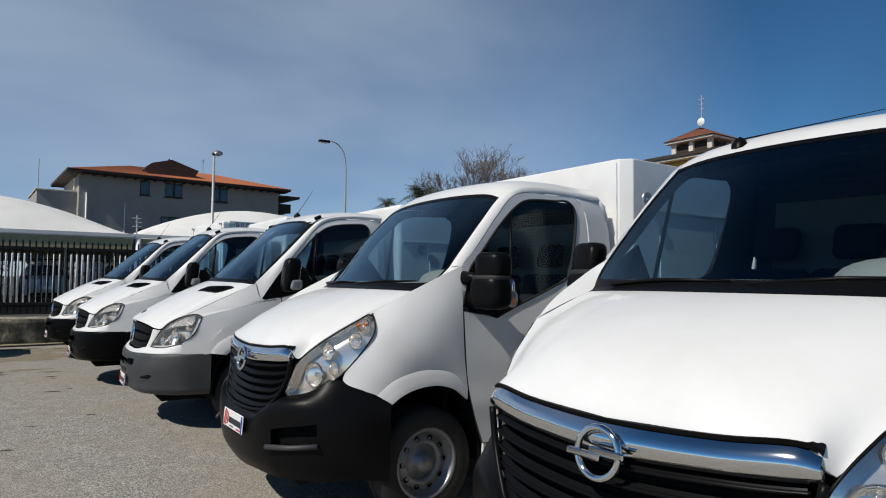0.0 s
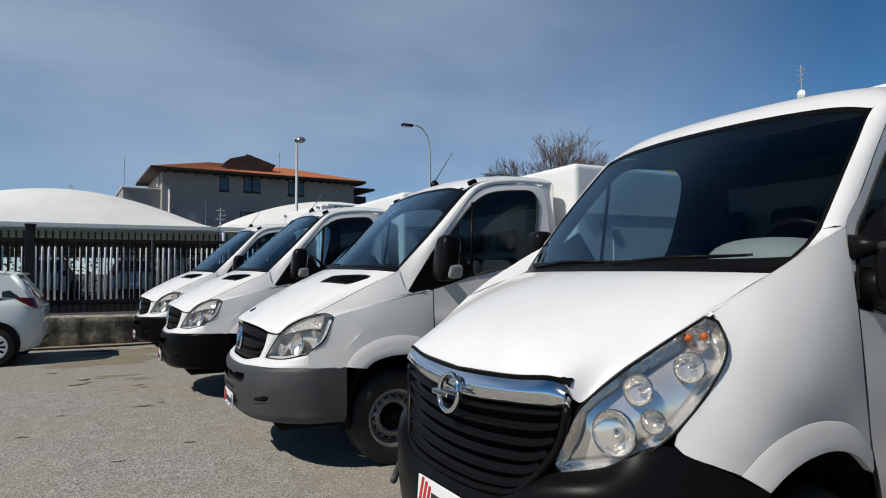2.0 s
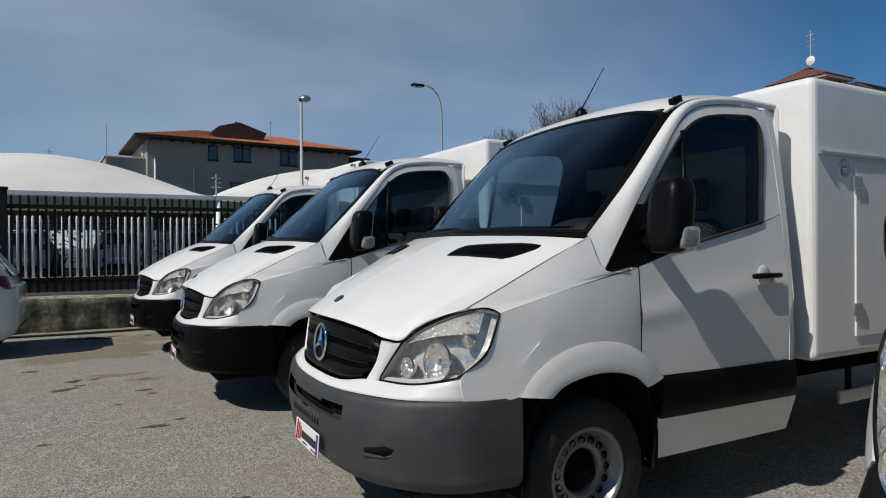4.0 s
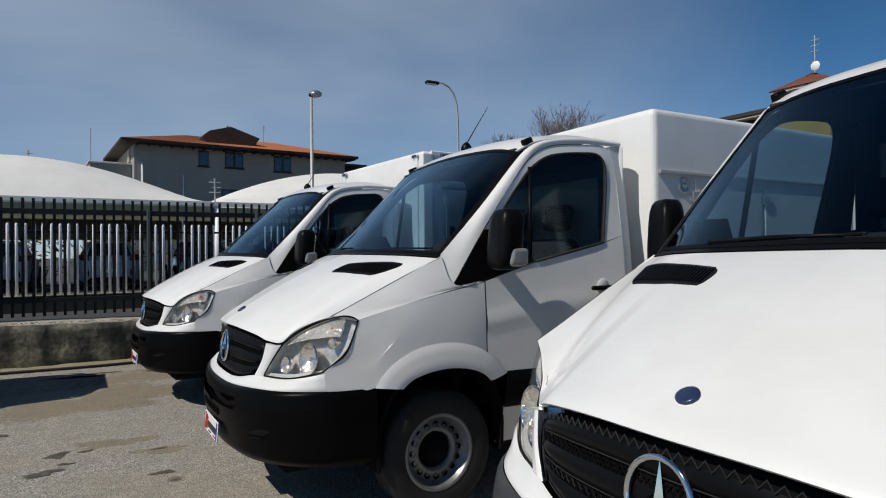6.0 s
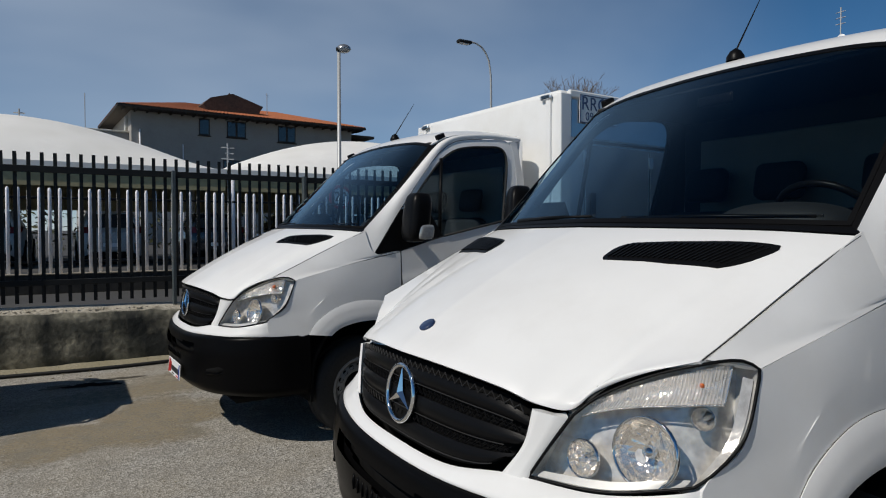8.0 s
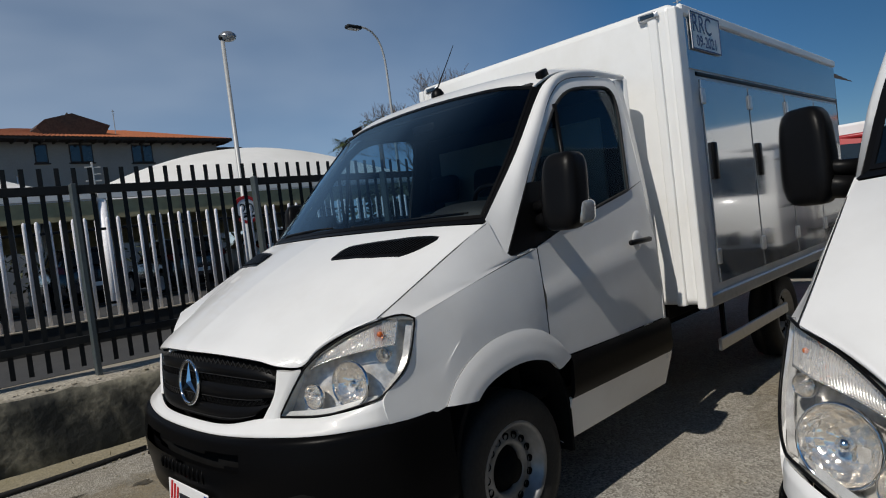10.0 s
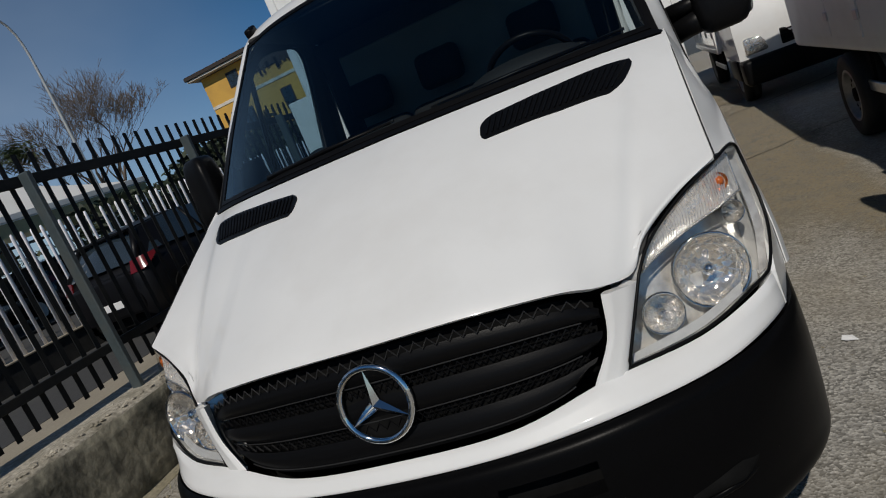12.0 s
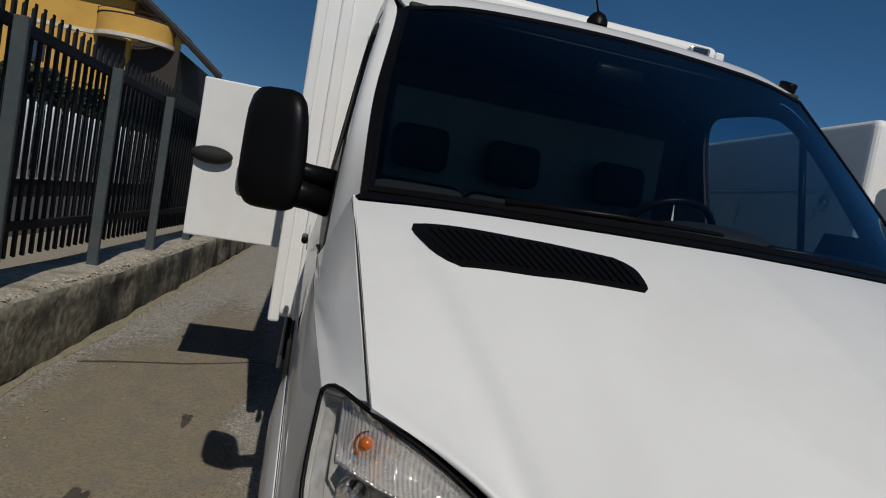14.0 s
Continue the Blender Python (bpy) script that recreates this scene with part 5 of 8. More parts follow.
        seam = [(1.195, 0.906, 0.80), (1.17, 0.907, 1.0), (1.163, 0.893, 1.29), (1.187, 0.845, 1.585)]
        brow = [LT, (0.72, 0.797, 1.375), (0.90, 0.820, 1.46), (1.05, 0.835, 1.53), (1.187, 0.845, 1.585)]
        FL = even_side(coons(AO, brow, [(0.54, 0.868, 0.80), (0.47, 0.838, 0.828), (0.36, 0.765, 0.892), (0.475, 0.818, 1.06), (0.552, 0.829, 1.18), LT], seam, 30, 22))
        shell("wing", FL * k, "white", van, (-0.3, s, 0.2), 0.012, 0.002)
        FU = coons(brow, [(0.568, 0.757, 1.299), (0.75, 0.748, 1.364), (0.925, 0.738, 1.42), (0.957, 0.745, 1.437), (1.032, 0.784, 1.497), (1.112, 0.80, 1.573)], [LT, (0.568, 0.757, 1.299)], [(1.187, 0.845, 1.585), (1.15, 0.83, 1.585), (1.112, 0.80, 1.573)], 26, 8)
        shell("wing_shoulder", FU * k, "white", van, (-0.3, s * 0.5, 1), 0.012)
        PL = [(1.112, 0.80, 1.573), (1.22, 0.793, 1.70), (1.40, 0.775, 1.90), (1.592, 0.751, 2.09), (1.70, 0.767, 2.152), (1.82, 0.776, 2.182), (2.1, 0.778, 2.192), (2.6, 0.778, 2.177)]
        PR = [(1.187, 0.845, 1.585), (1.315, 0.832, 1.719), (1.50, 0.811, 1.93), (1.65, 0.797, 2.085), (1.755, 0.791, 2.13), (1.9, 0.788, 2.139), (2.1, 0.788, 2.143), (2.6, 0.79, 2.13)]
        PM = (np.array(PL) + np.array(PR)) / 2 + np.array([(-0.012, 0.012, 0.006)] * 8)
        G = np.stack([cr(np.array(c_) * k, 44) for c_ in (PR, PM, PL)])
        shell("pillar", G, "white", van, (-0.3, s, 0.4), 0.012)
        belt = [(1.168, 0.893, 1.29), (1.40, 0.887, 1.262), (1.67, 0.879, 1.325), (1.857, 0.870, 1.388), (2.05, 0.858, 1.46), (2.19, 0.850, 1.53), (2.438, 0.845, 1.60)]
        D = coons([(1.325, 0.905, 0.42), (1.8, 0.908, 0.41), (2.438, 0.905, 0.40)], belt, [(1.325, 0.905, 0.42), (1.285, 0.906, 0.52), (1.22, 0.907, 0.70), (1.192, 0.908, 0.84), (1.176, 0.909, 1.0), (1.168, 0.893, 1.29)], [(2.438, 0.905, 0.40), (2.438, 0.908, 1.1), (2.438, 0.845, 1.60)], 26, 20)
        D[:, :, 1] += 0.007 * np.exp(-(((np.linspace(0, 1, 21) - 0.32) / 0.1) ** 2))[:, None]
        door = shell("door", D * k, "white", van, o, 0.02, 0.003)
        O = [(1.17, 0.873, 1.42), (1.19, 0.846, 1.588), (1.318, 0.834, 1.717), (1.503, 0.813, 1.928), (1.653, 0.799, 2.082), (1.757, 0.793, 2.126), (2.1, 0.790, 2.139), (2.30, 0.791, 2.136), (2.40, 0.803, 2.05), (2.436, 0.825, 1.80), (2.438, 0.845, 1.60)]
        I = [(1.21, 0.870, 1.42), (1.25, 0.848, 1.566), (1.345, 0.837, 1.67), (1.547, 0.815, 1.891), (1.705, 0.803, 2.028), (1.80, 0.798, 2.075), (2.1, 0.796, 2.097), (2.235, 0.797, 2.10), (2.305, 0.804, 2.035), (2.262, 0.832, 1.72), (2.19, 0.850, 1.53)]
        shell("window_frame", ruled(np.array(O) * k, np.array(I) * k, 60, 3), "white", door, o, 0.02)
        part("window_seal", tube_bm([v for v in cr(np.array(I + [(2.15, 0.852, 1.497), (2.05, 0.858, 1.463), (1.857, 0.870, 1.392), (1.67, 0.879, 1.33)]) * k, 70)], 0.009, 6), "rubber", door, smooth=True)
        base = [(1.22, 0.885, 1.28), (1.33, 0.885, 1.275), (1.45, 0.884, 1.285), (1.58, 0.880, 1.31), (1.70, 0.876, 1.337), (1.80, 0.872, 1.37), (1.90, 0.867, 1.405), (2.0, 0.861, 1.44), (2.08, 0.856, 1.47), (2.14, 0.852, 1.495), (2.19, 0.850, 1.53)]
        g = shell("side_window", ruled(np.array(base) * k, np.array(I) * k, 40, 8), "sideglass", door, o, 0.0, lift=-0.006, close=False, label="dark-tinted side window")
        g.visible_shadow = False
        part("window_bar", tube_bm([(1.60, s * 0.872, 1.33), (1.64, s * 0.808, 1.97)], 0.012, 6), "black", door, smooth=True)
        tv = ((1.166, 0.897, 1.32), (1.451, 0.896, 1.235), (1.70, 0.885, 1.335), (1.42, 0.856, 1.66), (1.24, 0.862, 1.555))
        raw("mirror_base", [np.array(p) * k for p in tv] + [(np.array(p) - (0, 0.014, 0)) * k for p in tv], [(0, 1, 2, 3, 4), (9, 8, 7, 6, 5)] + [(i, (i + 1) % 5, 5 + (i + 1) % 5, 5 + i) for i in range(5)], "black", door)
        split_mirror(van, s)
        hd = part("door_handle", rbox_bm(2.06, 2.285, 0.915, 0.942, 1.148, 1.182, 0.012, 2), "black", door, "black door handle", smooth=True)
        cup = part("handle_cup", bmesh_transformed(lathe_bm([(0.908, 0.066), (0.9135, 0.06), (0.910, 0.0)], 20, "y"), Matrix.Translation((2.12, 0, 1.17))), "white", door, smooth=True)
        bm = rbox_bm(1.68, 2.43, 0.905, 0.932, 0.54, 0.69, 0.014, 2)
        for q in bm.verts:
            q.co.x += 0.075 * max(0, 1 - (q.co.x - 1.68) / 0.2) * (0.69 - q.co.z) / 0.15
        st = part("side_strip", bm, "black", door, smooth=True)
        bl = part("badge_bar", rbox_bm(1.69, 1.79, 0.914, 0.919, 0.745, 0.762, 0.001, 1), "steel", door)
        for ob in (hd, cup, st, bl):
            ob.data.transform(Matrix.Diagonal((1, s, 1, 1)))
        L = coons([(1.34, 0.89, 0.29), (2.66, 0.885, 0.29)], [(1.335, 0.902, 0.415), (2.66, 0.90, 0.395)], [(1.34, 0.89, 0.29), (1.335, 0.902, 0.415)], [(2.66, 0.885, 0.29), (2.66, 0.90, 0.395)], 14, 5)
        shell("sill", L * k, "white", van, o, 0.02)
        Q = ruled(np.array([(2.445, 0.905, 0.40), (2.445, 0.908, 1.1), (2.445, 0.846, 1.60), (2.44, 0.826, 1.80), (2.405, 0.804, 2.05), (2.31, 0.791, 2.138)]) * k, np.array([(2.69, 0.885, 0.40), (2.69, 0.887, 1.1), (2.695, 0.832, 1.60), (2.695, 0.812, 1.80), (2.67, 0.79, 2.03), (2.60, 0.782, 2.135)]) * k, 24, 5)
        Q[:, 1:-1, 1] += s * 0.006
        shell("cab_corner", Q, "white", van, o, 0.012)
        part("roof_corner", tube_bm([np.array(p) * k for p in ((2.58, 0.76, 2.16), (2.645, 0.775, 2.09), (2.68, 0.795, 1.98))], [0.03, 0.028, 0.02], 8), "white", van, smooth=True)
        AI = [(0.632, 0.902, 0.742), (0.69, 0.914, 0.785), (0.80, 0.92, 0.822), (0.95, 0.922, 0.83), (1.09, 0.92, 0.79), (1.185, 0.915, 0.72)]
        A = ruled(np.array(AI) * k, np.array(AO) * k, 30, 5)
        A[1:-1, :, 1] += s * 0.004
        shell("arch_lip", A, "white", van, o, 0.03)
        liner = [(0.53, 0.87, 0.30), (0.56, 0.87, 0.56)] + [(x, 0.875, z) for x, y, z in AI] + [(1.255, 0.875, 0.60), (1.30, 0.875, 0.45), (1.31, 0.875, 0.30)]
        shell("arch_liner", ruled(np.array(liner) * k, (np.array(liner) - (0, 0.36, 0)) * k, 30, 2), "void", van, (0, 0, -1), 0.02)
        wheel(van, 0.905, s, y_out=0.885, R=0.345, rim_r=0.222, holes=10, cap="steel")
        wheel(van, 4.45, s, y_out=0.90, R=0.345, holes=10)
    part("underbody", rbox_bm(0.15, 2.4, -0.62, 0.62, 0.26, 0.62, 0.04, 1), "void", van)
    part("engine_block", rbox_bm(0.16, 0.85, -0.42, 0.42, 0.58, 0.95, 0.05, 1), "void", van)
    part("cab_back", rbox_bm(2.66, 2.69, -0.79, 0.79, 0.5, 2.12, 0.012, 1), "white", van)
    part("chassis_frame", rbox_bm(2.4, 6.1, -0.45, 0.45, 0.45, 0.66, 0.02, 1), "void", van)
    cab_interior(van, 1.06, 2.62, 1.475, 0.80, pale=True, zroof=2.09)
    if rake:
        # a cab with a further raked screen
        for ob in van.children_recursive:
            if ob.type == "MESH":
                for q in ob.data.vertices:
                    k = max(0.0, q.co.z - 1.44)
                    q.co.x += rake * k
    return van


# ---- box bodies ----
def truck_box(parent_m, label, x0, x1, half, z0, z1, style="plain", chamfer=0.0):
    """An insulated box body on the chassis of a van."""
    bx = thing("truck_box", label, "truck box", parent_m, "box bodies")
    if chamfer:
        plan = [(x0, -half + chamfer), (x0, half - chamfer), (x0 + chamfer, half), (x1, half), (x1, -half), (x0 + chamfer, -half)]
        bm = bmesh.new()
        lo, hi = ([bm.verts.new((x, y, z)) for x, y in plan] for z in (z0, z1))
        bm.faces.new(lo)
        bm.faces.new(hi[::-1])
        for i in range(6):
            bm.faces.new((lo[i], lo[(i + 1) % 6], hi[(i + 1) % 6], hi[i]))
        bmesh.ops.bevel(bm, geom=bm.edges[:], offset=0.008, segments=2, profile=0.5, affect="EDGES")
        part("box_shell", bm, "boxwhite", bx)
        for s in (-1, 1):
            part("corner_seam", rbox_bm(x0 - 0.004, x0 + 0.004, s * (half - chamfer - 0.02) - 0.004, s * (half - chamfer - 0.02) + 0.004, z0 + 0.02, z1 - 0.03, 0.001, 1), "alu", bx)
    else:
        part("box_shell", rbox_bm(x0, x1, -half, half, z0, z1, 0.045, 4), "boxwhite", bx, smooth=False)
    if style == "plain":
        rail_z, lock_z = (z1 - 0.41, z1 - 0.315) if chamfer else (z1 - 0.445, z1 - 0.53)
        for s in (-1, 1):
            rl_ = part("rain_rail", rbox_bm(x0 + (0.32 if chamfer else 0.06), x1 - 0.1, s * (half + 0.012) - 0.012, s * (half + 0.012) + 0.012, rail_z - 0.009, rail_z + 0.009, 0.004, 1), "alu", bx)
            part("rail_clip", rbox_bm(x0 + (0.30 if chamfer else 0.04), x0 + (0.34 if chamfer else 0.075), s * (half + 0.015) - 0.014, s * (half + 0.015) + 0.014, rail_z - 0.013, rail_z + 0.013, 0.004, 1), "alu", rl_)
            m = pose(x0 + (0.255 if chamfer else 0.31), s * half, lock_z, 0, 0, 0 if s > 0 else 180)
            lk = part("lock", bmesh_transformed(lathe_bm([(-0.004, 0.062), (0.008, 0.06), (0.012, 0.05), (0.004, 0.044), (0.003, 0.0)], 24, "y"), m), "alu", bx, "round recessed lock", smooth=True)
            part("lock_bolt", bmesh_transformed(lathe_bm([(0.0, 0.02), (0.014, 0.018), (0.016, 0.0)], 12, "y"), m), "chrome", lk, smooth=True)
            for x in (x0 + 0.42, x0 + 1.25, x0 + 2.05):
                h = part("side_hatch", rbox_bm(x, x + 0.78, s * (half + 0.004) - 0.006, s * (half + 0.004) + 0.006, z0 + 0.12, rail_z - 0.03, 0.004, 1), "boxwhite", bx)
                for zz in (rail_z - 0.20, z0 + 0.25):
                    part("hinge", rbox_bm(x - 0.04, x + 0.05, s * (half + 0.016) - 0.008, s * (half + 0.016) + 0.008, zz, zz + 0.075, 0.005, 1), "alu", h)
    else:
        for s in (-1, 1):
            part("corner_post", rbox_bm(x0 - 0.012, x0 + 0.11, s * half - 0.028, s * half + 0.028, z0 - 0.02, z1 - 0.03, 0.012, 2), "boxwhite", bx)
            part("corner_post", rbox_bm(x0 - 0.022, x0 + 0.02, s * (half - 0.12) - 0.03, s * (half - 0.12) + 0.03, z0, z1 - 0.05, 0.01, 2), "boxwhite", bx)
            part("top_rail", rbox_bm(x0 + 0.1, x1, s * half - 0.02, s * half + 0.02, z1 - 0.06, z1 + 0.004, 0.01, 1), "boxwhite", bx)
            part("base_rail", rbox_bm(x0 + 0.1, x1, s * half - 0.02, s * half + 0.025, z0 - 0.03, z0 + 0.05, 0.01, 1), "alu", bx)
            part("gutter", rbox_bm(x0 + 0.25, x1 - 0.05, s * half - 0.01, s * half + 0.03, z1 - 0.42, z1 - 0.395, 0.006, 1), "black", bx)
            n_doors = 4
            w = (x1 - x0 - 0.35) / n_doors
            for i in range(n_doors):
                a = x0 + 0.28 + i * w
                d = part("side_door", rbox_bm(a + 0.01, a + w - 0.01, s * (half + 0.006) - 0.008, s * (half + 0.006) + 0.008, z0 + 0.10, z1 - 0.44, 0.004, 1), "gloss", bx, "polished metal side door mirroring the yard")
                part("door_handle", rbox_bm(a + 0.06, a + 0.13, s * (half + 0.024) - 0.012, s * (half + 0.024) + 0.012, (z0 + z1) / 2 - 0.16, (z0 + z1) / 2 + 0.08, 0.012, 2), "black", d, smooth=True)
                for zz in (z0 + 0.22, z1 - 0.60):
                    part("hinge", rbox_bm(a - 0.02, a + 0.04, s * (half + 0.02) - 0.008, s * (half + 0.02) + 0.008, zz, zz + 0.1, 0.006, 1), "alu", d)
            part("upper_panel", rbox_bm(x0 + 0.13, x1 - 0.03, s * (half + 0.003) - 0.006, s * (half + 0.003) + 0.006, z1 - 0.385, z1 - 0.07, 0.003, 1), "gloss" if s < 0 else "boxwhite", bx)
        for yy in (-half + 0.14, half - 0.14):
            lamp = part("clearance_lamp", rbox_bm(x0 - 0.032, x0 - 0.008, yy - 0.065, yy + 0.065, z1 - 0.075, z1 - 0.03, 0.012, 2), "alu", bx, "small clearance lamp", smooth=True)
            part("lamp_lens", rbox_bm(x0 - 0.036, x0 - 0.03, yy - 0.045, yy + 0.045, z1 - 0.066, z1 - 0.04, 0.004, 1), "winglass", lamp)
    part("sub_frame", rbox_bm(x0 + 0.05, x1 - 0.05, -half + 0.25, half - 0.25, 0.655, z0 + 0.02, 0.01, 1), "void", bx)
    for s in (-1, 1):
        part("side_guard", rbox_bm(x0 + 0.35, x0 + 1.75, s * (half - 0.06) - 0.012, s * (half - 0.06) + 0.012, 0.40, 0.48, 0.006, 1), "alu", bx)
        for xx in (x0 + 0.5, x0 + 1.55):
            part("guard_bracket", rbox_bm(xx - 0.02, xx + 0.02, s * (half - 0.085) - 0.012, s * (half - 0.085) + 0.012, 0.42, z0 + 0.01, 0.004, 1), "void", bx)
    return bx


VAN_A, VAN_B = pose(2.235, 1.027, 0, 0, 0, 5.02) @ Matrix.Scale(1.022, 4), pose(2.026, 3.935, 0, 0, 0, 1.74)
VAN_C, VAN_D, VAN_E = pose(1.817, 7.083, 0, 0, 0, -0.37), pose(1.501, 10.131, 0), pose(1.306, 13.239, 0, 0, 0, 3.07)
bar_van("box_van", "white delivery van with chrome grille bar and black bumper", VAN_A, rake=0.182, rod=True)
bar_van("box_van", "white delivery van with chrome grille bar and black bumper", VAN_B)
star_van("box_van", "white delivery van with grey bumper and wide black grille", VAN_C, bumper="grey")
star_van("box_van", "white delivery van with black bumper and wide black grille", VAN_D)
star_van("box_van", "white delivery van with black bumper and badgeless nose", VAN_E, badge=False, amber=True)
truck_box(VAN_A, "plain white insulated box behind a van cab", 2.78, 6.0, 0.925, 0.72, 2.36, chamfer=0.08)
truck_box(VAN_B, "plain white insulated box behind a van cab", 2.78, 6.0, 0.925, 0.72, 2.495, chamfer=0.08)
truck_box(VAN_C, "plain white insulated box behind a van cab", 2.63, 6.1, 0.97, 0.70, 2.37)
truck_box(VAN_D, "smooth white insulated box with side rail and round lock", 2.66, 6.2, 0.97, 0.72, 2.45)
truck_box(VAN_E, "white box body with polished metal side doors", 2.68, 6.4, 1.09, 0.76, 2.60, "doors")

# ---- ground, wall, street ----
def sheet(name, x0, x1, y0, y1, z, nx, ny, material, parent=None, relief=0.0, size=1.0, **tags):
    """A level sheet with slight unevenness."""
    xs, ys = np.linspace(x0, x1, nx + 1), np.linspace(y0, y1, ny + 1)
    v = [(x, y, z + relief * noise.noise(Vector((x / size, y / size, 3.1)))) for y in ys for x in xs]
    f = [(j * (nx + 1) + i, j * (nx + 1) + i + 1, (j + 1) * (nx + 1) + i + 1, (j + 1) * (nx + 1) + i) for j in range(ny) for i in range(nx)]
    ob = raw(name, v, f, material, parent, smooth=True)
    return tagged(ob, **tags)


ground = sheet("ground", -700, 900, -700, 900, 0.0, 2, 2, "ground", kind="structure", label="worn grey asphalt yard with oil spots", category="ground")


def blot(x, y, rx, ry, seed, material="stain", name="oil_stain", z=0.004, turn=0.0):
    """An irregular flat mark on the ground."""
    rnd = random.Random(seed)
    n = 26
    ph = [rnd.uniform(0, 6.28) for _ in range(4)]
    c, s = math.cos(turn), math.sin(turn)
    pts = []
    for k in range(n):
        a = 2 * math.pi * k / n
        r = 1 + 0.28 * math.sin(2 * a + ph[0]) + 0.2 * math.sin(3 * a + ph[1]) + 0.14 * math.sin(5 * a + ph[2]) + 0.1 * math.sin(9 * a + ph[3])
        p, q = rx * r * math.cos(a), ry * r * math.sin(a)
        pts.append((x + c * p - s * q, y + s * p + c * q, z))
    mid = [(x + 0.55 * (p[0] - x), y + 0.55 * (p[1] - y), z) for p in pts]
    ob = raw(name, [(x, y, z)] + mid + pts, [(0, k + 1, (k + 1) % n + 1) for k in range(n)] + [(k + 1, n + k + 1, n + (k + 1) % n + 1, (k + 1) % n + 1) for k in range(n)], material, ground)
    body = ob.data.attributes.new("body", "FLOAT", "POINT")
    body.data.foreach_set("value", [1.0] * (n + 1) + [0.0] * n)
    return ob


def ragged(m, depth=0.9):
    """Lets a mark thin out unevenly towards its edge."""
    nn, ll = m.node_tree.nodes, m.node_tree.links
    at_, nz, tcn, ad, mr = nn.new("ShaderNodeAttribute"), nn.new("ShaderNodeTexNoise"), nn.new("ShaderNodeTexCoord"), nn.new("ShaderNodeMath"), nn.new("ShaderNodeMapRange")
    at_.attribute_name = "body"
    nz.inputs["Scale"].default_value, nz.inputs["Detail"].default_value = 14, 8
    ad.operation = "ADD"
    mr.inputs["From Min"].default_value, mr.inputs["From Max"].default_value = 0.62, 1.25
    mr.inputs["To Max"].default_value = depth
    ll.new(tcn.outputs["Object"], nz.inputs["Vector"])
    ll.new(at_.outputs["Fac"], ad.inputs[0])
    ll.new(nz.outputs["Fac"], ad.inputs[1])
    ll.new(ad.outputs[0], mr.inputs[0])
    ll.new(mr.outputs[0], nn["Principled BSDF"].inputs["Alpha"])


M["stain"] = mat("oil_stain", (0.075, 0.066, 0.05), 0.6, grain=0.35, scale=26, stain=(0.12, 0.11, 0.09), stain_scale=9)
M["tanstain"] = mat("tan_stain", (0.31, 0.255, 0.165), 0.9, grain=0.2, scale=40, stain=(0.26, 0.235, 0.18), stain_scale=5)
ragged(M["stain"], 0.95)
ragged(M["tanstain"], 0.55)
for i, (x, y, a, b) in enumerate(((0.57, 11.55, 0.10, 0.07), (0.76, 11.56, 0.05, 0.035), (0.50, 11.15, 0.13, 0.07), (1.24, 11.34, 0.055, 0.03), (0.95, 10.23, 0.035, 0.02), (1.18, 9.32, 0.13, 0.035), (1.38, 9.45, 0.06, 0.02), (1.48, 7.53, 0.05, 0.03), (0.94, 7.21, 0.05, 0.025), (0.63, 11.3, 0.06, 0.03), (0.45, 9.2, 0.05, 0.025), (0.2, 8.4, 0.06, 0.03), (0.75, 6.3, 0.05, 0.03), (1.2, 10.75, 0.07, 0.05), (-0.6, 10.6, 0.12, 0.06), (-0.2, 9.7, 0.08, 0.05), (-1.2, 8.6, 0.1, 0.05), (0.15, 12.4, 0.09, 0.05), (0.1, 7.0, 0.06, 0.03), (1.5, 14.95, 0.08, 0.05), (3.4, 15.1, 0.12, 0.05), (4.4, 14.9, 0.09, 0.04))):
    blot(x, y, a, b, i)
blot(0.95, 11.7, 0.28, 0.16, 41, "tanstain", "rust_stain", 0.002)
blot(1.25, 11.3, 0.22, 0.10, 42, "tanstain", "rust_stain", 0.0025)
blot(0.9, 13.4, 0.9, 0.7, 43, "tanstain", "rust_stain", 0.0015)
blot(6.6, 11.75, 3.0, 0.75, 47, "tanstain", "dust_patch", 0.0018)
blot(11.5, 11.9, 3.2, 0.7, 48, "tanstain", "dust_patch", 0.0012)
blot(4.2, 15.05, 3.6, 0.85, 49, "tanstain", "dust_patch", 0.0014)
blot(0.72, 14.95, 0.20, 0.09, 44, "void", "pothole", 0.005)
blot(0.95, 15.12, 0.22, 0.06, 45, "stain", "pothole", 0.0045)
blot(0.45, 15.0, 0.16, 0.07, 46, "stain", "pothole", 0.0035)
# long cracks
M["crack"] = mat("crack", (0.06, 0.055, 0.045), 0.95, grain=0.3, scale=40)
for seed, (x, y, dx, dy, n, w) in enumerate(((6.5, 12.2, 0.1, -0.28, 9, 0.02), (9.3, 12.0, 0.12, -0.3, 9, 0.03), (5.2, 15.85, 0.10, -0.22, 7, 0.035))):
    rnd = random.Random(60 + seed)
    p = [Vector((x + dx * k + rnd.uniform(-0.05, 0.05), y + dy * k + rnd.uniform(-0.05, 0.05), 0.004)) for k in range(n)]
    v = [q + Vector((0, 0, 0)) for q in p] + [q + Vector((dy, -dx, 0)).normalized() * w * rnd.uniform(0.4, 1.3) for q in p]
    raw("crack", v, [(k, n + k, n + k + 1, k + 1) for k in range(n - 1)], "crack", ground)

# low wall with a broken top edge
WALL_Y0, WALL_Y1 = 15.95, 16.46


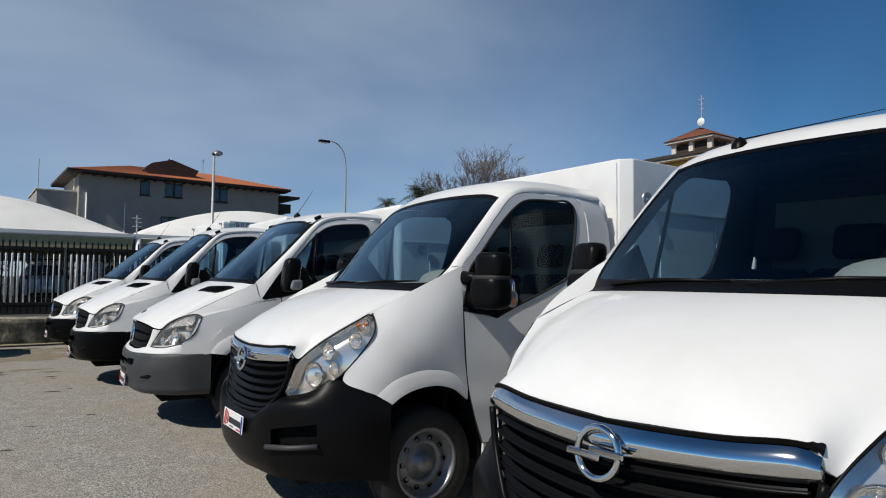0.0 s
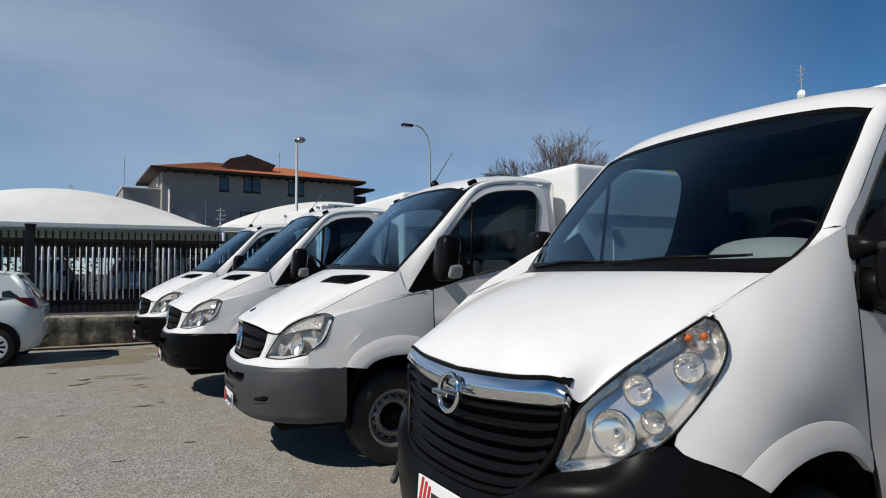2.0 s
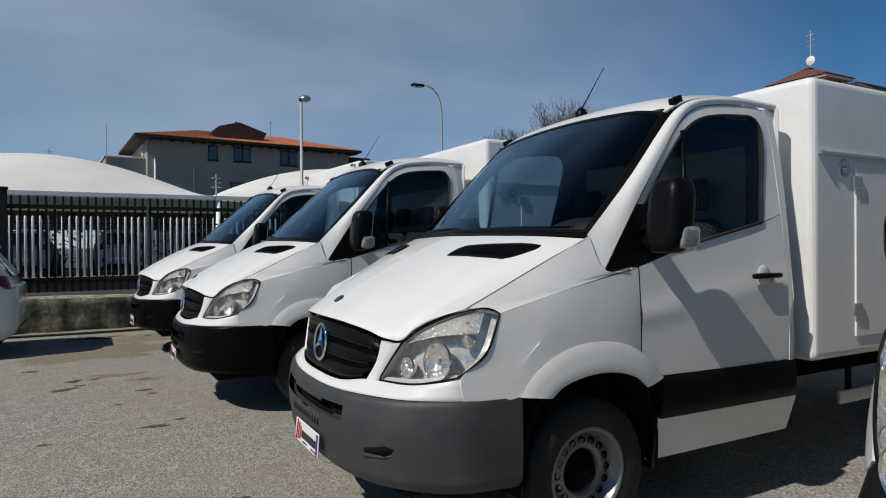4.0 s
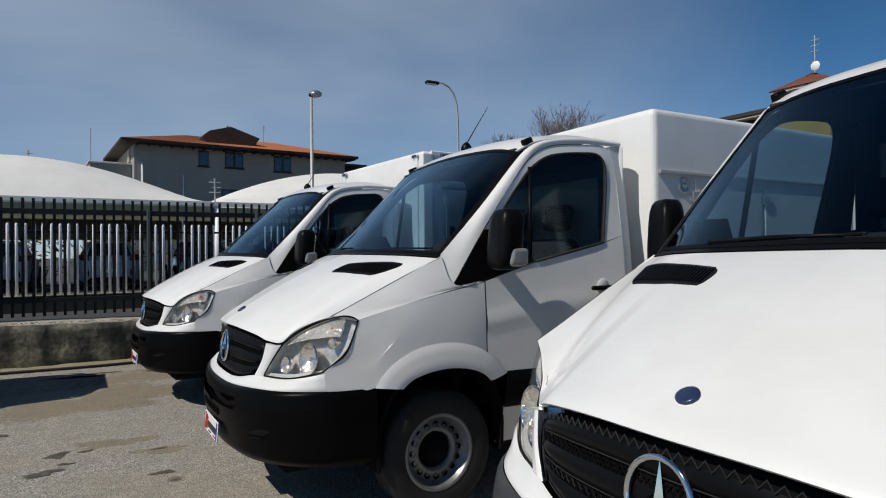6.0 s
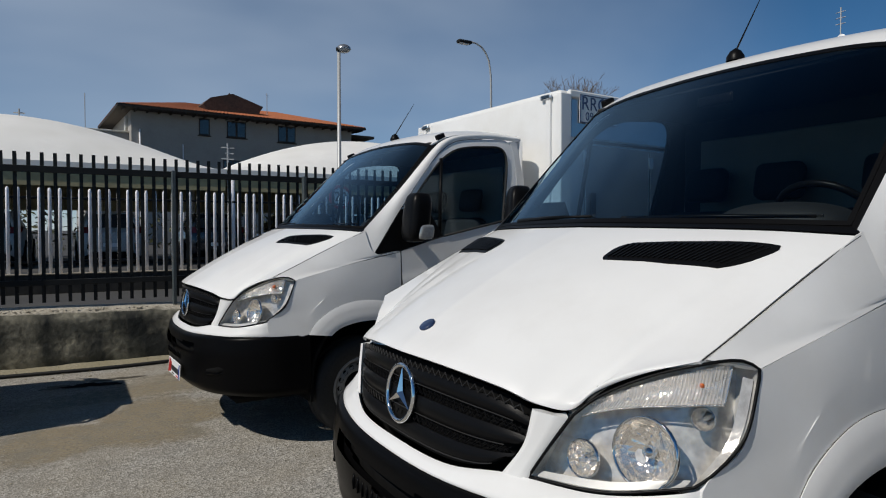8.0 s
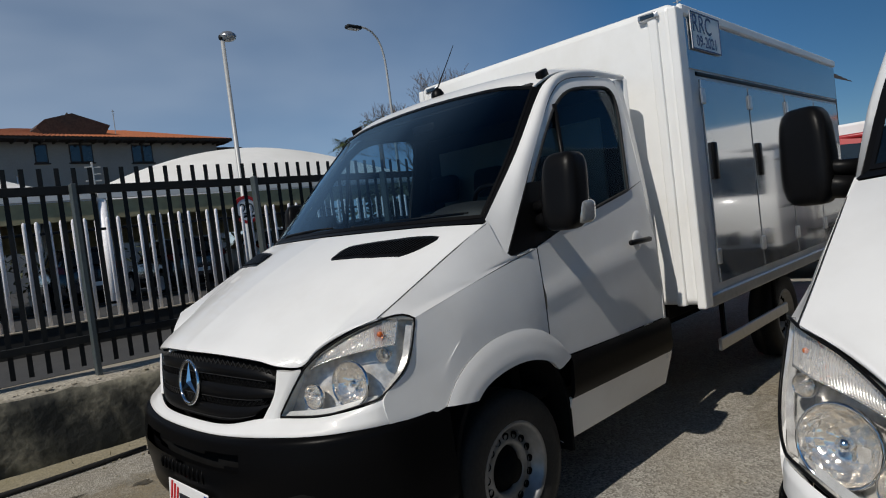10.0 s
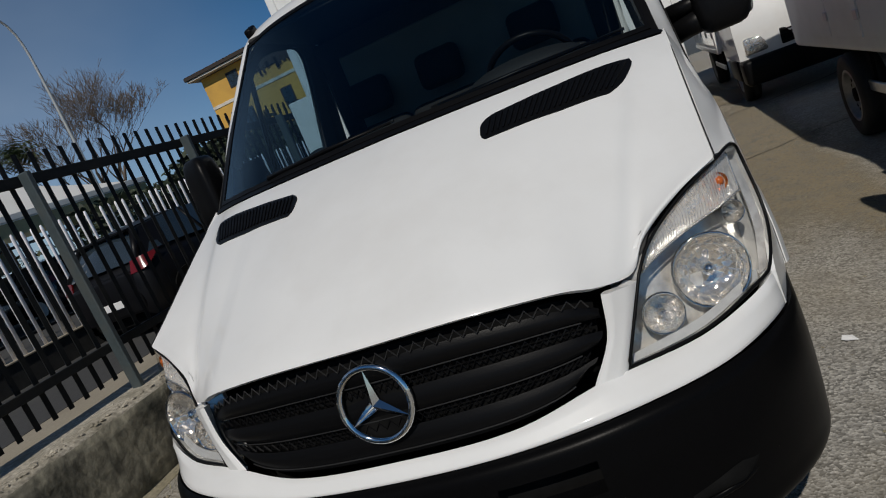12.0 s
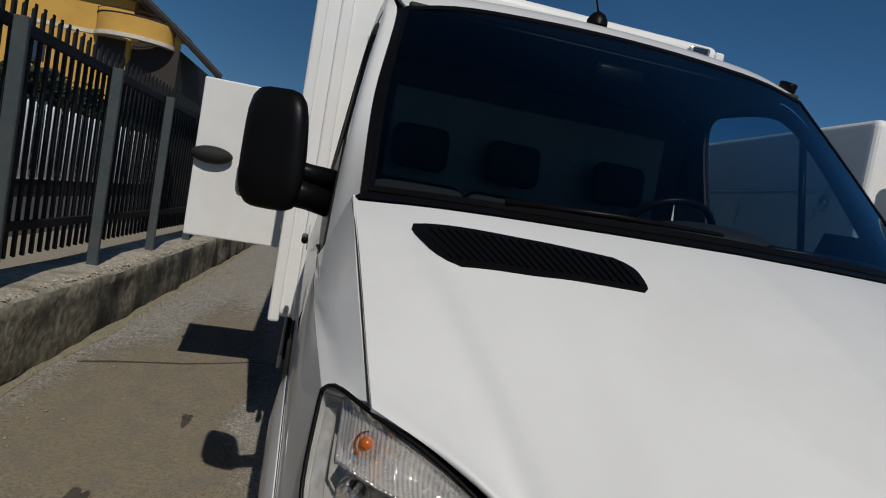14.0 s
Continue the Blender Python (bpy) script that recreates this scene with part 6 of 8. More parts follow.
def wall_top(x):
    return 0.605 - 0.017 * min(max(x, -4), 7) + 0.012 * noise.noise(Vector((x * 1.3, 0, 5)))


def long_wall(x0, x1, n):
    xs = np.linspace(x0, x1, n + 1)
    rows = []
    for x in xs:
        t, b = wall_top(x), noise.noise(Vector((x * 3.1, 2.0, 0)))
        c = 0.03 + 0.02 * noise.noise(Vector((x * 7, 9.0, 0)))
        face = [(x, WALL_Y0 + 0.022 * noise.noise(Vector((x * 2.6, z * 5, 1))) + (0.02 if z < 0.05 else 0), z) for z in np.linspace(-0.02, t - c, 7)]
        rows.append(face + [(x, WALL_Y0 + 0.02 + c * 0.6, t - 0.008 + 0.018 * b), (x, WALL_Y0 + 0.13, t + 0.012 * noise.noise(Vector((x * 5, 3.3, 0)))), (x, WALL_Y0 + 0.22, t + 0.008 * noise.noise(Vector((x * 4, 7.7, 0)))), (x, WALL_Y1, t), (x, WALL_Y1, -0.02)])
    m = len(rows[0])
    v = [p for r in rows for p in r]
    f = [(i * m + j, (i + 1) * m + j, (i + 1) * m + j + 1, i * m + j + 1) for i in range(n) for j in range(m - 1)]
    w = raw("wall_north", v, f, "wall", None, smooth=True)
    w.data.materials.append(M["walltop"])
    for q in w.data.polygons:
        if q.index % (m - 1) >= 6:
            q.material_index = 1
    return tagged(w, "low stained concrete wall with crumbling top", "wall", kind="structure")


long_wall(-22, 46, 620)
street = tagged(part("street", rbox_bm(-500, 600, 16.455, 19.4, -0.01, 0.475, 0, 1), "street"), "raised street of pale concrete beyond the wall", "street", kind="structure")
tagged(part("road", rbox_bm(-500, 600, 17.3, 19.385, 0.47, 0.479, 0, 1), "tarmac"), "dark asphalt of the street beyond its pale edge", "road", kind="structure")
tagged(part("car_park_ground", rbox_bm(-500, 600, 19.402, 700, -0.01, 0.47, 0, 1), "tarmac"), "dark tarmac of the car park and beyond", "ground", kind="structure")

# pale grit and a hose at the wall's foot
v, f, n = [], [], 160
for i in range(n + 1):
    x = -5 + 21 * i / n
    w = (0.26 + 0.16 * noise.noise(Vector((x * 0.9, 4, 0)))) * (1 - 0.68 * min(max((x - 1.6) / 1.2, 0), 1))
    for k in range(5):
        u = k / 4
        v.append((x, WALL_Y0 + 0.03 - w * u, 0.045 * (1 - u) ** 1.5 * (0.75 + 0.6 * noise.noise(Vector((x * 4, u * 3, 8)))) + 0.003))
    if i:
        for k in range(4):
            a = (i - 1) * 5 + k
            f.append((a, a + 1, a + 6, a + 5))
M["grit"] = mat("pale_grit", (0.27, 0.24, 0.17), 0.95, grain=0.3, scale=45, bump=0.6, stain=(0.25, 0.22, 0.14), stain_scale=3)
tagged(raw("grit_strip", v, f, "grit", None, smooth=True), "strip of pale grit along the wall's foot", "grit", kind="stuff")
hose = [(-4 + 0.25 * k, 15.60 + 0.05 * math.sin(k * 0.55) + 0.10 * max(0, (k - 12) / 12), 0.021) for k in range(24)]
tagged(part("hose", tube_bm(hose, 0.018, 8), "rubber", smooth=True), "thin dark hose lying along the wall", "hose")
# tufts at the foot of the wall
rnd = random.Random(5)
v, f = [], []
for _ in range(420):
    x, y = rnd.uniform(-3, 30), WALL_Y0 - abs(rnd.gauss(0, 0.06)) - 0.02
    h, a, w = rnd.uniform(0.02, 0.07), rnd.uniform(0, 6.28), 0.004
    d = Vector((math.cos(a), math.sin(a), 0))
    b = len(v)
    v += [Vector((x, y, 0)) - d * w, Vector((x, y, 0)) + d * w, Vector((x, y, h)) + Vector((d.y, -d.x, 0)) * h * 0.5]
    f.append((b, b + 1, b + 2))
tagged(raw("dry_grass", v, f, "weed", None), "sparse dry grass along the wall", "grass", kind="stuff")

# ---- fences ----
def l_bar(name, parent, h, w, material):
    """An angle-steel picket with a slanted top."""
    t = 0.005
    sec = [(-w / 2, 0), (w / 2, 0), (w / 2, w * 0.9), (w / 2 - t, w * 0.9), (w / 2 - t, t), (-w / 2, t)]
    v = [(x, y, 0) for x, y in sec] + [(x, y, h - 0.035 * (y / w)) for x, y in sec]
    n = len(sec)
    return raw(name, v, [tuple(range(n))[::-1], tuple(range(n, 2 * n))] + [(k, (k + 1) % n, n + (k + 1) % n, n + k) for k in range(n)], material, parent)


fence = thing("fence", "dark grey steel picket fence on the low wall", "fence")
FY = 16.25
first_bar = l_bar("picket", fence, 1.60, 0.036, "fence")
first_bar.location = (-6.3, FY, 0.66)
for k in range(1, 300):
    b = first_bar.copy()
    scene.collection.objects.link(b)
    b.location = (-6.3 + 0.1205 * k, FY, 0.66)
for z0, z1 in ((2.045, 2.115), (0.845, 0.905)):
    part("rail", rbox_bm(-22, 46, FY - 0.038, FY - 0.002, z0, z1, 0.004, 1), "fence", fence)
for x in [-21.64 + 1.55 * k for k in range(43)]:
    if abs(x + 0.1) < 0.3:
        continue
    w = 0.02
    part("fence_post", rbox_bm(x - w, x + w, FY - 0.125, FY - 0.04, wall_top(x) - 0.02, 2.12, 0.006, 1), "post", fence)
gp = thing("gate_post", "stout dark steel post in the fence", "post")
part("post_shaft", rbox_bm(-0.60, -0.44, FY - 0.15, FY - 0.045, wall_top(-0.5) - 0.02, 2.34, 0.006, 1), "fence", gp)
part("post_cap", rbox_bm(-0.615, -0.425, FY - 0.165, FY - 0.035, 2.34, 2.38, 0.01, 2), "fence", gp)

white_fence = thing("tube_fence", "pale galvanised tube fence across the street", "fence")
F2 = 19.5
kerb = tagged(part("plinth", rbox_bm(-30, 60, F2 - 0.10, F2 + 0.12, 0.47, 0.765, 0.01, 1), "plinth"), "low dark concrete plinth under the tube fence", "plinth", kind="structure")
tagged(part("plinth_cap", rbox_bm(-30, 60, F2 - 0.115, F2 + 0.135, 0.765, 0.785, 0.005, 1), "street"), "thin pale cap of the plinth", "plinth", kind="structure")
bm = tube_bm([(0, 0, 0), (0, 0, 1.24), (0, 0, 1.28), (0, 0, 1.295)], [0.0245, 0.0245, 0.02, 0.008], 8)
for q in bm.verts:
    q.co.y *= 0.62
bar = part("tube_bar", bm, "galv", white_fence, smooth=True)
bar.location = (-7.2, F2, 0.775)
for k in range(1, 300):
    b = bar.copy()
    scene.collection.objects.link(b)
    b.location = (-7.2 + 0.132 * k, F2, 0.775)
for z in (0.95, 1.92):
    part("tube_rail", tube_bm([(-8, F2 + 0.035, z), (30, F2 + 0.035, z)], 0.018, 8), "fence", white_fence)

# ---- lamps and sign on the street ----
def pole_lamp(x, y, top):
    ob = thing("pole_lamp", "grey street pole with a round flat lamp head", "lamp post", pose(x, y, 0.475))
    part("pole", tube_bm([(0, 0, 0), (0, 0, 0.8), (0, 0, 0.85), (0, 0, top - 0.475)], [0.075, 0.075, 0.058, 0.042], 12), "pole", ob, smooth=True)
    h = top - 0.475
    part("lamp_hood", lathe_bm([(0.0, 0.185), (0.05, 0.172), (0.10, 0.11), (0.125, 0.0)], 20, "z", (0.13, 0, h - 0.02)), "lamp_hood", ob, smooth=True)
    part("lamp_bowl", lathe_bm([(0.0, 0.18), (-0.05, 0.155), (-0.085, 0.08), (-0.095, 0.0)], 20, "z", (0.13, 0, h - 0.02)), "lamp_glass", ob, smooth=True)
    part("lamp_neck", tube_bm([(-0.06, 0, h - 0.05), (0.08, 0, h - 0.03)], 0.055, 10), "fence", ob, smooth=True)
    return ob


pole_lamp(6.53, 23.57, 6.06)
sg = thing("speed_sign", "round white speed limit sign with red rim", "road sign", pose(6.51, 23.45, 2.27))
part("sign_disc", lathe_bm([(0.012, 0.30), (0, 0.30), (0, 0.0)], 32, "y"), "plate", sg, smooth=False)
part("sign_rim", lathe_bm([(-0.004, 0.235), (-0.004, 0.30), (0.004, 0.305)], 32, "y"), "red", sg)
writing("sign_number", "20", 0.34, "ink", sg, pose(0, -0.008, 0, 90, 0, 0))
part("sign_clamp", rbox_bm(-0.05, 0.05, 0.01, 0.06, -0.05, 0.05, 0.005, 1), "pole", sg)
sl = thing("street_lamp", "tall street lamp with a curved arm", "street lamp", pose(12.92, 26.0, 0.475))
arm = [(0, 0, 0), (0, 0, 3), (0, 0, 5.75), (-0.03, 0, 6.35), (-0.14, 0, 6.78), (-0.36, 0, 7.06), (-0.62, 0, 7.17), (-0.88, 0, 7.19)]
part("lamp_pole", tube_bm(cr(arm, 30), list(np.linspace(0.06, 0.028, 31)), 10), "pole", sl, smooth=True)
hd = part("lamp_head", rbox_bm(-1.33, -0.80, -0.11, 0.11, 7.09, 7.20, 0.045, 2), "fence", sl, smooth=True)
part("lamp_lens", rbox_bm(-1.28, -0.9, -0.085, 0.085, 7.07, 7.10, 0.012, 1), "lamp_glass", hd)

# ---- canopies over the far car park ----
def canopy(x0, x1):
    ob = thing("canopy", "white stretched-membrane car park canopy", "canopy", None, "car park canopies")
    n, m, y0, y1 = 30, 16, 26.6, 33.4
    G = np.zeros((m + 1, n + 1, 3))
    for j in range(m + 1):
        for i in range(n + 1):
            u, w = i / n, j / m
            h = math.sin(math.pi * u) ** 0.85 * math.sin(math.pi * min(w * 1.02, 1)) ** 0.7 if 0 < u < 1 and 0 < w < 1 else 0
            G[j, i] = (x0 + (x1 - x0) * u, y0 + (y1 - y0) * w, 3.12 + 1.52 * h)
    shell("membrane", G, "canvas", ob, (0, 0, 1), 0.01)
    part("valance", rbox_bm(x0 + 0.02, x1 - 0.02, y0 - 0.03, y0, 2.99, 3.13, 0.004, 1), "canvas", ob)
    # ochre strips stand in for the shaded underside below the canopy edge
    part("front_cloth", rbox_bm(x0 + 0.05, x1 - 0.05, y0 + 0.02, y0 + 0.04, 2.52, 2.97, 0.004, 1), "ochre", ob)
    part("rear_cloth", rbox_bm(x0 + 0.02, x1 - 0.02, y1, y1 + 0.03, 2.1, 3.13, 0.004, 1), "ochre", ob)
    part("edge_beam", tube_bm([(x0, y0 + 0.06, 2.98), (x1, y0 + 0.06, 2.98)], 0.05, 8), "galv", ob, smooth=True)
    for x, y in ((x0 + 0.12, y0 + 0.08), (x0 + 0.12, y1 - 0.1)):
        part("canopy_column", tube_bm([(x, y, 0.475), (x, y, 3.0)], 0.10, 12), "galv", ob, smooth=True)
    return ob


for a, b in ((-17.2, -6.4), (-6.4, 4.4), (4.4, 15.2)):
    canopy(a, b)
hedge_rnd = random.Random(9)
v, f = [], []
for _ in range(5200):
    x, y, z = hedge_rnd.uniform(-20, 42), hedge_rnd.uniform(34.0, 35.2), 0.475 + 2.1 * hedge_rnd.random() ** 0.8
    a, b2, s = hedge_rnd.uniform(0, 6.28), hedge_rnd.uniform(-1, 1), hedge_rnd.uniform(0.10, 0.22)
    d, e = Vector((math.cos(a), math.sin(a), b2)).normalized(), Vector((-math.sin(a), math.cos(a), hedge_rnd.uniform(-1, 1))).normalized()
    k = len(v)
    c = Vector((x, y, z))
    v += [c - d * s, c + e * s * 0.4, c + d * s, c - e * s * 0.4]
    f.append((k, k + 1, k + 2, k + 3))
tagged(raw("hedge", v, f, "shrub", None), "dark hedge behind the car park", "hedge", kind="stuff")


# ---- cars ----
def car(name, label, m, paint, detail=False, category="car", group=""):
    """A small hatchback, its rear at x = 0 and its nose towards -x."""
    ob = thing(name, label, category, m, group)
    st = [(0.0, 0.60, 0.34, 0.62, 0.66), (-0.05, 0.72, 0.28, 0.86, 0.93), (-0.18, 0.80, 0.22, 0.93, 1.04), (-0.40, 0.835, 0.20, 0.96, 1.08), (-1.0, 0.855, 0.19, 0.96, 1.06), (-1.9, 0.86, 0.19, 0.93, 1.02), (-2.7, 0.855, 0.19, 0.89, 0.97), (-3.3, 0.83, 0.20, 0.80, 0.89), (-3.7, 0.74, 0.24, 0.66, 0.76), (-3.92, 0.52, 0.32, 0.52, 0.58)]
    half = []
    for x, w, z0, z1, z2 in st:
        half.append([(x, w * 0.86, z0), (x, w * 0.98, z0 + 0.10), (x, w, (z0 + z1) / 2), (x, w * 0.985, z1 - 0.05), (x, w * 0.94, z1), (x, w * 0.80, z2), (x, 0, z2 + 0.02)])
    H = np.array(half)
    rows = np.concatenate([H * (1, -1, 1), H[:, ::-1][:, 1:]], 1)
    fine = np.array([cr(rows[:, j], 36) for j in range(rows.shape[1])]).transpose(1, 0, 2)
    body = shell("body", fine, paint, ob, (0, 0, 1), 0.0, close=False)
    part("nose_panel", rbox_bm(-3.93, -3.85, -0.45, 0.45, 0.30, 0.56, 0.03, 2), paint, ob, smooth=True)
    part("tailgate", rbox_bm(-0.09, 0.012, -0.56, 0.56, 0.36, 0.92, 0.05, 3), paint, ob, smooth=True)
    part("number_plate", rbox_bm(0.012, 0.02, -0.22, 0.22, 0.50, 0.60, 0.004, 1), "plate", ob, "plain white plate")
    # glasshouse
    bel = [(-0.12, 0.64, 1.02), (-0.5, 0.74, 1.06), (-1.6, 0.78, 1.02), (-2.75, 0.72, 0.97)]
    top = [(-0.42, 0.50, 1.40), (-0.8, 0.55, 1.44), (-1.5, 0.56, 1.45), (-1.95, 0.52, 1.41)]
    for s in (-1, 1):
        k = np.array((1, s, 1))
        G = ruled(np.array(bel) * k, np.array(top) * k, 20, 4)
        shell("side_glass", G, "winglass", ob, (0, s, 0.3), 0.01)
        part("roof_pillar", tube_bm([np.array(bel[0]) * k, np.array(top[0]) * k * (1, 1.02, 1)], 0.05, 8), paint, ob, smooth=True)
        part("roof_pillar", tube_bm([np.array((-1.35, 0.775, 1.03)) * k, np.array((-1.3, 0.56, 1.44)) * k], 0.03, 6), paint, ob, smooth=True)
        Q = coons([(-0.14, 0.66, 1.0), (-0.62, 0.755, 1.06)], [(-0.42, 0.515, 1.395), (-0.80, 0.56, 1.43)], [(-0.14, 0.66, 1.0), (-0.42, 0.515, 1.395)], [(-0.62, 0.755, 1.06), (-0.80, 0.56, 1.43)], 6, 6)
        shell("quarter_panel", Q * k, paint, ob, (0, s, 0.3), 0.01, lift=0.012)
        tl = coons([(-0.035, 0.55, 0.86), (-0.10, 0.765, 0.88), (-0.26, 0.815, 0.97)], [(-0.10, 0.56, 1.02), (-0.16, 0.73, 1.04), (-0.38, 0.80, 1.05)], [(-0.035, 0.55, 0.86), (-0.10, 0.56, 1.02)], [(-0.26, 0.815, 0.97), (-0.38, 0.80, 1.05)], 8, 4)
        shell("tail_lamp", tl * k, "tail", ob, (1, s, 0), 0.02, lift=0.025, label="dark red tail lamp")
        shell("headlamp", coons([(-3.86, 0.42, 0.56), (-3.62, 0.72, 0.62)], [(-3.70, 0.44, 0.70), (-3.42, 0.76, 0.76)], [(-3.86, 0.42, 0.56), (-3.70, 0.44, 0.70)], [(-3.62, 0.72, 0.62), (-3.42, 0.76, 0.76)], 6, 4) * k, "reflector", ob, (-1, s, 0.4), 0.02, lift=0.02)
        for x in (-0.62, -3.10):
            part("wheel_arch", lathe_bm([(s * 0.845, 0.36), (s * 0.868, 0.355), (s * 0.868, 0.0)], 24, "y", (x, 0, 0.34)), "void", ob)
            hub = part("wheel", lathe_bm([(s * 0.72, 0.2), (s * 0.72, 0.29), (s * 0.74, 0.305), (s * 0.85, 0.305), (s * 0.875, 0.28), (s * 0.878, 0.20)], 28, "y", (x, 0, 0.305)), "rubber", ob, smooth=True)
            part("wheel_cover", lathe_bm([(s * 0.878, 0.20), (s * 0.886, 0.19), (s * 0.88, 0.17), (s * 0.888, 0.06), (s * 0.889, 0)], 28, "y", (x, 0, 0.305)), "rubber" if paint == "blackpaint" else "galv", hub, smooth=True)
            if detail:
                for q in range(12):
                    a = 2 * math.pi * q / 12
                    c = Vector((x + 0.135 * math.cos(a), s * 0.886, 0.305 + 0.135 * math.sin(a)))
                    part("cover_slot", bmesh_transformed(rbox_bm(-0.035, 0.035, -0.004, 0.004, -0.016, 0.016, 0.003, 1), Matrix.Translation(c) @ Euler((0, -a, 0)).to_matrix().to_4x4()), "void", hub)
    R = ruled(np.array([(-0.36, -0.50, 1.405), (-0.36, 0, 1.44), (-0.36, 0.50, 1.405)]), np.array([(-1.95, -0.52, 1.41), (-1.95, 0, 1.45), (-1.95, 0.52, 1.41)]), 12, 10)
    R[:, :, 2] += 0.045 * np.sin(np.linspace(0, np.pi, 11))[:, None]
    shell("roof", R, paint, ob, (0, 0, 1), 0.03, lift=0.012)
    shell("rear_glass", ruled([(-0.09, -0.60, 1.02), (-0.05, 0, 1.03), (-0.09, 0.60, 1.02)], [(-0.40, -0.48, 1.39), (-0.36, 0, 1.42), (-0.40, 0.48, 1.39)], 12, 4), "winglass", ob, (1, 0, 0.5), 0.01)
    shell("front_glass", ruled([(-2.78, -0.70, 0.97), (-2.95, 0, 0.98), (-2.78, 0.70, 0.97)], [(-1.95, -0.50, 1.41), (-1.98, 0, 1.45), (-1.95, 0.50, 1.41)], 12, 4), "winglass", ob, (-1, 0, 1), 0.01)
    part("spoiler", rbox_bm(-0.50, -0.28, -0.49, 0.49, 1.40, 1.435, 0.014, 2), paint, ob, smooth=True)
    part("underbody", rbox_bm(-3.7, -0.15, -0.7, 0.7, 0.16, 0.5, 0.05, 1), "void", ob)
    return ob


car("hatchback", "pale silver-white hatchback parked along the wall", pose(-0.10, 14.36, 0), "carsilver", True)
car("hatchback", "small black hatchback parked on the street beyond the fence", pose(5.0, 18.22, 0.475, 0, 0, 180) @ Matrix.Scale(0.80, 4), "blackpaint", True)
rnd = random.Random(21)
tones = (("cargo", "dark blue-black"), ("boxwhite", "white"), ("cargo", "black"), ("pole", "silver-grey"))
base_cars = [car("parked_car", t[1] + " hatchback parked under the canopy", pose(-40 - 5 * i, 40, 0.475), t[0], group="cars under the canopies") for i, t in enumerate(tones)]
for i in range(15):
    cx = -9.5 + 2.75 * i
    k = rnd.choice((0, 2, 0, 2, 1, 3, 0)) if not 1 < cx < 12 else rnd.choice((1, 3, 1, 0))
    src = base_cars[i] if i < 4 else base_cars[k]
    mm = pose(cx + rnd.uniform(-0.1, 0.1), 27.6 + rnd.uniform(-0.2, 0.3), 0.475, 0, 0, -90 + rnd.uniform(-2, 2))
    if i < 4:
        src.matrix_world = mm
    else:
        copy_thing(src, mm)


# ---- grey house with a tiled roof ----
def tiled_slope(name, a, b, c, d, parent, pitch=0.25, lift=0.045, material="roof"):
    """A roof plane from eave a-b to ridge d-c, in rows of half-round tiles."""
    a, b, c, d = (np.array(q, float) for q in (a, b, c, d))
    n = max(4, int(np.linalg.norm(b - a) / pitch) * 4)
    m = 3
    nrm = np.cross(b - a, d - a)
    nrm = nrm / np.linalg.norm(nrm)
    if nrm[2] < 0:
        nrm = -nrm
    v, f = [], []
    for j in range(m + 1):
        w = j / m
        for i in range(n + 1):
            u = i / n
            p = (1 - w) * ((1 - u) * a + u * b) + w * ((1 - u) * d + u * c)
            v.append(p + nrm * lift * abs(math.sin(math.pi * i / 4)))
    for j in range(m):
        for i in range(n):
            k = j * (n + 1) + i
            f.append((k, k + 1, k + n + 2, k + n + 1))
    return raw(name, v, f, material, parent)


def window(parent, x0, x1, z0, z1, y=0.0, leaves=2, frame_mat="eave"):
    """A window in a wall that faces -y: frame, panes, sill."""
    w = part("window", rbox_bm(x0, x1, y - 0.02, y + 0.10, z0, z1, 0.01, 1), frame_mat, parent)
    step = (x1 - x0) / leaves
    for i in range(leaves):
        part("pane", rbox_bm(x0 + i * step + 0.07, x0 + (i + 1) * step - 0.07, y - 0.03, y - 0.01, z0 + 0.08, z1 - 0.08, 0, 1), "winglass", w)
    part("sill", rbox_bm(x0 - 0.08, x1 + 0.08, y - 0.12, y + 0.02, z0 - 0.07, z0, 0.01, 1), frame_mat, w)
    return w


hm = pose(3.08, 53.09, 0.475, 0, 0, 3.5)
house = thing("house", "grey rendered house with low terracotta hip roof", "house", hm)
part("wall", rbox_bm(1.0, 16.4, 0, 9.0, 0, 8.62, 0.02, 1), "render_grey", house)
part("wing_wall", rbox_bm(-1.55, 1.01, 0.9, 7.5, 0, 7.22, 0.02, 1), "render_grey", house)
part("wing_coping", rbox_bm(-1.63, 1.01, 0.8, 7.6, 7.22, 7.34, 0.02, 1), "render_pale", house)
E0, RG = 8.73, 10.2
part("eave_board", rbox_bm(0.1, 17.1, -1.1, 9.9, E0 - 0.16, E0, 0.02, 1), "eave", house)
for k in range(24):
    part("rafter_end", rbox_bm(0.45 + 0.71 * k, 0.55 + 0.71 * k, -1.05, 0.0, E0 - 0.27, E0 - 0.155, 0.01, 1), "eave", house)
tiled_slope("roof_slope", (0.1, -1.1, E0), (17.1, -1.1, E0), (12.0, 4.4, RG), (5.2, 4.4, RG), house)
tiled_slope("roof_slope", (17.1, 9.9, E0), (0.1, 9.9, E0), (5.2, 4.4, RG), (12.0, 4.4, RG), house)
tiled_slope("roof_slope", (0.1, 9.9, E0), (0.1, -1.1, E0), (5.2, 4.4, RG), (5.2, 4.4, RG), house)
tiled_slope("roof_slope", (17.1, -1.1, E0), (17.1, 9.9, E0), (12.0, 4.4, RG), (12.0, 4.4, RG), house)
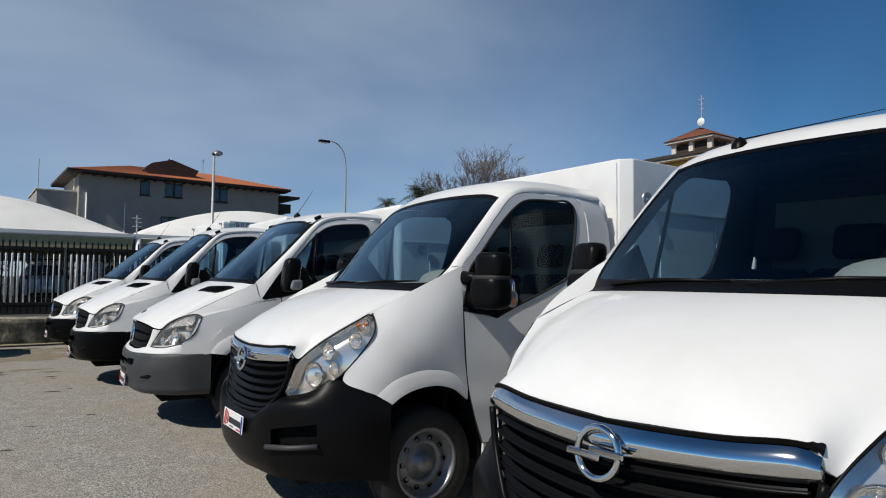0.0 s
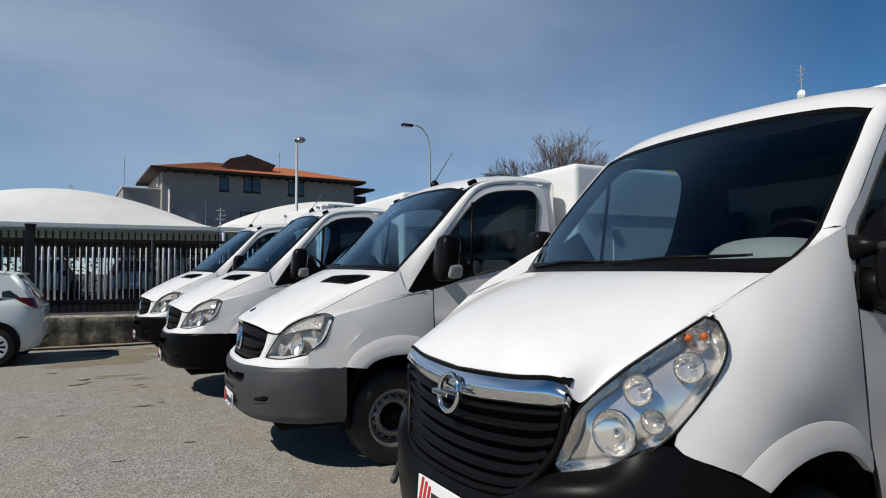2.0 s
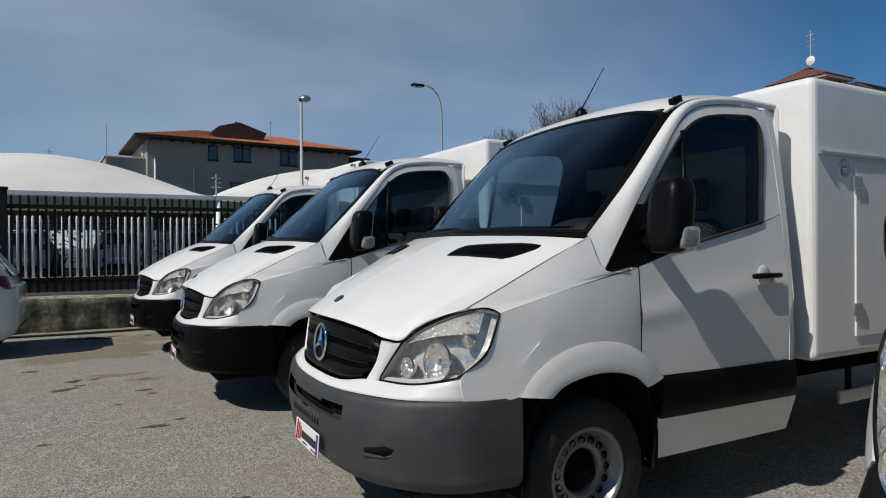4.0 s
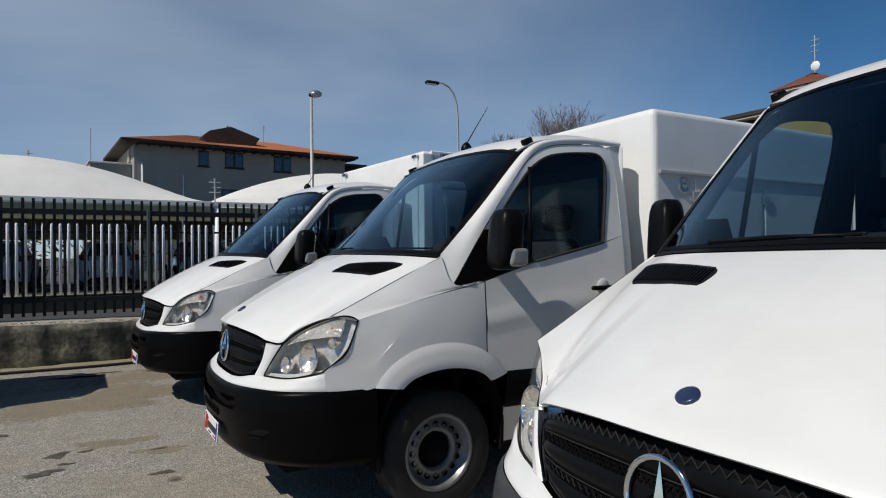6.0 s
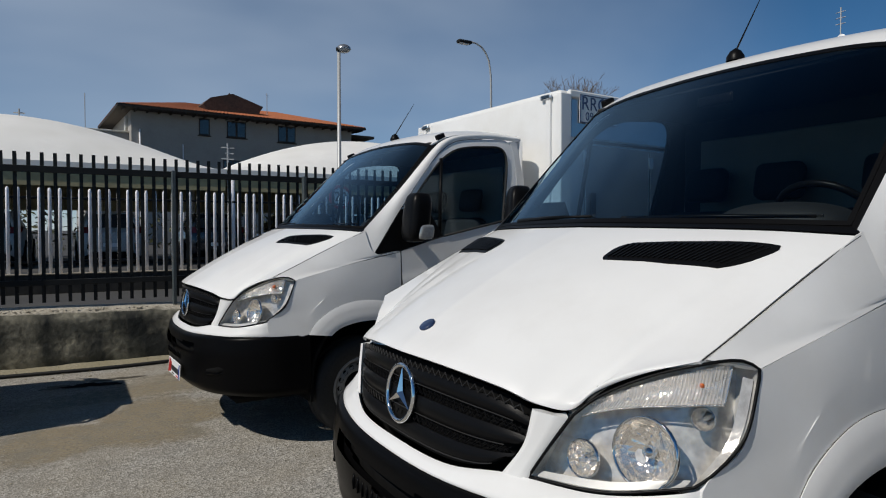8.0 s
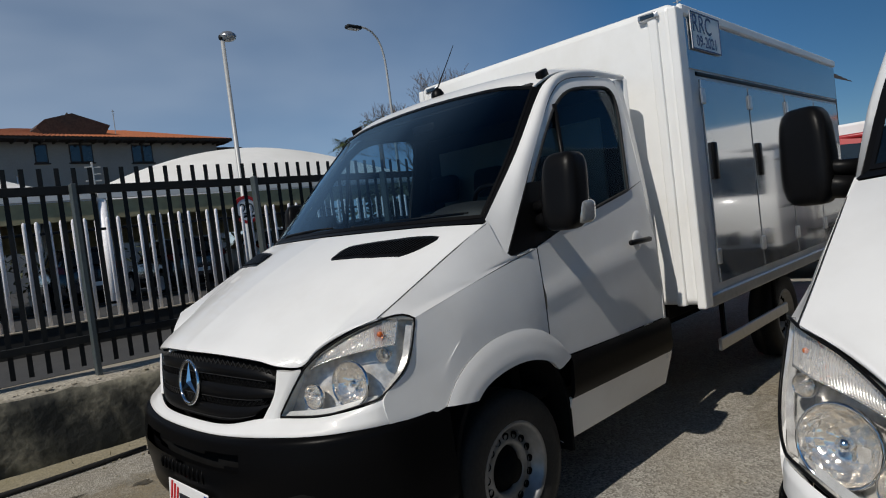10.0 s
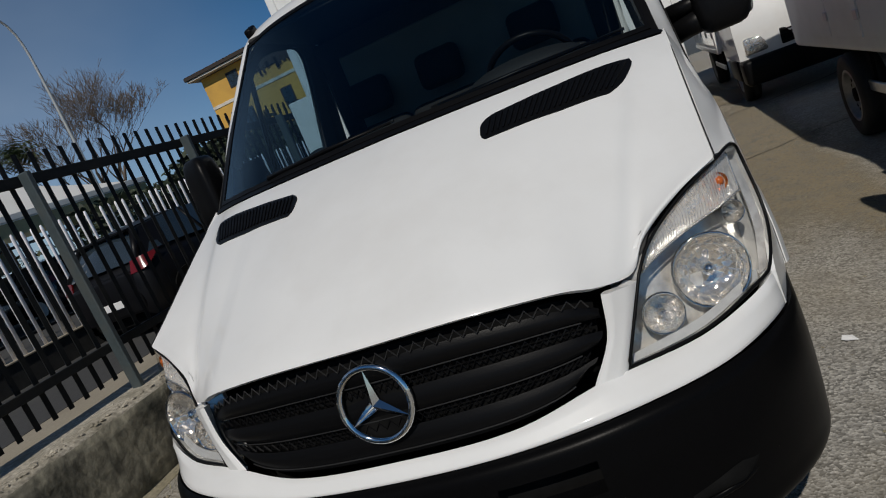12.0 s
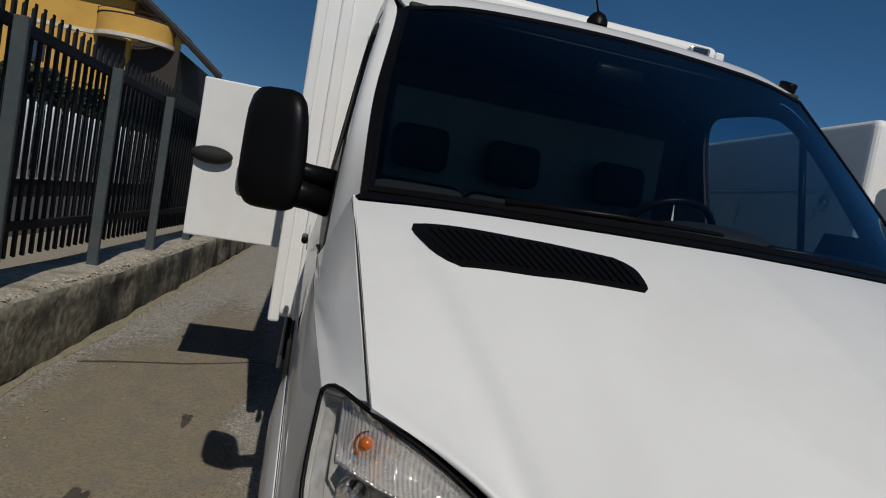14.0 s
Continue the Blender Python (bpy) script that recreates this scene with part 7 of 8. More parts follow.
# low loft with a lopsided roof, its tiles coloured dark as if in shade
loft = [(5.5, 9.50), (5.62, 9.66), (6.0, 10.0), (7.5, 10.42), (9.62, 9.74), (9.52, 9.58), (9.3, 9.2), (5.9, 9.0)]
lv = [(x, y, z) for y in (0.3, 4.4) for x, z in loft]
part("loft_wall", rbox_bm(5.95, 9.2, 0.6, 4.2, 8.6, 9.55, 0.02, 1), "eave", house)
raw("loft_roof", lv, [tuple(range(8)), tuple(range(15, 7, -1))] + [(i, 8 + i, 8 + (i + 1) % 8, (i + 1) % 8) for i in range(8)], "darktile", house)
part("loft_finial", lathe_bm([(0, 0.09), (0.1, 0.12), (0.2, 0.08), (0.3, 0.0)], 10, "z", (7.5, 1.2, 10.36)), "eave", house, smooth=True)
for x0, x1, z0, z1, k in ((5.13, 5.83, 7.34, 8.46, 1), (6.97, 8.28, 7.34, 8.46, 2), (10.57, 11.9, 7.28, 8.46, 2), (6.70, 8.65, 5.17, 5.78, 3), (5.1, 5.8, 3.6, 4.7, 1), (10.7, 12.0, 3.6, 4.7, 2)):
    window(house, x0, x1, z0, z1, 0.0, k)
part("downpipe", tube_bm([(1.5, -0.06, 0), (1.5, -0.06, 7.4)], 0.05, 8), "galv", house, smooth=True)
part("downpipe", tube_bm([(4.1, -0.06, 0), (4.1, -0.06, 6.6)], 0.03, 8), "galv", house, smooth=True)
for q in ((1.2, 0.7), (1.2, 2.0)):
    part("gable_light", rbox_bm(0.86, 1.0, q[0] + 0.2, q[0] + 0.9, 7.5, 8.4, 0.02, 1), "canvas", house)
part("balcony_side", rbox_bm(16.4, 18.0, 1.0, 6, 6.9, 7.7, 0.02, 1), "eave", house)
part("balcony_roof", rbox_bm(16.4, 18.5, 0.2, 7, 8.15, 8.35, 0.02, 1), "eave", house)

# television aerials
def aerial(x, y, z0, h, label="thin television aerial on a mast", arms=5, flip=0.0, size=0.35):
    ob = thing("aerial", label, "aerial", pose(x, y, z0, 0, 0, flip))
    part("mast", tube_bm([(0, 0, 0), (0, 0, h)], 0.025, 6), "pole", ob)
    for k in range(arms):
        z = h - 0.12 - 0.16 * k
        part("aerial_bar", tube_bm([(-size * (0.4 if k % 2 else 1), 0, z), (size, 0, z)], 0.018, 5), "pole", ob)
    return ob


aerial(4.5, 27.0, 3.05, 0.85, "pale comb-shaped aerial above the canopies", 3, 0, 0.17)
aerial(1.56, 54.1, 7.6, 2.4, arms=0)
aerial(13.1, 54.6, 9.6, 1.75, "thin mast with a short bright aerial", 2, 0, 0.09)
aerial(-0.6, 30.0, 3.1, 1.78, "short aerial mast above the canopies", 1, 0, 0.14)


# ---- yellow house with a tower roof ----
def yellow_house():
    """Its long side faces -x; built about the far corner."""
    ob = thing("tower_house", "yellow house with brown eaves, balcony and tower roof", "house", pose(55, 32.7, 0.3))
    part("wall", rbox_bm(0, 14, 0, 19.5, 0, 13.2, 0.03, 1), "render_yellow", ob)
    part("wall_band", rbox_bm(-0.06, 0, 0.2, 19.5, 10.05, 10.35, 0.02, 1), "render_pale", ob)
    part("eave_board", rbox_bm(-0.9, 15, -0.6, 20.4, 13.25, 13.45, 0.03, 1), "render_pale", ob)
    # the eave's shadow line, built as a dark board
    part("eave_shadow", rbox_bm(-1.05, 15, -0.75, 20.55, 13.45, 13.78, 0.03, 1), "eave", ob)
    tiled_slope("roof_slope", (-1.0, -0.7, 13.79), (-1.0, 20.5, 13.79), (7, 16, 15.3), (7, 4, 15.3), ob, 0.4, material="towertile")
    tiled_slope("roof_slope", (15, -0.7, 13.6), (-1.0, -0.7, 13.6), (7, 4, 15.3), (7, 4, 15.3), ob, 0.4, material="towertile")
    # loggia, balcony; the loggia's inner shade is a flat dark box
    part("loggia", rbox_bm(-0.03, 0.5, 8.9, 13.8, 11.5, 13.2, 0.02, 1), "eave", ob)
    part("loggia_rail", rbox_bm(-0.10, -0.04, 8.9, 13.8, 11.5, 11.62, 0.02, 1), "eave", ob)
    rl_ = random.Random(12)
    for k in range(9):
        y = 9.2 + 0.5 * k + rl_.uniform(-0.1, 0.1)
        part("hanging_cloth", rbox_bm(-0.16, -0.11, y, y + rl_.uniform(0.2, 0.42), 11.9 - rl_.uniform(0.3, 0.9), 12.0, 0.015, 1), rl_.choice(("eave", "void", "eave")), ob)
    bal = [(math.cos(a), math.sin(a)) for a in np.linspace(math.pi * 0.5, math.pi * 1.55, 16)]
    lo, hi = 10.3, 11.75
    Gx = [[(0.4 + 1.9 * c * 1.15, -0.2 + 2.9 * s, z) for c, s in bal] for z in (lo, lo + 0.1, hi - 0.1, hi)]
    shell("balcony_front", np.array(Gx), "render_yellow", ob, (-1, 0, 0), 0.18)
    Gy = [[(0.4 + 2.0 * c * 1.15, -0.2 + 3.0 * s, z) for c, s in bal] for z in (lo - 0.28, lo + 0.02)]
    shell("balcony_slab", np.array(Gy), "render_pale", ob, (-1, 0, 0), 0.6)
    for z, t in ((hi + 0.02, 0.06), (hi + 0.35, 0.03)):
        part("balcony_rail", tube_bm([(0.4 + 1.9 * c * 1.15, -0.2 + 2.9 * s, z) for c, s in bal], t, 6), "eave", ob)
    # dark box on the wall stands for the shade in the recess
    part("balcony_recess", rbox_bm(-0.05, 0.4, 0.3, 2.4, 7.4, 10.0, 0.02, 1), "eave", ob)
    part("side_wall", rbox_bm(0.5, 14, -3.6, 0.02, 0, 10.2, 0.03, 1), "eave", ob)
    tiled_slope("side_roof", (-1.0, -0.7, 13.5), (0.5, -7.0, 8.6), (6, -7.0, 8.6), (6, -0.7, 13.5), ob, 0.4, material="eave")
    part("side_eave", tube_bm([(-1.0, -0.6, 13.5), (-0.2, -3.6, 11.4), (0.4, -7.0, 8.7)], 0.28, 6), "eave", ob)
    for y0, y1, z0, z1 in ((15.2, 16.6, 11.2, 12.7), (15.2, 16.6, 7.2, 9.0), (6.0, 7.3, 7.2, 9.2), (10.4, 11.7, 7.2, 9.2)):
        w = part("window", rbox_bm(-0.05, 0.1, y0, y1, z0, z1, 0.02, 1), "eave", ob)
        part("pane", rbox_bm(-0.07, -0.04, y0 + 0.12, y1 - 0.12, z0 + 0.12, z1 - 0.12, 0, 1), "winglass", w)
    # tower
    part("tower", rbox_bm(0.7, 3.8, 3.0, 7.3, 13.2, 14.9, 0.03, 1), "eave", ob)
    for x, y in ((0.6, 3.1), (0.6, 5.15), (0.6, 7.15), (3.8, 3.0)):
        part("tower_pier", rbox_bm(x - 0.15, x + 0.15, y - 0.25, y + 0.25, 13.4, 15.2, 0.02, 1), "render_pale", ob)
    part("tower_eave", rbox_bm(0.0, 4.2, 2.5, 7.85, 15.15, 15.38, 0.02, 1), "render_pale", ob)
    t4 = [(-0.15, 2.35, 15.37), (4.3, 2.35, 15.37), (4.3, 8.0, 15.37), (-0.15, 8.0, 15.37)]
    for i in range(4):
        tiled_slope("tower_roof", t4[i], t4[(i + 1) % 4], (2.05, 5.15, 16.75), (2.05, 5.15, 16.75), ob, 0.4, material="towertile")
    part("dish", lathe_bm([(0.0, 0.0), (0.03, 0.25), (0.10, 0.40)], 20, "x", (1.0, 4.45, 17.05)), "boxwhite", ob, "white satellite dish", smooth=True)
    part("dish_arm", tube_bm([(1.1, 4.45, 17.1), (2.0, 4.9, 16.9)], 0.05, 6), "pole", ob)
    part("dish_mast", tube_bm([(2.05, 5.0, 16.6), (2.05, 5.0, 20.0)], 0.05, 6), "pole", ob)
    for z in (18.6, 19.1, 19.6):
        part("dish_mast_bar", tube_bm([(2.05, 4.6, z), (2.05, 5.4, z)], 0.035, 5), "pole", ob)
    return ob


yellow_house()
apt = thing("apartment_house", "distant brick-red house with deep brown eaves", "house", pose(60, 5, 0))
part("wall", rbox_bm(0, 12, -2, 9.6, 0, 4.2, 0.03, 1), "render_pale", apt)
part("balcony", rbox_bm(-1.2, 0, -2, 10.0, 3.0, 4.05, 0.03, 1), "roof", apt)
part("loggia", rbox_bm(0.0, 11, -1.5, 9.0, 4.2, 5.1, 0.03, 1), "eave", apt)
for y in (0.5, 4.0, 7.5):
    part("pier", rbox_bm(-0.6, -0.2, y, y + 0.5, 4.05, 5.2, 0.02, 1), "render_yellow", apt)
part("roof", rbox_bm(-2.2, 13, -3, 10.6, 5.15, 5.45, 0.05, 1), "eave", apt)
tiled_slope("roof_slope", (-2.3, -3.1, 5.45), (-2.3, 10.7, 5.45), (6, 9, 7.0), (6, -1, 7.0), apt, 0.4)


# ---- trees ----
def bare_tree(x, y, z, h, seed, spread=0.62):
    """A leafless tree: trunk, limbs and fine twigs."""
    ob = thing("bare_tree", "leafless spreading tree with fine twigs", "tree", pose(x, y, z))
    rnd = random.Random(seed)
    limbs, twigs = bmesh.new(), bmesh.new()

    def grow(p, d, length, r, depth):
        n = 3
        pts, rs, q = [p], [r], p
        for k in range(n):
            d = (d + Vector((rnd.gauss(0, 0.13), rnd.gauss(0, 0.13), rnd.gauss(0.04, 0.08)))).normalized()
            q = q + d * length / n
            pts.append(q)
            rs.append(r * (1 - 0.45 * (k + 1) / n))
        tube_bm(pts, rs, 6 if depth < 2 else 3, limbs if depth < 3 else twigs)
        if depth >= 7:
            return
        for k in range(3):
            a = rnd.uniform(0, 6.28)
            side = Vector((math.cos(a), math.sin(a), rnd.uniform(-0.05, 0.35)))
            grow(pts[rnd.choice((2, 3, 3))], (d + side * rnd.uniform(0.55, 1.05) * spread * 1.4).normalized(), length * rnd.uniform(0.62, 0.82), max(rs[-1] * 0.72, 0.014), depth + 1)

    trunk = tube_bm([(0, 0, 0), (0.05, 0, h * 0.12), (0, 0.05, h * 0.25)], [h * 0.03, h * 0.024, h * 0.021], 10)
    part("trunk", trunk, "bark", ob, smooth=True)
    for k in range(5):
        a = 2 * math.pi * k / 5 + rnd.uniform(-0.4, 0.4)
        grow(Vector((0, 0.05, h * 0.24)), Vector((math.cos(a) * spread, math.sin(a) * spread, 1)).normalized(), h * 0.25, h * 0.014, 1)
    part("branchwork", limbs, "bark", ob)
    tagged(part("twig_crown", twigs, "bark", ob), kind="stuff")
    return ob


def palm(x, y, z, h, r, seed, lean=0.0):
    ob = thing("palm", "small palm with drooping fronds", "palm", pose(x, y, z))
    rnd = random.Random(seed)
    part("trunk", tube_bm([(0, 0, 0), (lean * 0.3, 0, h * 0.5), (lean, 0, h)], [0.22, 0.19, 0.2], 10), "bark", ob, smooth=True)
    for k in range(34):
        a, up = rnd.uniform(0, 6.28), rnd.uniform(-0.1, 1.3)
        d = Vector((math.cos(a), math.sin(a), 0))
        L = r * rnd.uniform(0.8, 1.1)
        spine = [Vector((lean, 0, h)) + d * L * t * math.cos(up * (1 - t * 0.4)) + Vector((0, 0, L * (math.sin(up) * t - 0.55 * t * t))) for t in np.linspace(0, 1, 9)]
        v, f = [], []
        side = d.cross(Vector((0, 0, 1)))
        for i in range(1, 9):
            t = i / 8
            w = 0.30 * r * math.sin(math.pi * min(0.15 + t * 0.85, 1)) + 0.02
            for s in (-1, 1):
                b = len(v)
                v += [spine[i - 1], (spine[i - 1] + spine[i]) / 2, spine[i] + side * s * w + Vector((0, 0, -0.35 * w))]
                f.append((b, b + 1, b + 2))
        raw("frond", v, f, "palm", ob)
    return ob


bare_tree(41.5, 54.8, 0.475, 15.2, 3, 0.50)
palm(34.1, 54.2, 0.475, 9.6, 2.6, 4)
palm(30.6, 54.6, 0.475, 8.5, 1.5, 6)


# ---- dark evergreens beyond the tube fence ----
def evergreen(x, y, z, r, h, seed, n=8000, base=0.2):
    """A dense dark shrub-tree: short trunk, boughs and many small leaves."""
    ob = thing("evergreen_tree", "dense dark evergreen tree beyond the street", "tree", pose(x, y, z), "evergreens beyond the street")
    rnd = random.Random(seed)
    part("trunk", tube_bm([(0, 0, 0), (0.05, 0, h * 0.35), (0, 0.05, h * 0.7)], [0.14, 0.11, 0.05], 8), "bark", ob, smooth=True)
    tufts = [(rnd.uniform(0, 6.28), rnd.uniform(0, 1) ** 0.6, rnd.uniform(0, 1), rnd.uniform(0.28, 0.6)) for _ in range(34)]
    for a, q, u, s in tufts[:7]:
        part("bough", tube_bm([(0, 0, h * 0.3), (math.cos(a) * r * 0.4, math.sin(a) * r * 0.4, h * (0.45 + 0.2 * u)), (math.cos(a) * r * 0.8, math.sin(a) * r * 0.8, h * (0.5 + 0.4 * u))], [0.06, 0.04, 0.015], 6), "bark", ob, smooth=True)
    v, f = [], []
    for _ in range(n):
        a, q, u, s = rnd.choice(tufts)
        zz = base + (h - base) * u
        rr = r * q * math.sin(math.pi * min(0.22 + 0.62 * u, 0.97)) ** 0.6
        c = Vector((math.cos(a) * rr + rnd.gauss(0, s * 0.5), math.sin(a) * rr + rnd.gauss(0, s * 0.5), zz + rnd.gauss(0, s * 0.45)))
        c.z = max(c.z, 0.05)
        d = Vector((rnd.gauss(0, 1), rnd.gauss(0, 1), rnd.gauss(0, 0.6))).normalized()
        e = d.cross(Vector((rnd.gauss(0, 1), rnd.gauss(0, 1), rnd.gauss(0, 1)))).normalized()
        L = rnd.uniform(0.11, 0.23)
        k = len(v)
        v += [c - d * L, c + e * L * 0.45, c + d * L, c - e * L * 0.45]
        f.append((k, k + 1, k + 2, k + 3))
    tagged(raw("crown", v, f, "leafdark", ob), kind="stuff")
    return ob


for i, (x, y, r, h) in enumerate(((17.0, 26.2, 1.5, 2.6), (19.3, 26.6, 1.7, 3.0), (21.8, 26.2, 1.8, 3.2), (24.2, 26.8, 1.9, 3.1), (27.0, 26.2, 2.0, 3.2), (30.2, 26.6, 2.2, 3.1), (34.0, 26.4, 2.4, 3.3), (38.5, 26.4, 2.6, 3.4), (43.5, 26.6, 2.8, 3.6))):
    evergreen(x, y, 0.47, r, h, 70 + i)

v, f = [], []
for _ in range(22000):
    x, y, z = hedge_rnd.uniform(11.0, 58), hedge_rnd.uniform(24.2, 25.4), 0.47 + 2.35 * hedge_rnd.random() ** 0.7
    z -= 0.35 * (0.5 + 0.5 * noise.noise(Vector((x * 0.7, y, 0))))
    d = Vector((hedge_rnd.gauss(0, 1), hedge_rnd.gauss(0, 1), hedge_rnd.gauss(0, 0.7))).normalized()
    e = d.cross(Vector((hedge_rnd.gauss(0, 1), hedge_rnd.gauss(0, 1), hedge_rnd.gauss(0, 1)))).normalized()
    L = hedge_rnd.uniform(0.09, 0.2)
    k = len(v)
    c = Vector((x, y, max(z, 0.5)))
    v += [c - d * L, c + e * L * 0.5, c + d * L, c - e * L * 0.5]
    f.append((k, k + 1, k + 2, k + 3))
tagged(raw("evergreen_hedge", v, f, "leafdark", None), "tall dark hedge behind the tube fence", "hedge", kind="stuff")


# ---- rubble on the wall's edge and loose stones at its foot ----
def stones(name, label, spots, material):
    """Many small broken stones, each a squashed irregular lump."""
    rnd = random.Random(31)
    v, f = [], []
    for x, y, z, r in spots:
        k = len(v)
        a = rnd.uniform(0, 6.28)
        for i in range(5):
            q = a + i * 1.2566
            v.append((x + r * rnd.uniform(0.7, 1.3) * math.cos(q), y + r * rnd.uniform(0.6, 1.1) * math.sin(q), z + r * rnd.uniform(-0.1, 0.25)))
        v.append((x + r * rnd.uniform(-0.3, 0.3), y + r * rnd.uniform(-0.3, 0.3), z + r * rnd.uniform(0.45, 0.8)))
        v.append((x, y, z - r * 0.3))
        for i in range(5):
            f += [(k + i, k + (i + 1) % 5, k + 5), (k + (i + 1) % 5, k + i, k + 6)]
    return tagged(raw(name, v, f, material, None), label, "stones", kind="stuff")


rnd = random.Random(77)
edge_spots, foot_spots = [], []
for _ in range(1500):
    x = rnd.uniform(-4, 16)
    y = WALL_Y0 + 0.03 + abs(rnd.gauss(0, 0.07))
    edge_spots.append((x, y, wall_top(x) - 0.004, rnd.uniform(0.006, 0.030) * rnd.uniform(0.5, 1)))
for _ in range(900):
    x = rnd.uniform(-4, 14)
    foot_spots.append((x, WALL_Y0 - 0.02 - abs(rnd.gauss(0, 0.22)), 0.004, rnd.uniform(0.004, 0.020) * rnd.uniform(0.4, 1)))
for _ in range(700):
    foot_spots.append((rnd.uniform(0, 8), rnd.uniform(11.2, 15.6), 0.002, rnd.uniform(0.003, 0.008)))
stones("wall_rubble", "pale broken mortar and stone along the wall's edge", edge_spots, "walltop")
stones("loose_stones", "small loose stones on the asphalt by the wall", foot_spots, "grit")

# ---- trucks in the second row ----
def cab_truck(name, label, m, paint, height=1.98, half=1.0, group="trucks behind"):
    ob = thing(name, label, "truck", m, group)
    G = coons([(0.0, -half, 0.62), (-0.10, 0, 0.62), (0.0, half, 0.62)], [(0.45, -half + 0.1, height - 0.06), (0.36, 0, height), (0.45, half - 0.1, height - 0.06)], [(0.0, -half, 0.62), (0.0, -half + 0.01, 1.1), (0.45, -half + 0.1, height - 0.06)], [(0.0, half, 0.62), (0.0, half - 0.01, 1.1), (0.45, half - 0.1, height - 0.06)], 16, 14)
    shell("front_panel", G, paint, ob, (-1, 0, 0), 0.02)
    shell("windscreen", G[7:-1, 1:-1], "winglass", ob, (-1, 0, 0.4), 0.005, lift=0.006)
    for s in (-1, 1):
        D = coons([(0.0, half, 0.62), (1.5, half, 0.62)], [(0.45, half - 0.1, height - 0.06), (1.5, half - 0.1, height)], [(0.0, half, 0.62), (0.0, half, 1.1), (0.45, half - 0.1, height - 0.06)], [(1.5, half, 0.62), (1.5, half, 1.2), (1.5, half - 0.1, height)], 14, 10) * (1, s, 1)
        door = shell("cab_side", D, paint, ob, (0, s, 0), 0.02)
        shell("side_window", D[5:9, 3:11], "winglass", door, (0, s, 0), 0.004, lift=0.006)
        part("headlamp", rbox_bm(-0.05, 0.02, s * (half - 0.22) - 0.14, s * (half - 0.22) + 0.14, 0.66, 0.88, 0.03, 2), "reflector", ob, "clear headlamp", smooth=True)
        arm = part("mirror_arm", tube_bm([(0.25, s * half * 0.95, height - 0.22), (0.1, s * (half + 0.26), height - 0.18)], 0.014, 6), "black", ob)
        part("mirror_arm", tube_bm([(0.15, s * half * 0.98, 1.12), (0.1, s * (half + 0.26), 1.18)], 0.014, 6), "black", ob)
        part("mirror_head", rbox_bm(0.05, 0.15, s * (half + 0.28) - 0.1, s * (half + 0.28) + 0.1, 1.30, 1.74, 0.03, 2), "black", arm, smooth=True)
        part("step", rbox_bm(0.35, 1.2, s * half - 0.06, s * half + 0.01, 0.32, 0.62, 0.03, 2), "black", ob, smooth=True)
        wheel(ob, 0.75, s, y_out=half - 0.01, R=0.36, holes=10)
        wheel(ob, 4.2, s, y_out=half - 0.01, R=0.36, holes=10)
    part("roof", rbox_bm(0.38, 1.5, -half + 0.1, half - 0.1, height - 0.05, height + 0.03, 0.03, 2), paint, ob, smooth=True)
    part("bumper", rbox_bm(-0.14, 0.25, -half, half, 0.28, 0.62, 0.06, 3), "black", ob, "black bumper", smooth=True)
    part("cab_back", rbox_bm(1.45, 1.5, -half + 0.1, half - 0.1, 0.6, height, 0.02, 1), paint, ob)
    part("cab_core", rbox_bm(0.3, 1.46, -half + 0.15, half - 0.15, 0.35, 1.1, 0.02, 1), "void", ob)
    part("chassis_frame", rbox_bm(0.3, 5.6, -0.45, 0.45, 0.42, 0.66, 0.02, 1), "void", ob)
    part("grille", rbox_bm(-0.085, -0.05, -0.5, 0.5, 0.66, 0.86, 0.015, 2), "void", ob)
    for k in range(4):
        part("grille_bar", rbox_bm(-0.095, -0.075, -0.49, 0.49, 0.68 + 0.045 * k, 0.70 + 0.045 * k, 0.004, 1), "black", ob)
    return ob


RED, WHT, FAR = pose(10.3, 13.62, 0), pose(9.35, 10.45, 0), pose(18.5, 13.7, 0)
cab_truck("cab_truck", "red truck cab with black bumper and tall mirrors", RED, "redpaint")
truck_box(RED, "white box body with polished metal side doors", 1.7, 6.0, 1.05, 0.72, 2.25, "doors")
white_cab = cab_truck("cab_truck", "white truck cab with black bumper and tall mirrors", WHT, "white")
truck_box(WHT, "white box body with polished metal side doors", 1.7, 6.0, 1.05, 0.72, 2.45, "doors")
copy_thing(white_cab, FAR)
truck_box(FAR, "plain white insulated box behind a truck cab", 1.7, 6.0, 1.05, 0.72, 2.35)


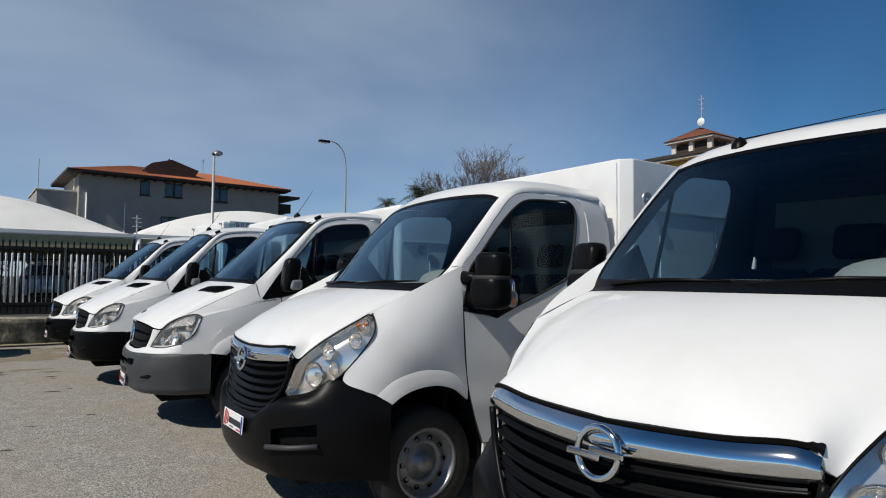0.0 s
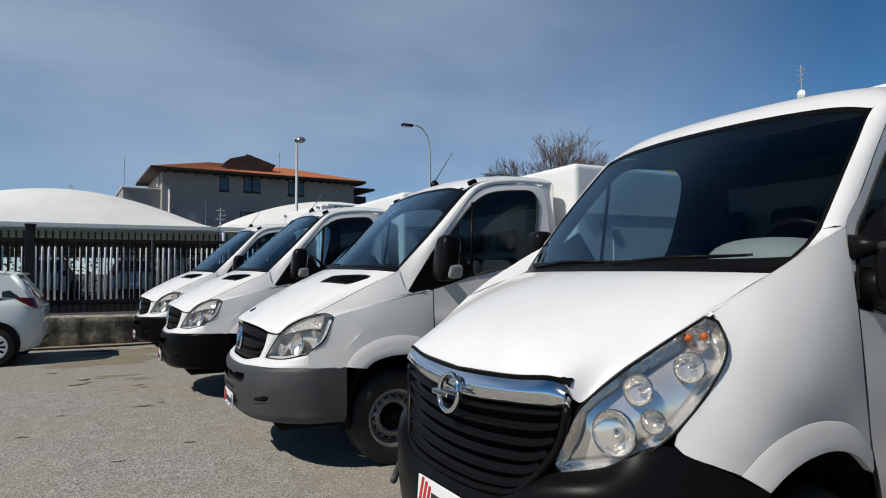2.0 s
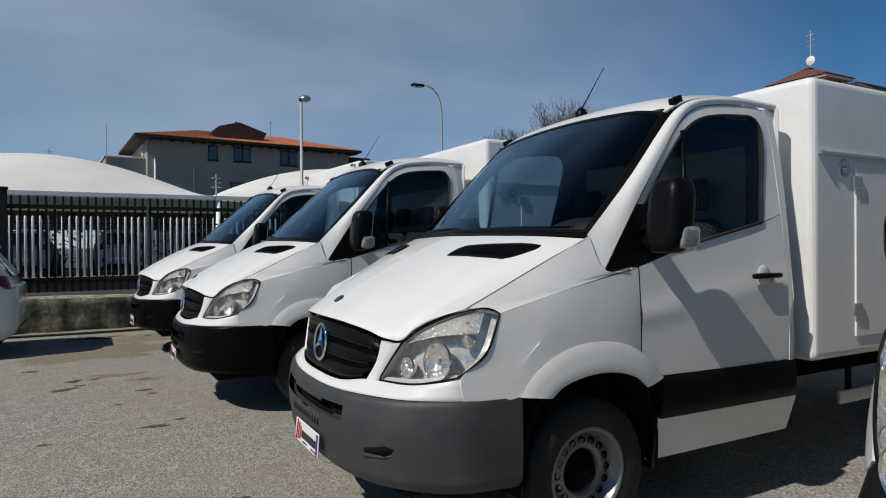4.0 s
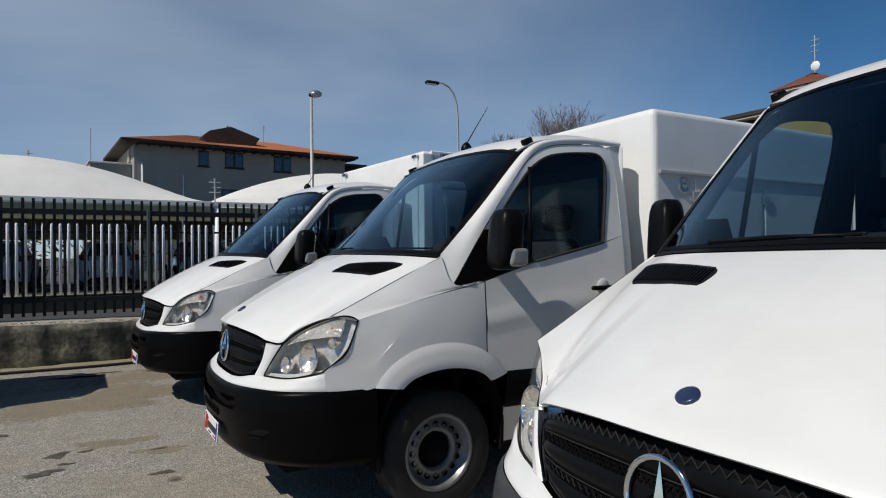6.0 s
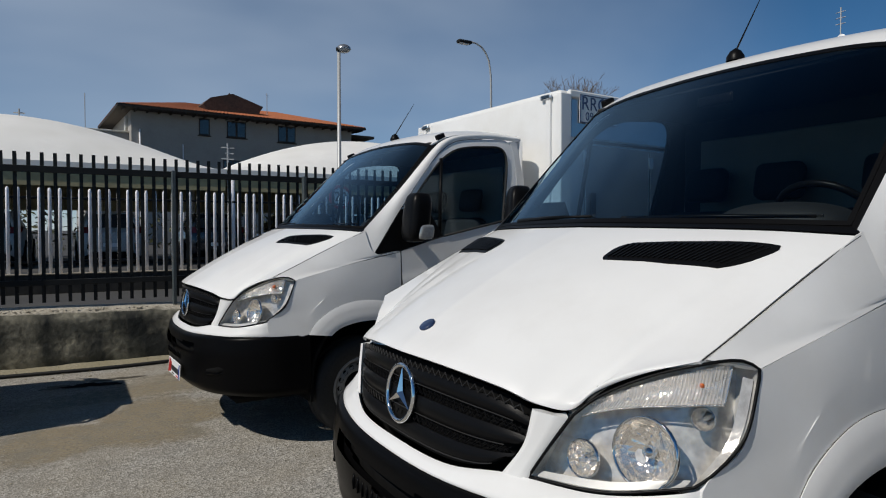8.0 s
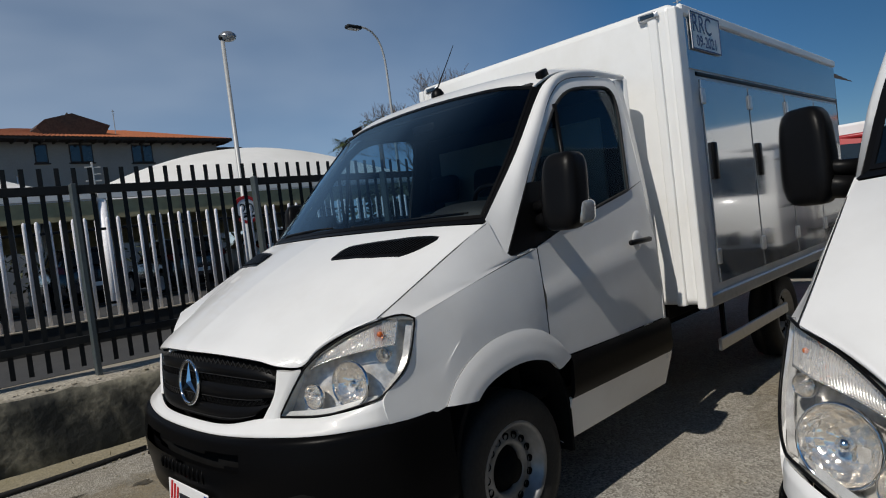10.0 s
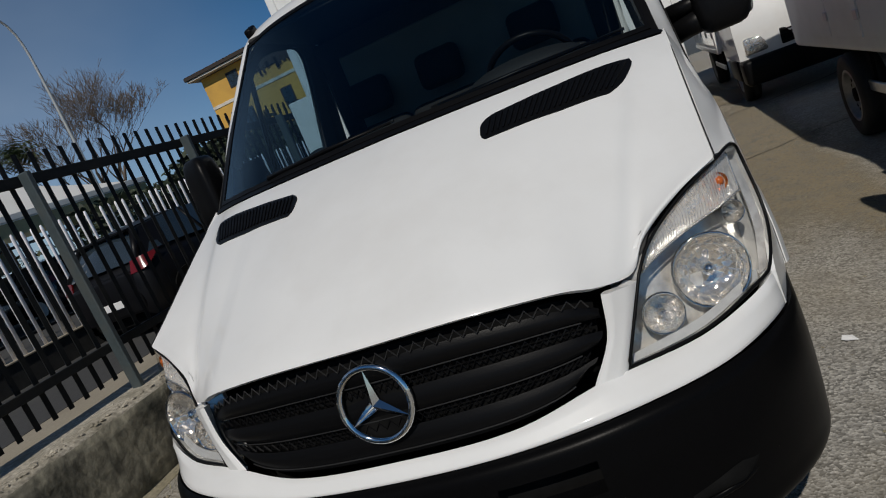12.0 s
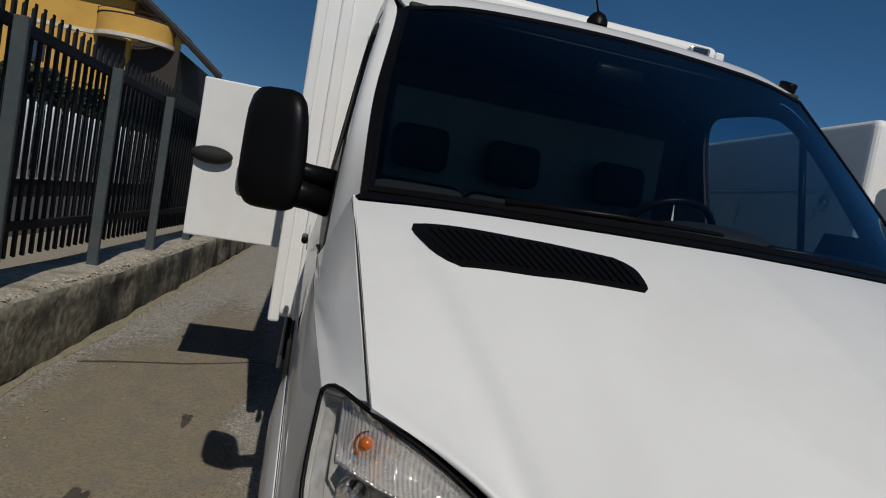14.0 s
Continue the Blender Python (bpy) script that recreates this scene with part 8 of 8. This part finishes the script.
def open_hatch(m, x, y0, y1, z0, z1, label, pad=True):
    """A white box door standing open across the way, hinged on its inner edge."""
    ob = thing("open_door", label, "door", m)
    part("door_panel", rbox_bm(x - 0.02, x + 0.02, y0, y1, z0, z1, 0.008, 2), "boxwhite", ob)
    s = 1 if y1 > 0 else -1
    inner = y0 if s > 0 else y1
    for z in (z0 + 0.10, z1 - 0.20):
        part("hinge", rbox_bm(x - 0.035, x + 0.03, inner - 0.06, inner + 0.06, z, z + 0.07, 0.008, 1), "alu", ob)
    if pad:
        yc, zc = y0 + (y1 - y0) * 0.83, (z0 + z1) / 2 + 0.02
        bm = bmesh.new()
        bmesh.ops.create_uvsphere(bm, u_segments=20, v_segments=12, radius=1)
        part("rubber_stop", bmesh_transformed(bm, Matrix.Translation((x - 0.05, yc, zc)) @ Matrix.Diagonal((0.05, 0.125, 0.055, 1))), "rubber", ob, "black oval rubber stop", smooth=True)
    return ob


open_hatch(VAN_E, 3.62, 1.10, 1.735, 1.02, 2.00, "white hatch of the box standing open toward the fence")
open_hatch(RED, 6.1, -2.3, -1.0, 0.55, 2.15, "white rear door of a box standing open", False)

# lettered plate on the box of the van by the fence
sign = thing("inspection_plate", "blue-lettered inspection plate on the box side", "plate", VAN_E)
part("plate_sheet", rbox_bm(2.89, 3.35, -1.112, -1.104, 2.34, 2.575, 0.002, 1), "boxwhite", sign)
for a in ((2.89, 3.35, 2.34, 2.349), (2.89, 3.35, 2.566, 2.575), (2.89, 2.899, 2.34, 2.575), (3.341, 3.35, 2.34, 2.575)):
    part("plate_edge", rbox_bm(a[0], a[1], -1.115, -1.1125, a[2], a[3], 0, 1), "inkblue", sign)
writing("plate_code", "RRC", 0.16, "inkblue", sign, pose(3.06, -1.1135, 2.50, 90, 0, 0))
writing("plate_date", "09-2021", 0.10, "inkblue", sign, pose(3.12, -1.1135, 2.395, 90, 0, 0))

# scrap of paper by the wheel
tagged(raw("paper_scrap", [(2.80, 12.035, 0.004), (2.845, 12.05, 0.007), (2.85, 12.085, 0.012), (2.825, 12.095, 0.006), (2.80, 12.08, 0.010)], [(0, 1, 2, 3), (0, 3, 4)], "paper", None), "crumpled scrap of white paper on the asphalt", "paper")
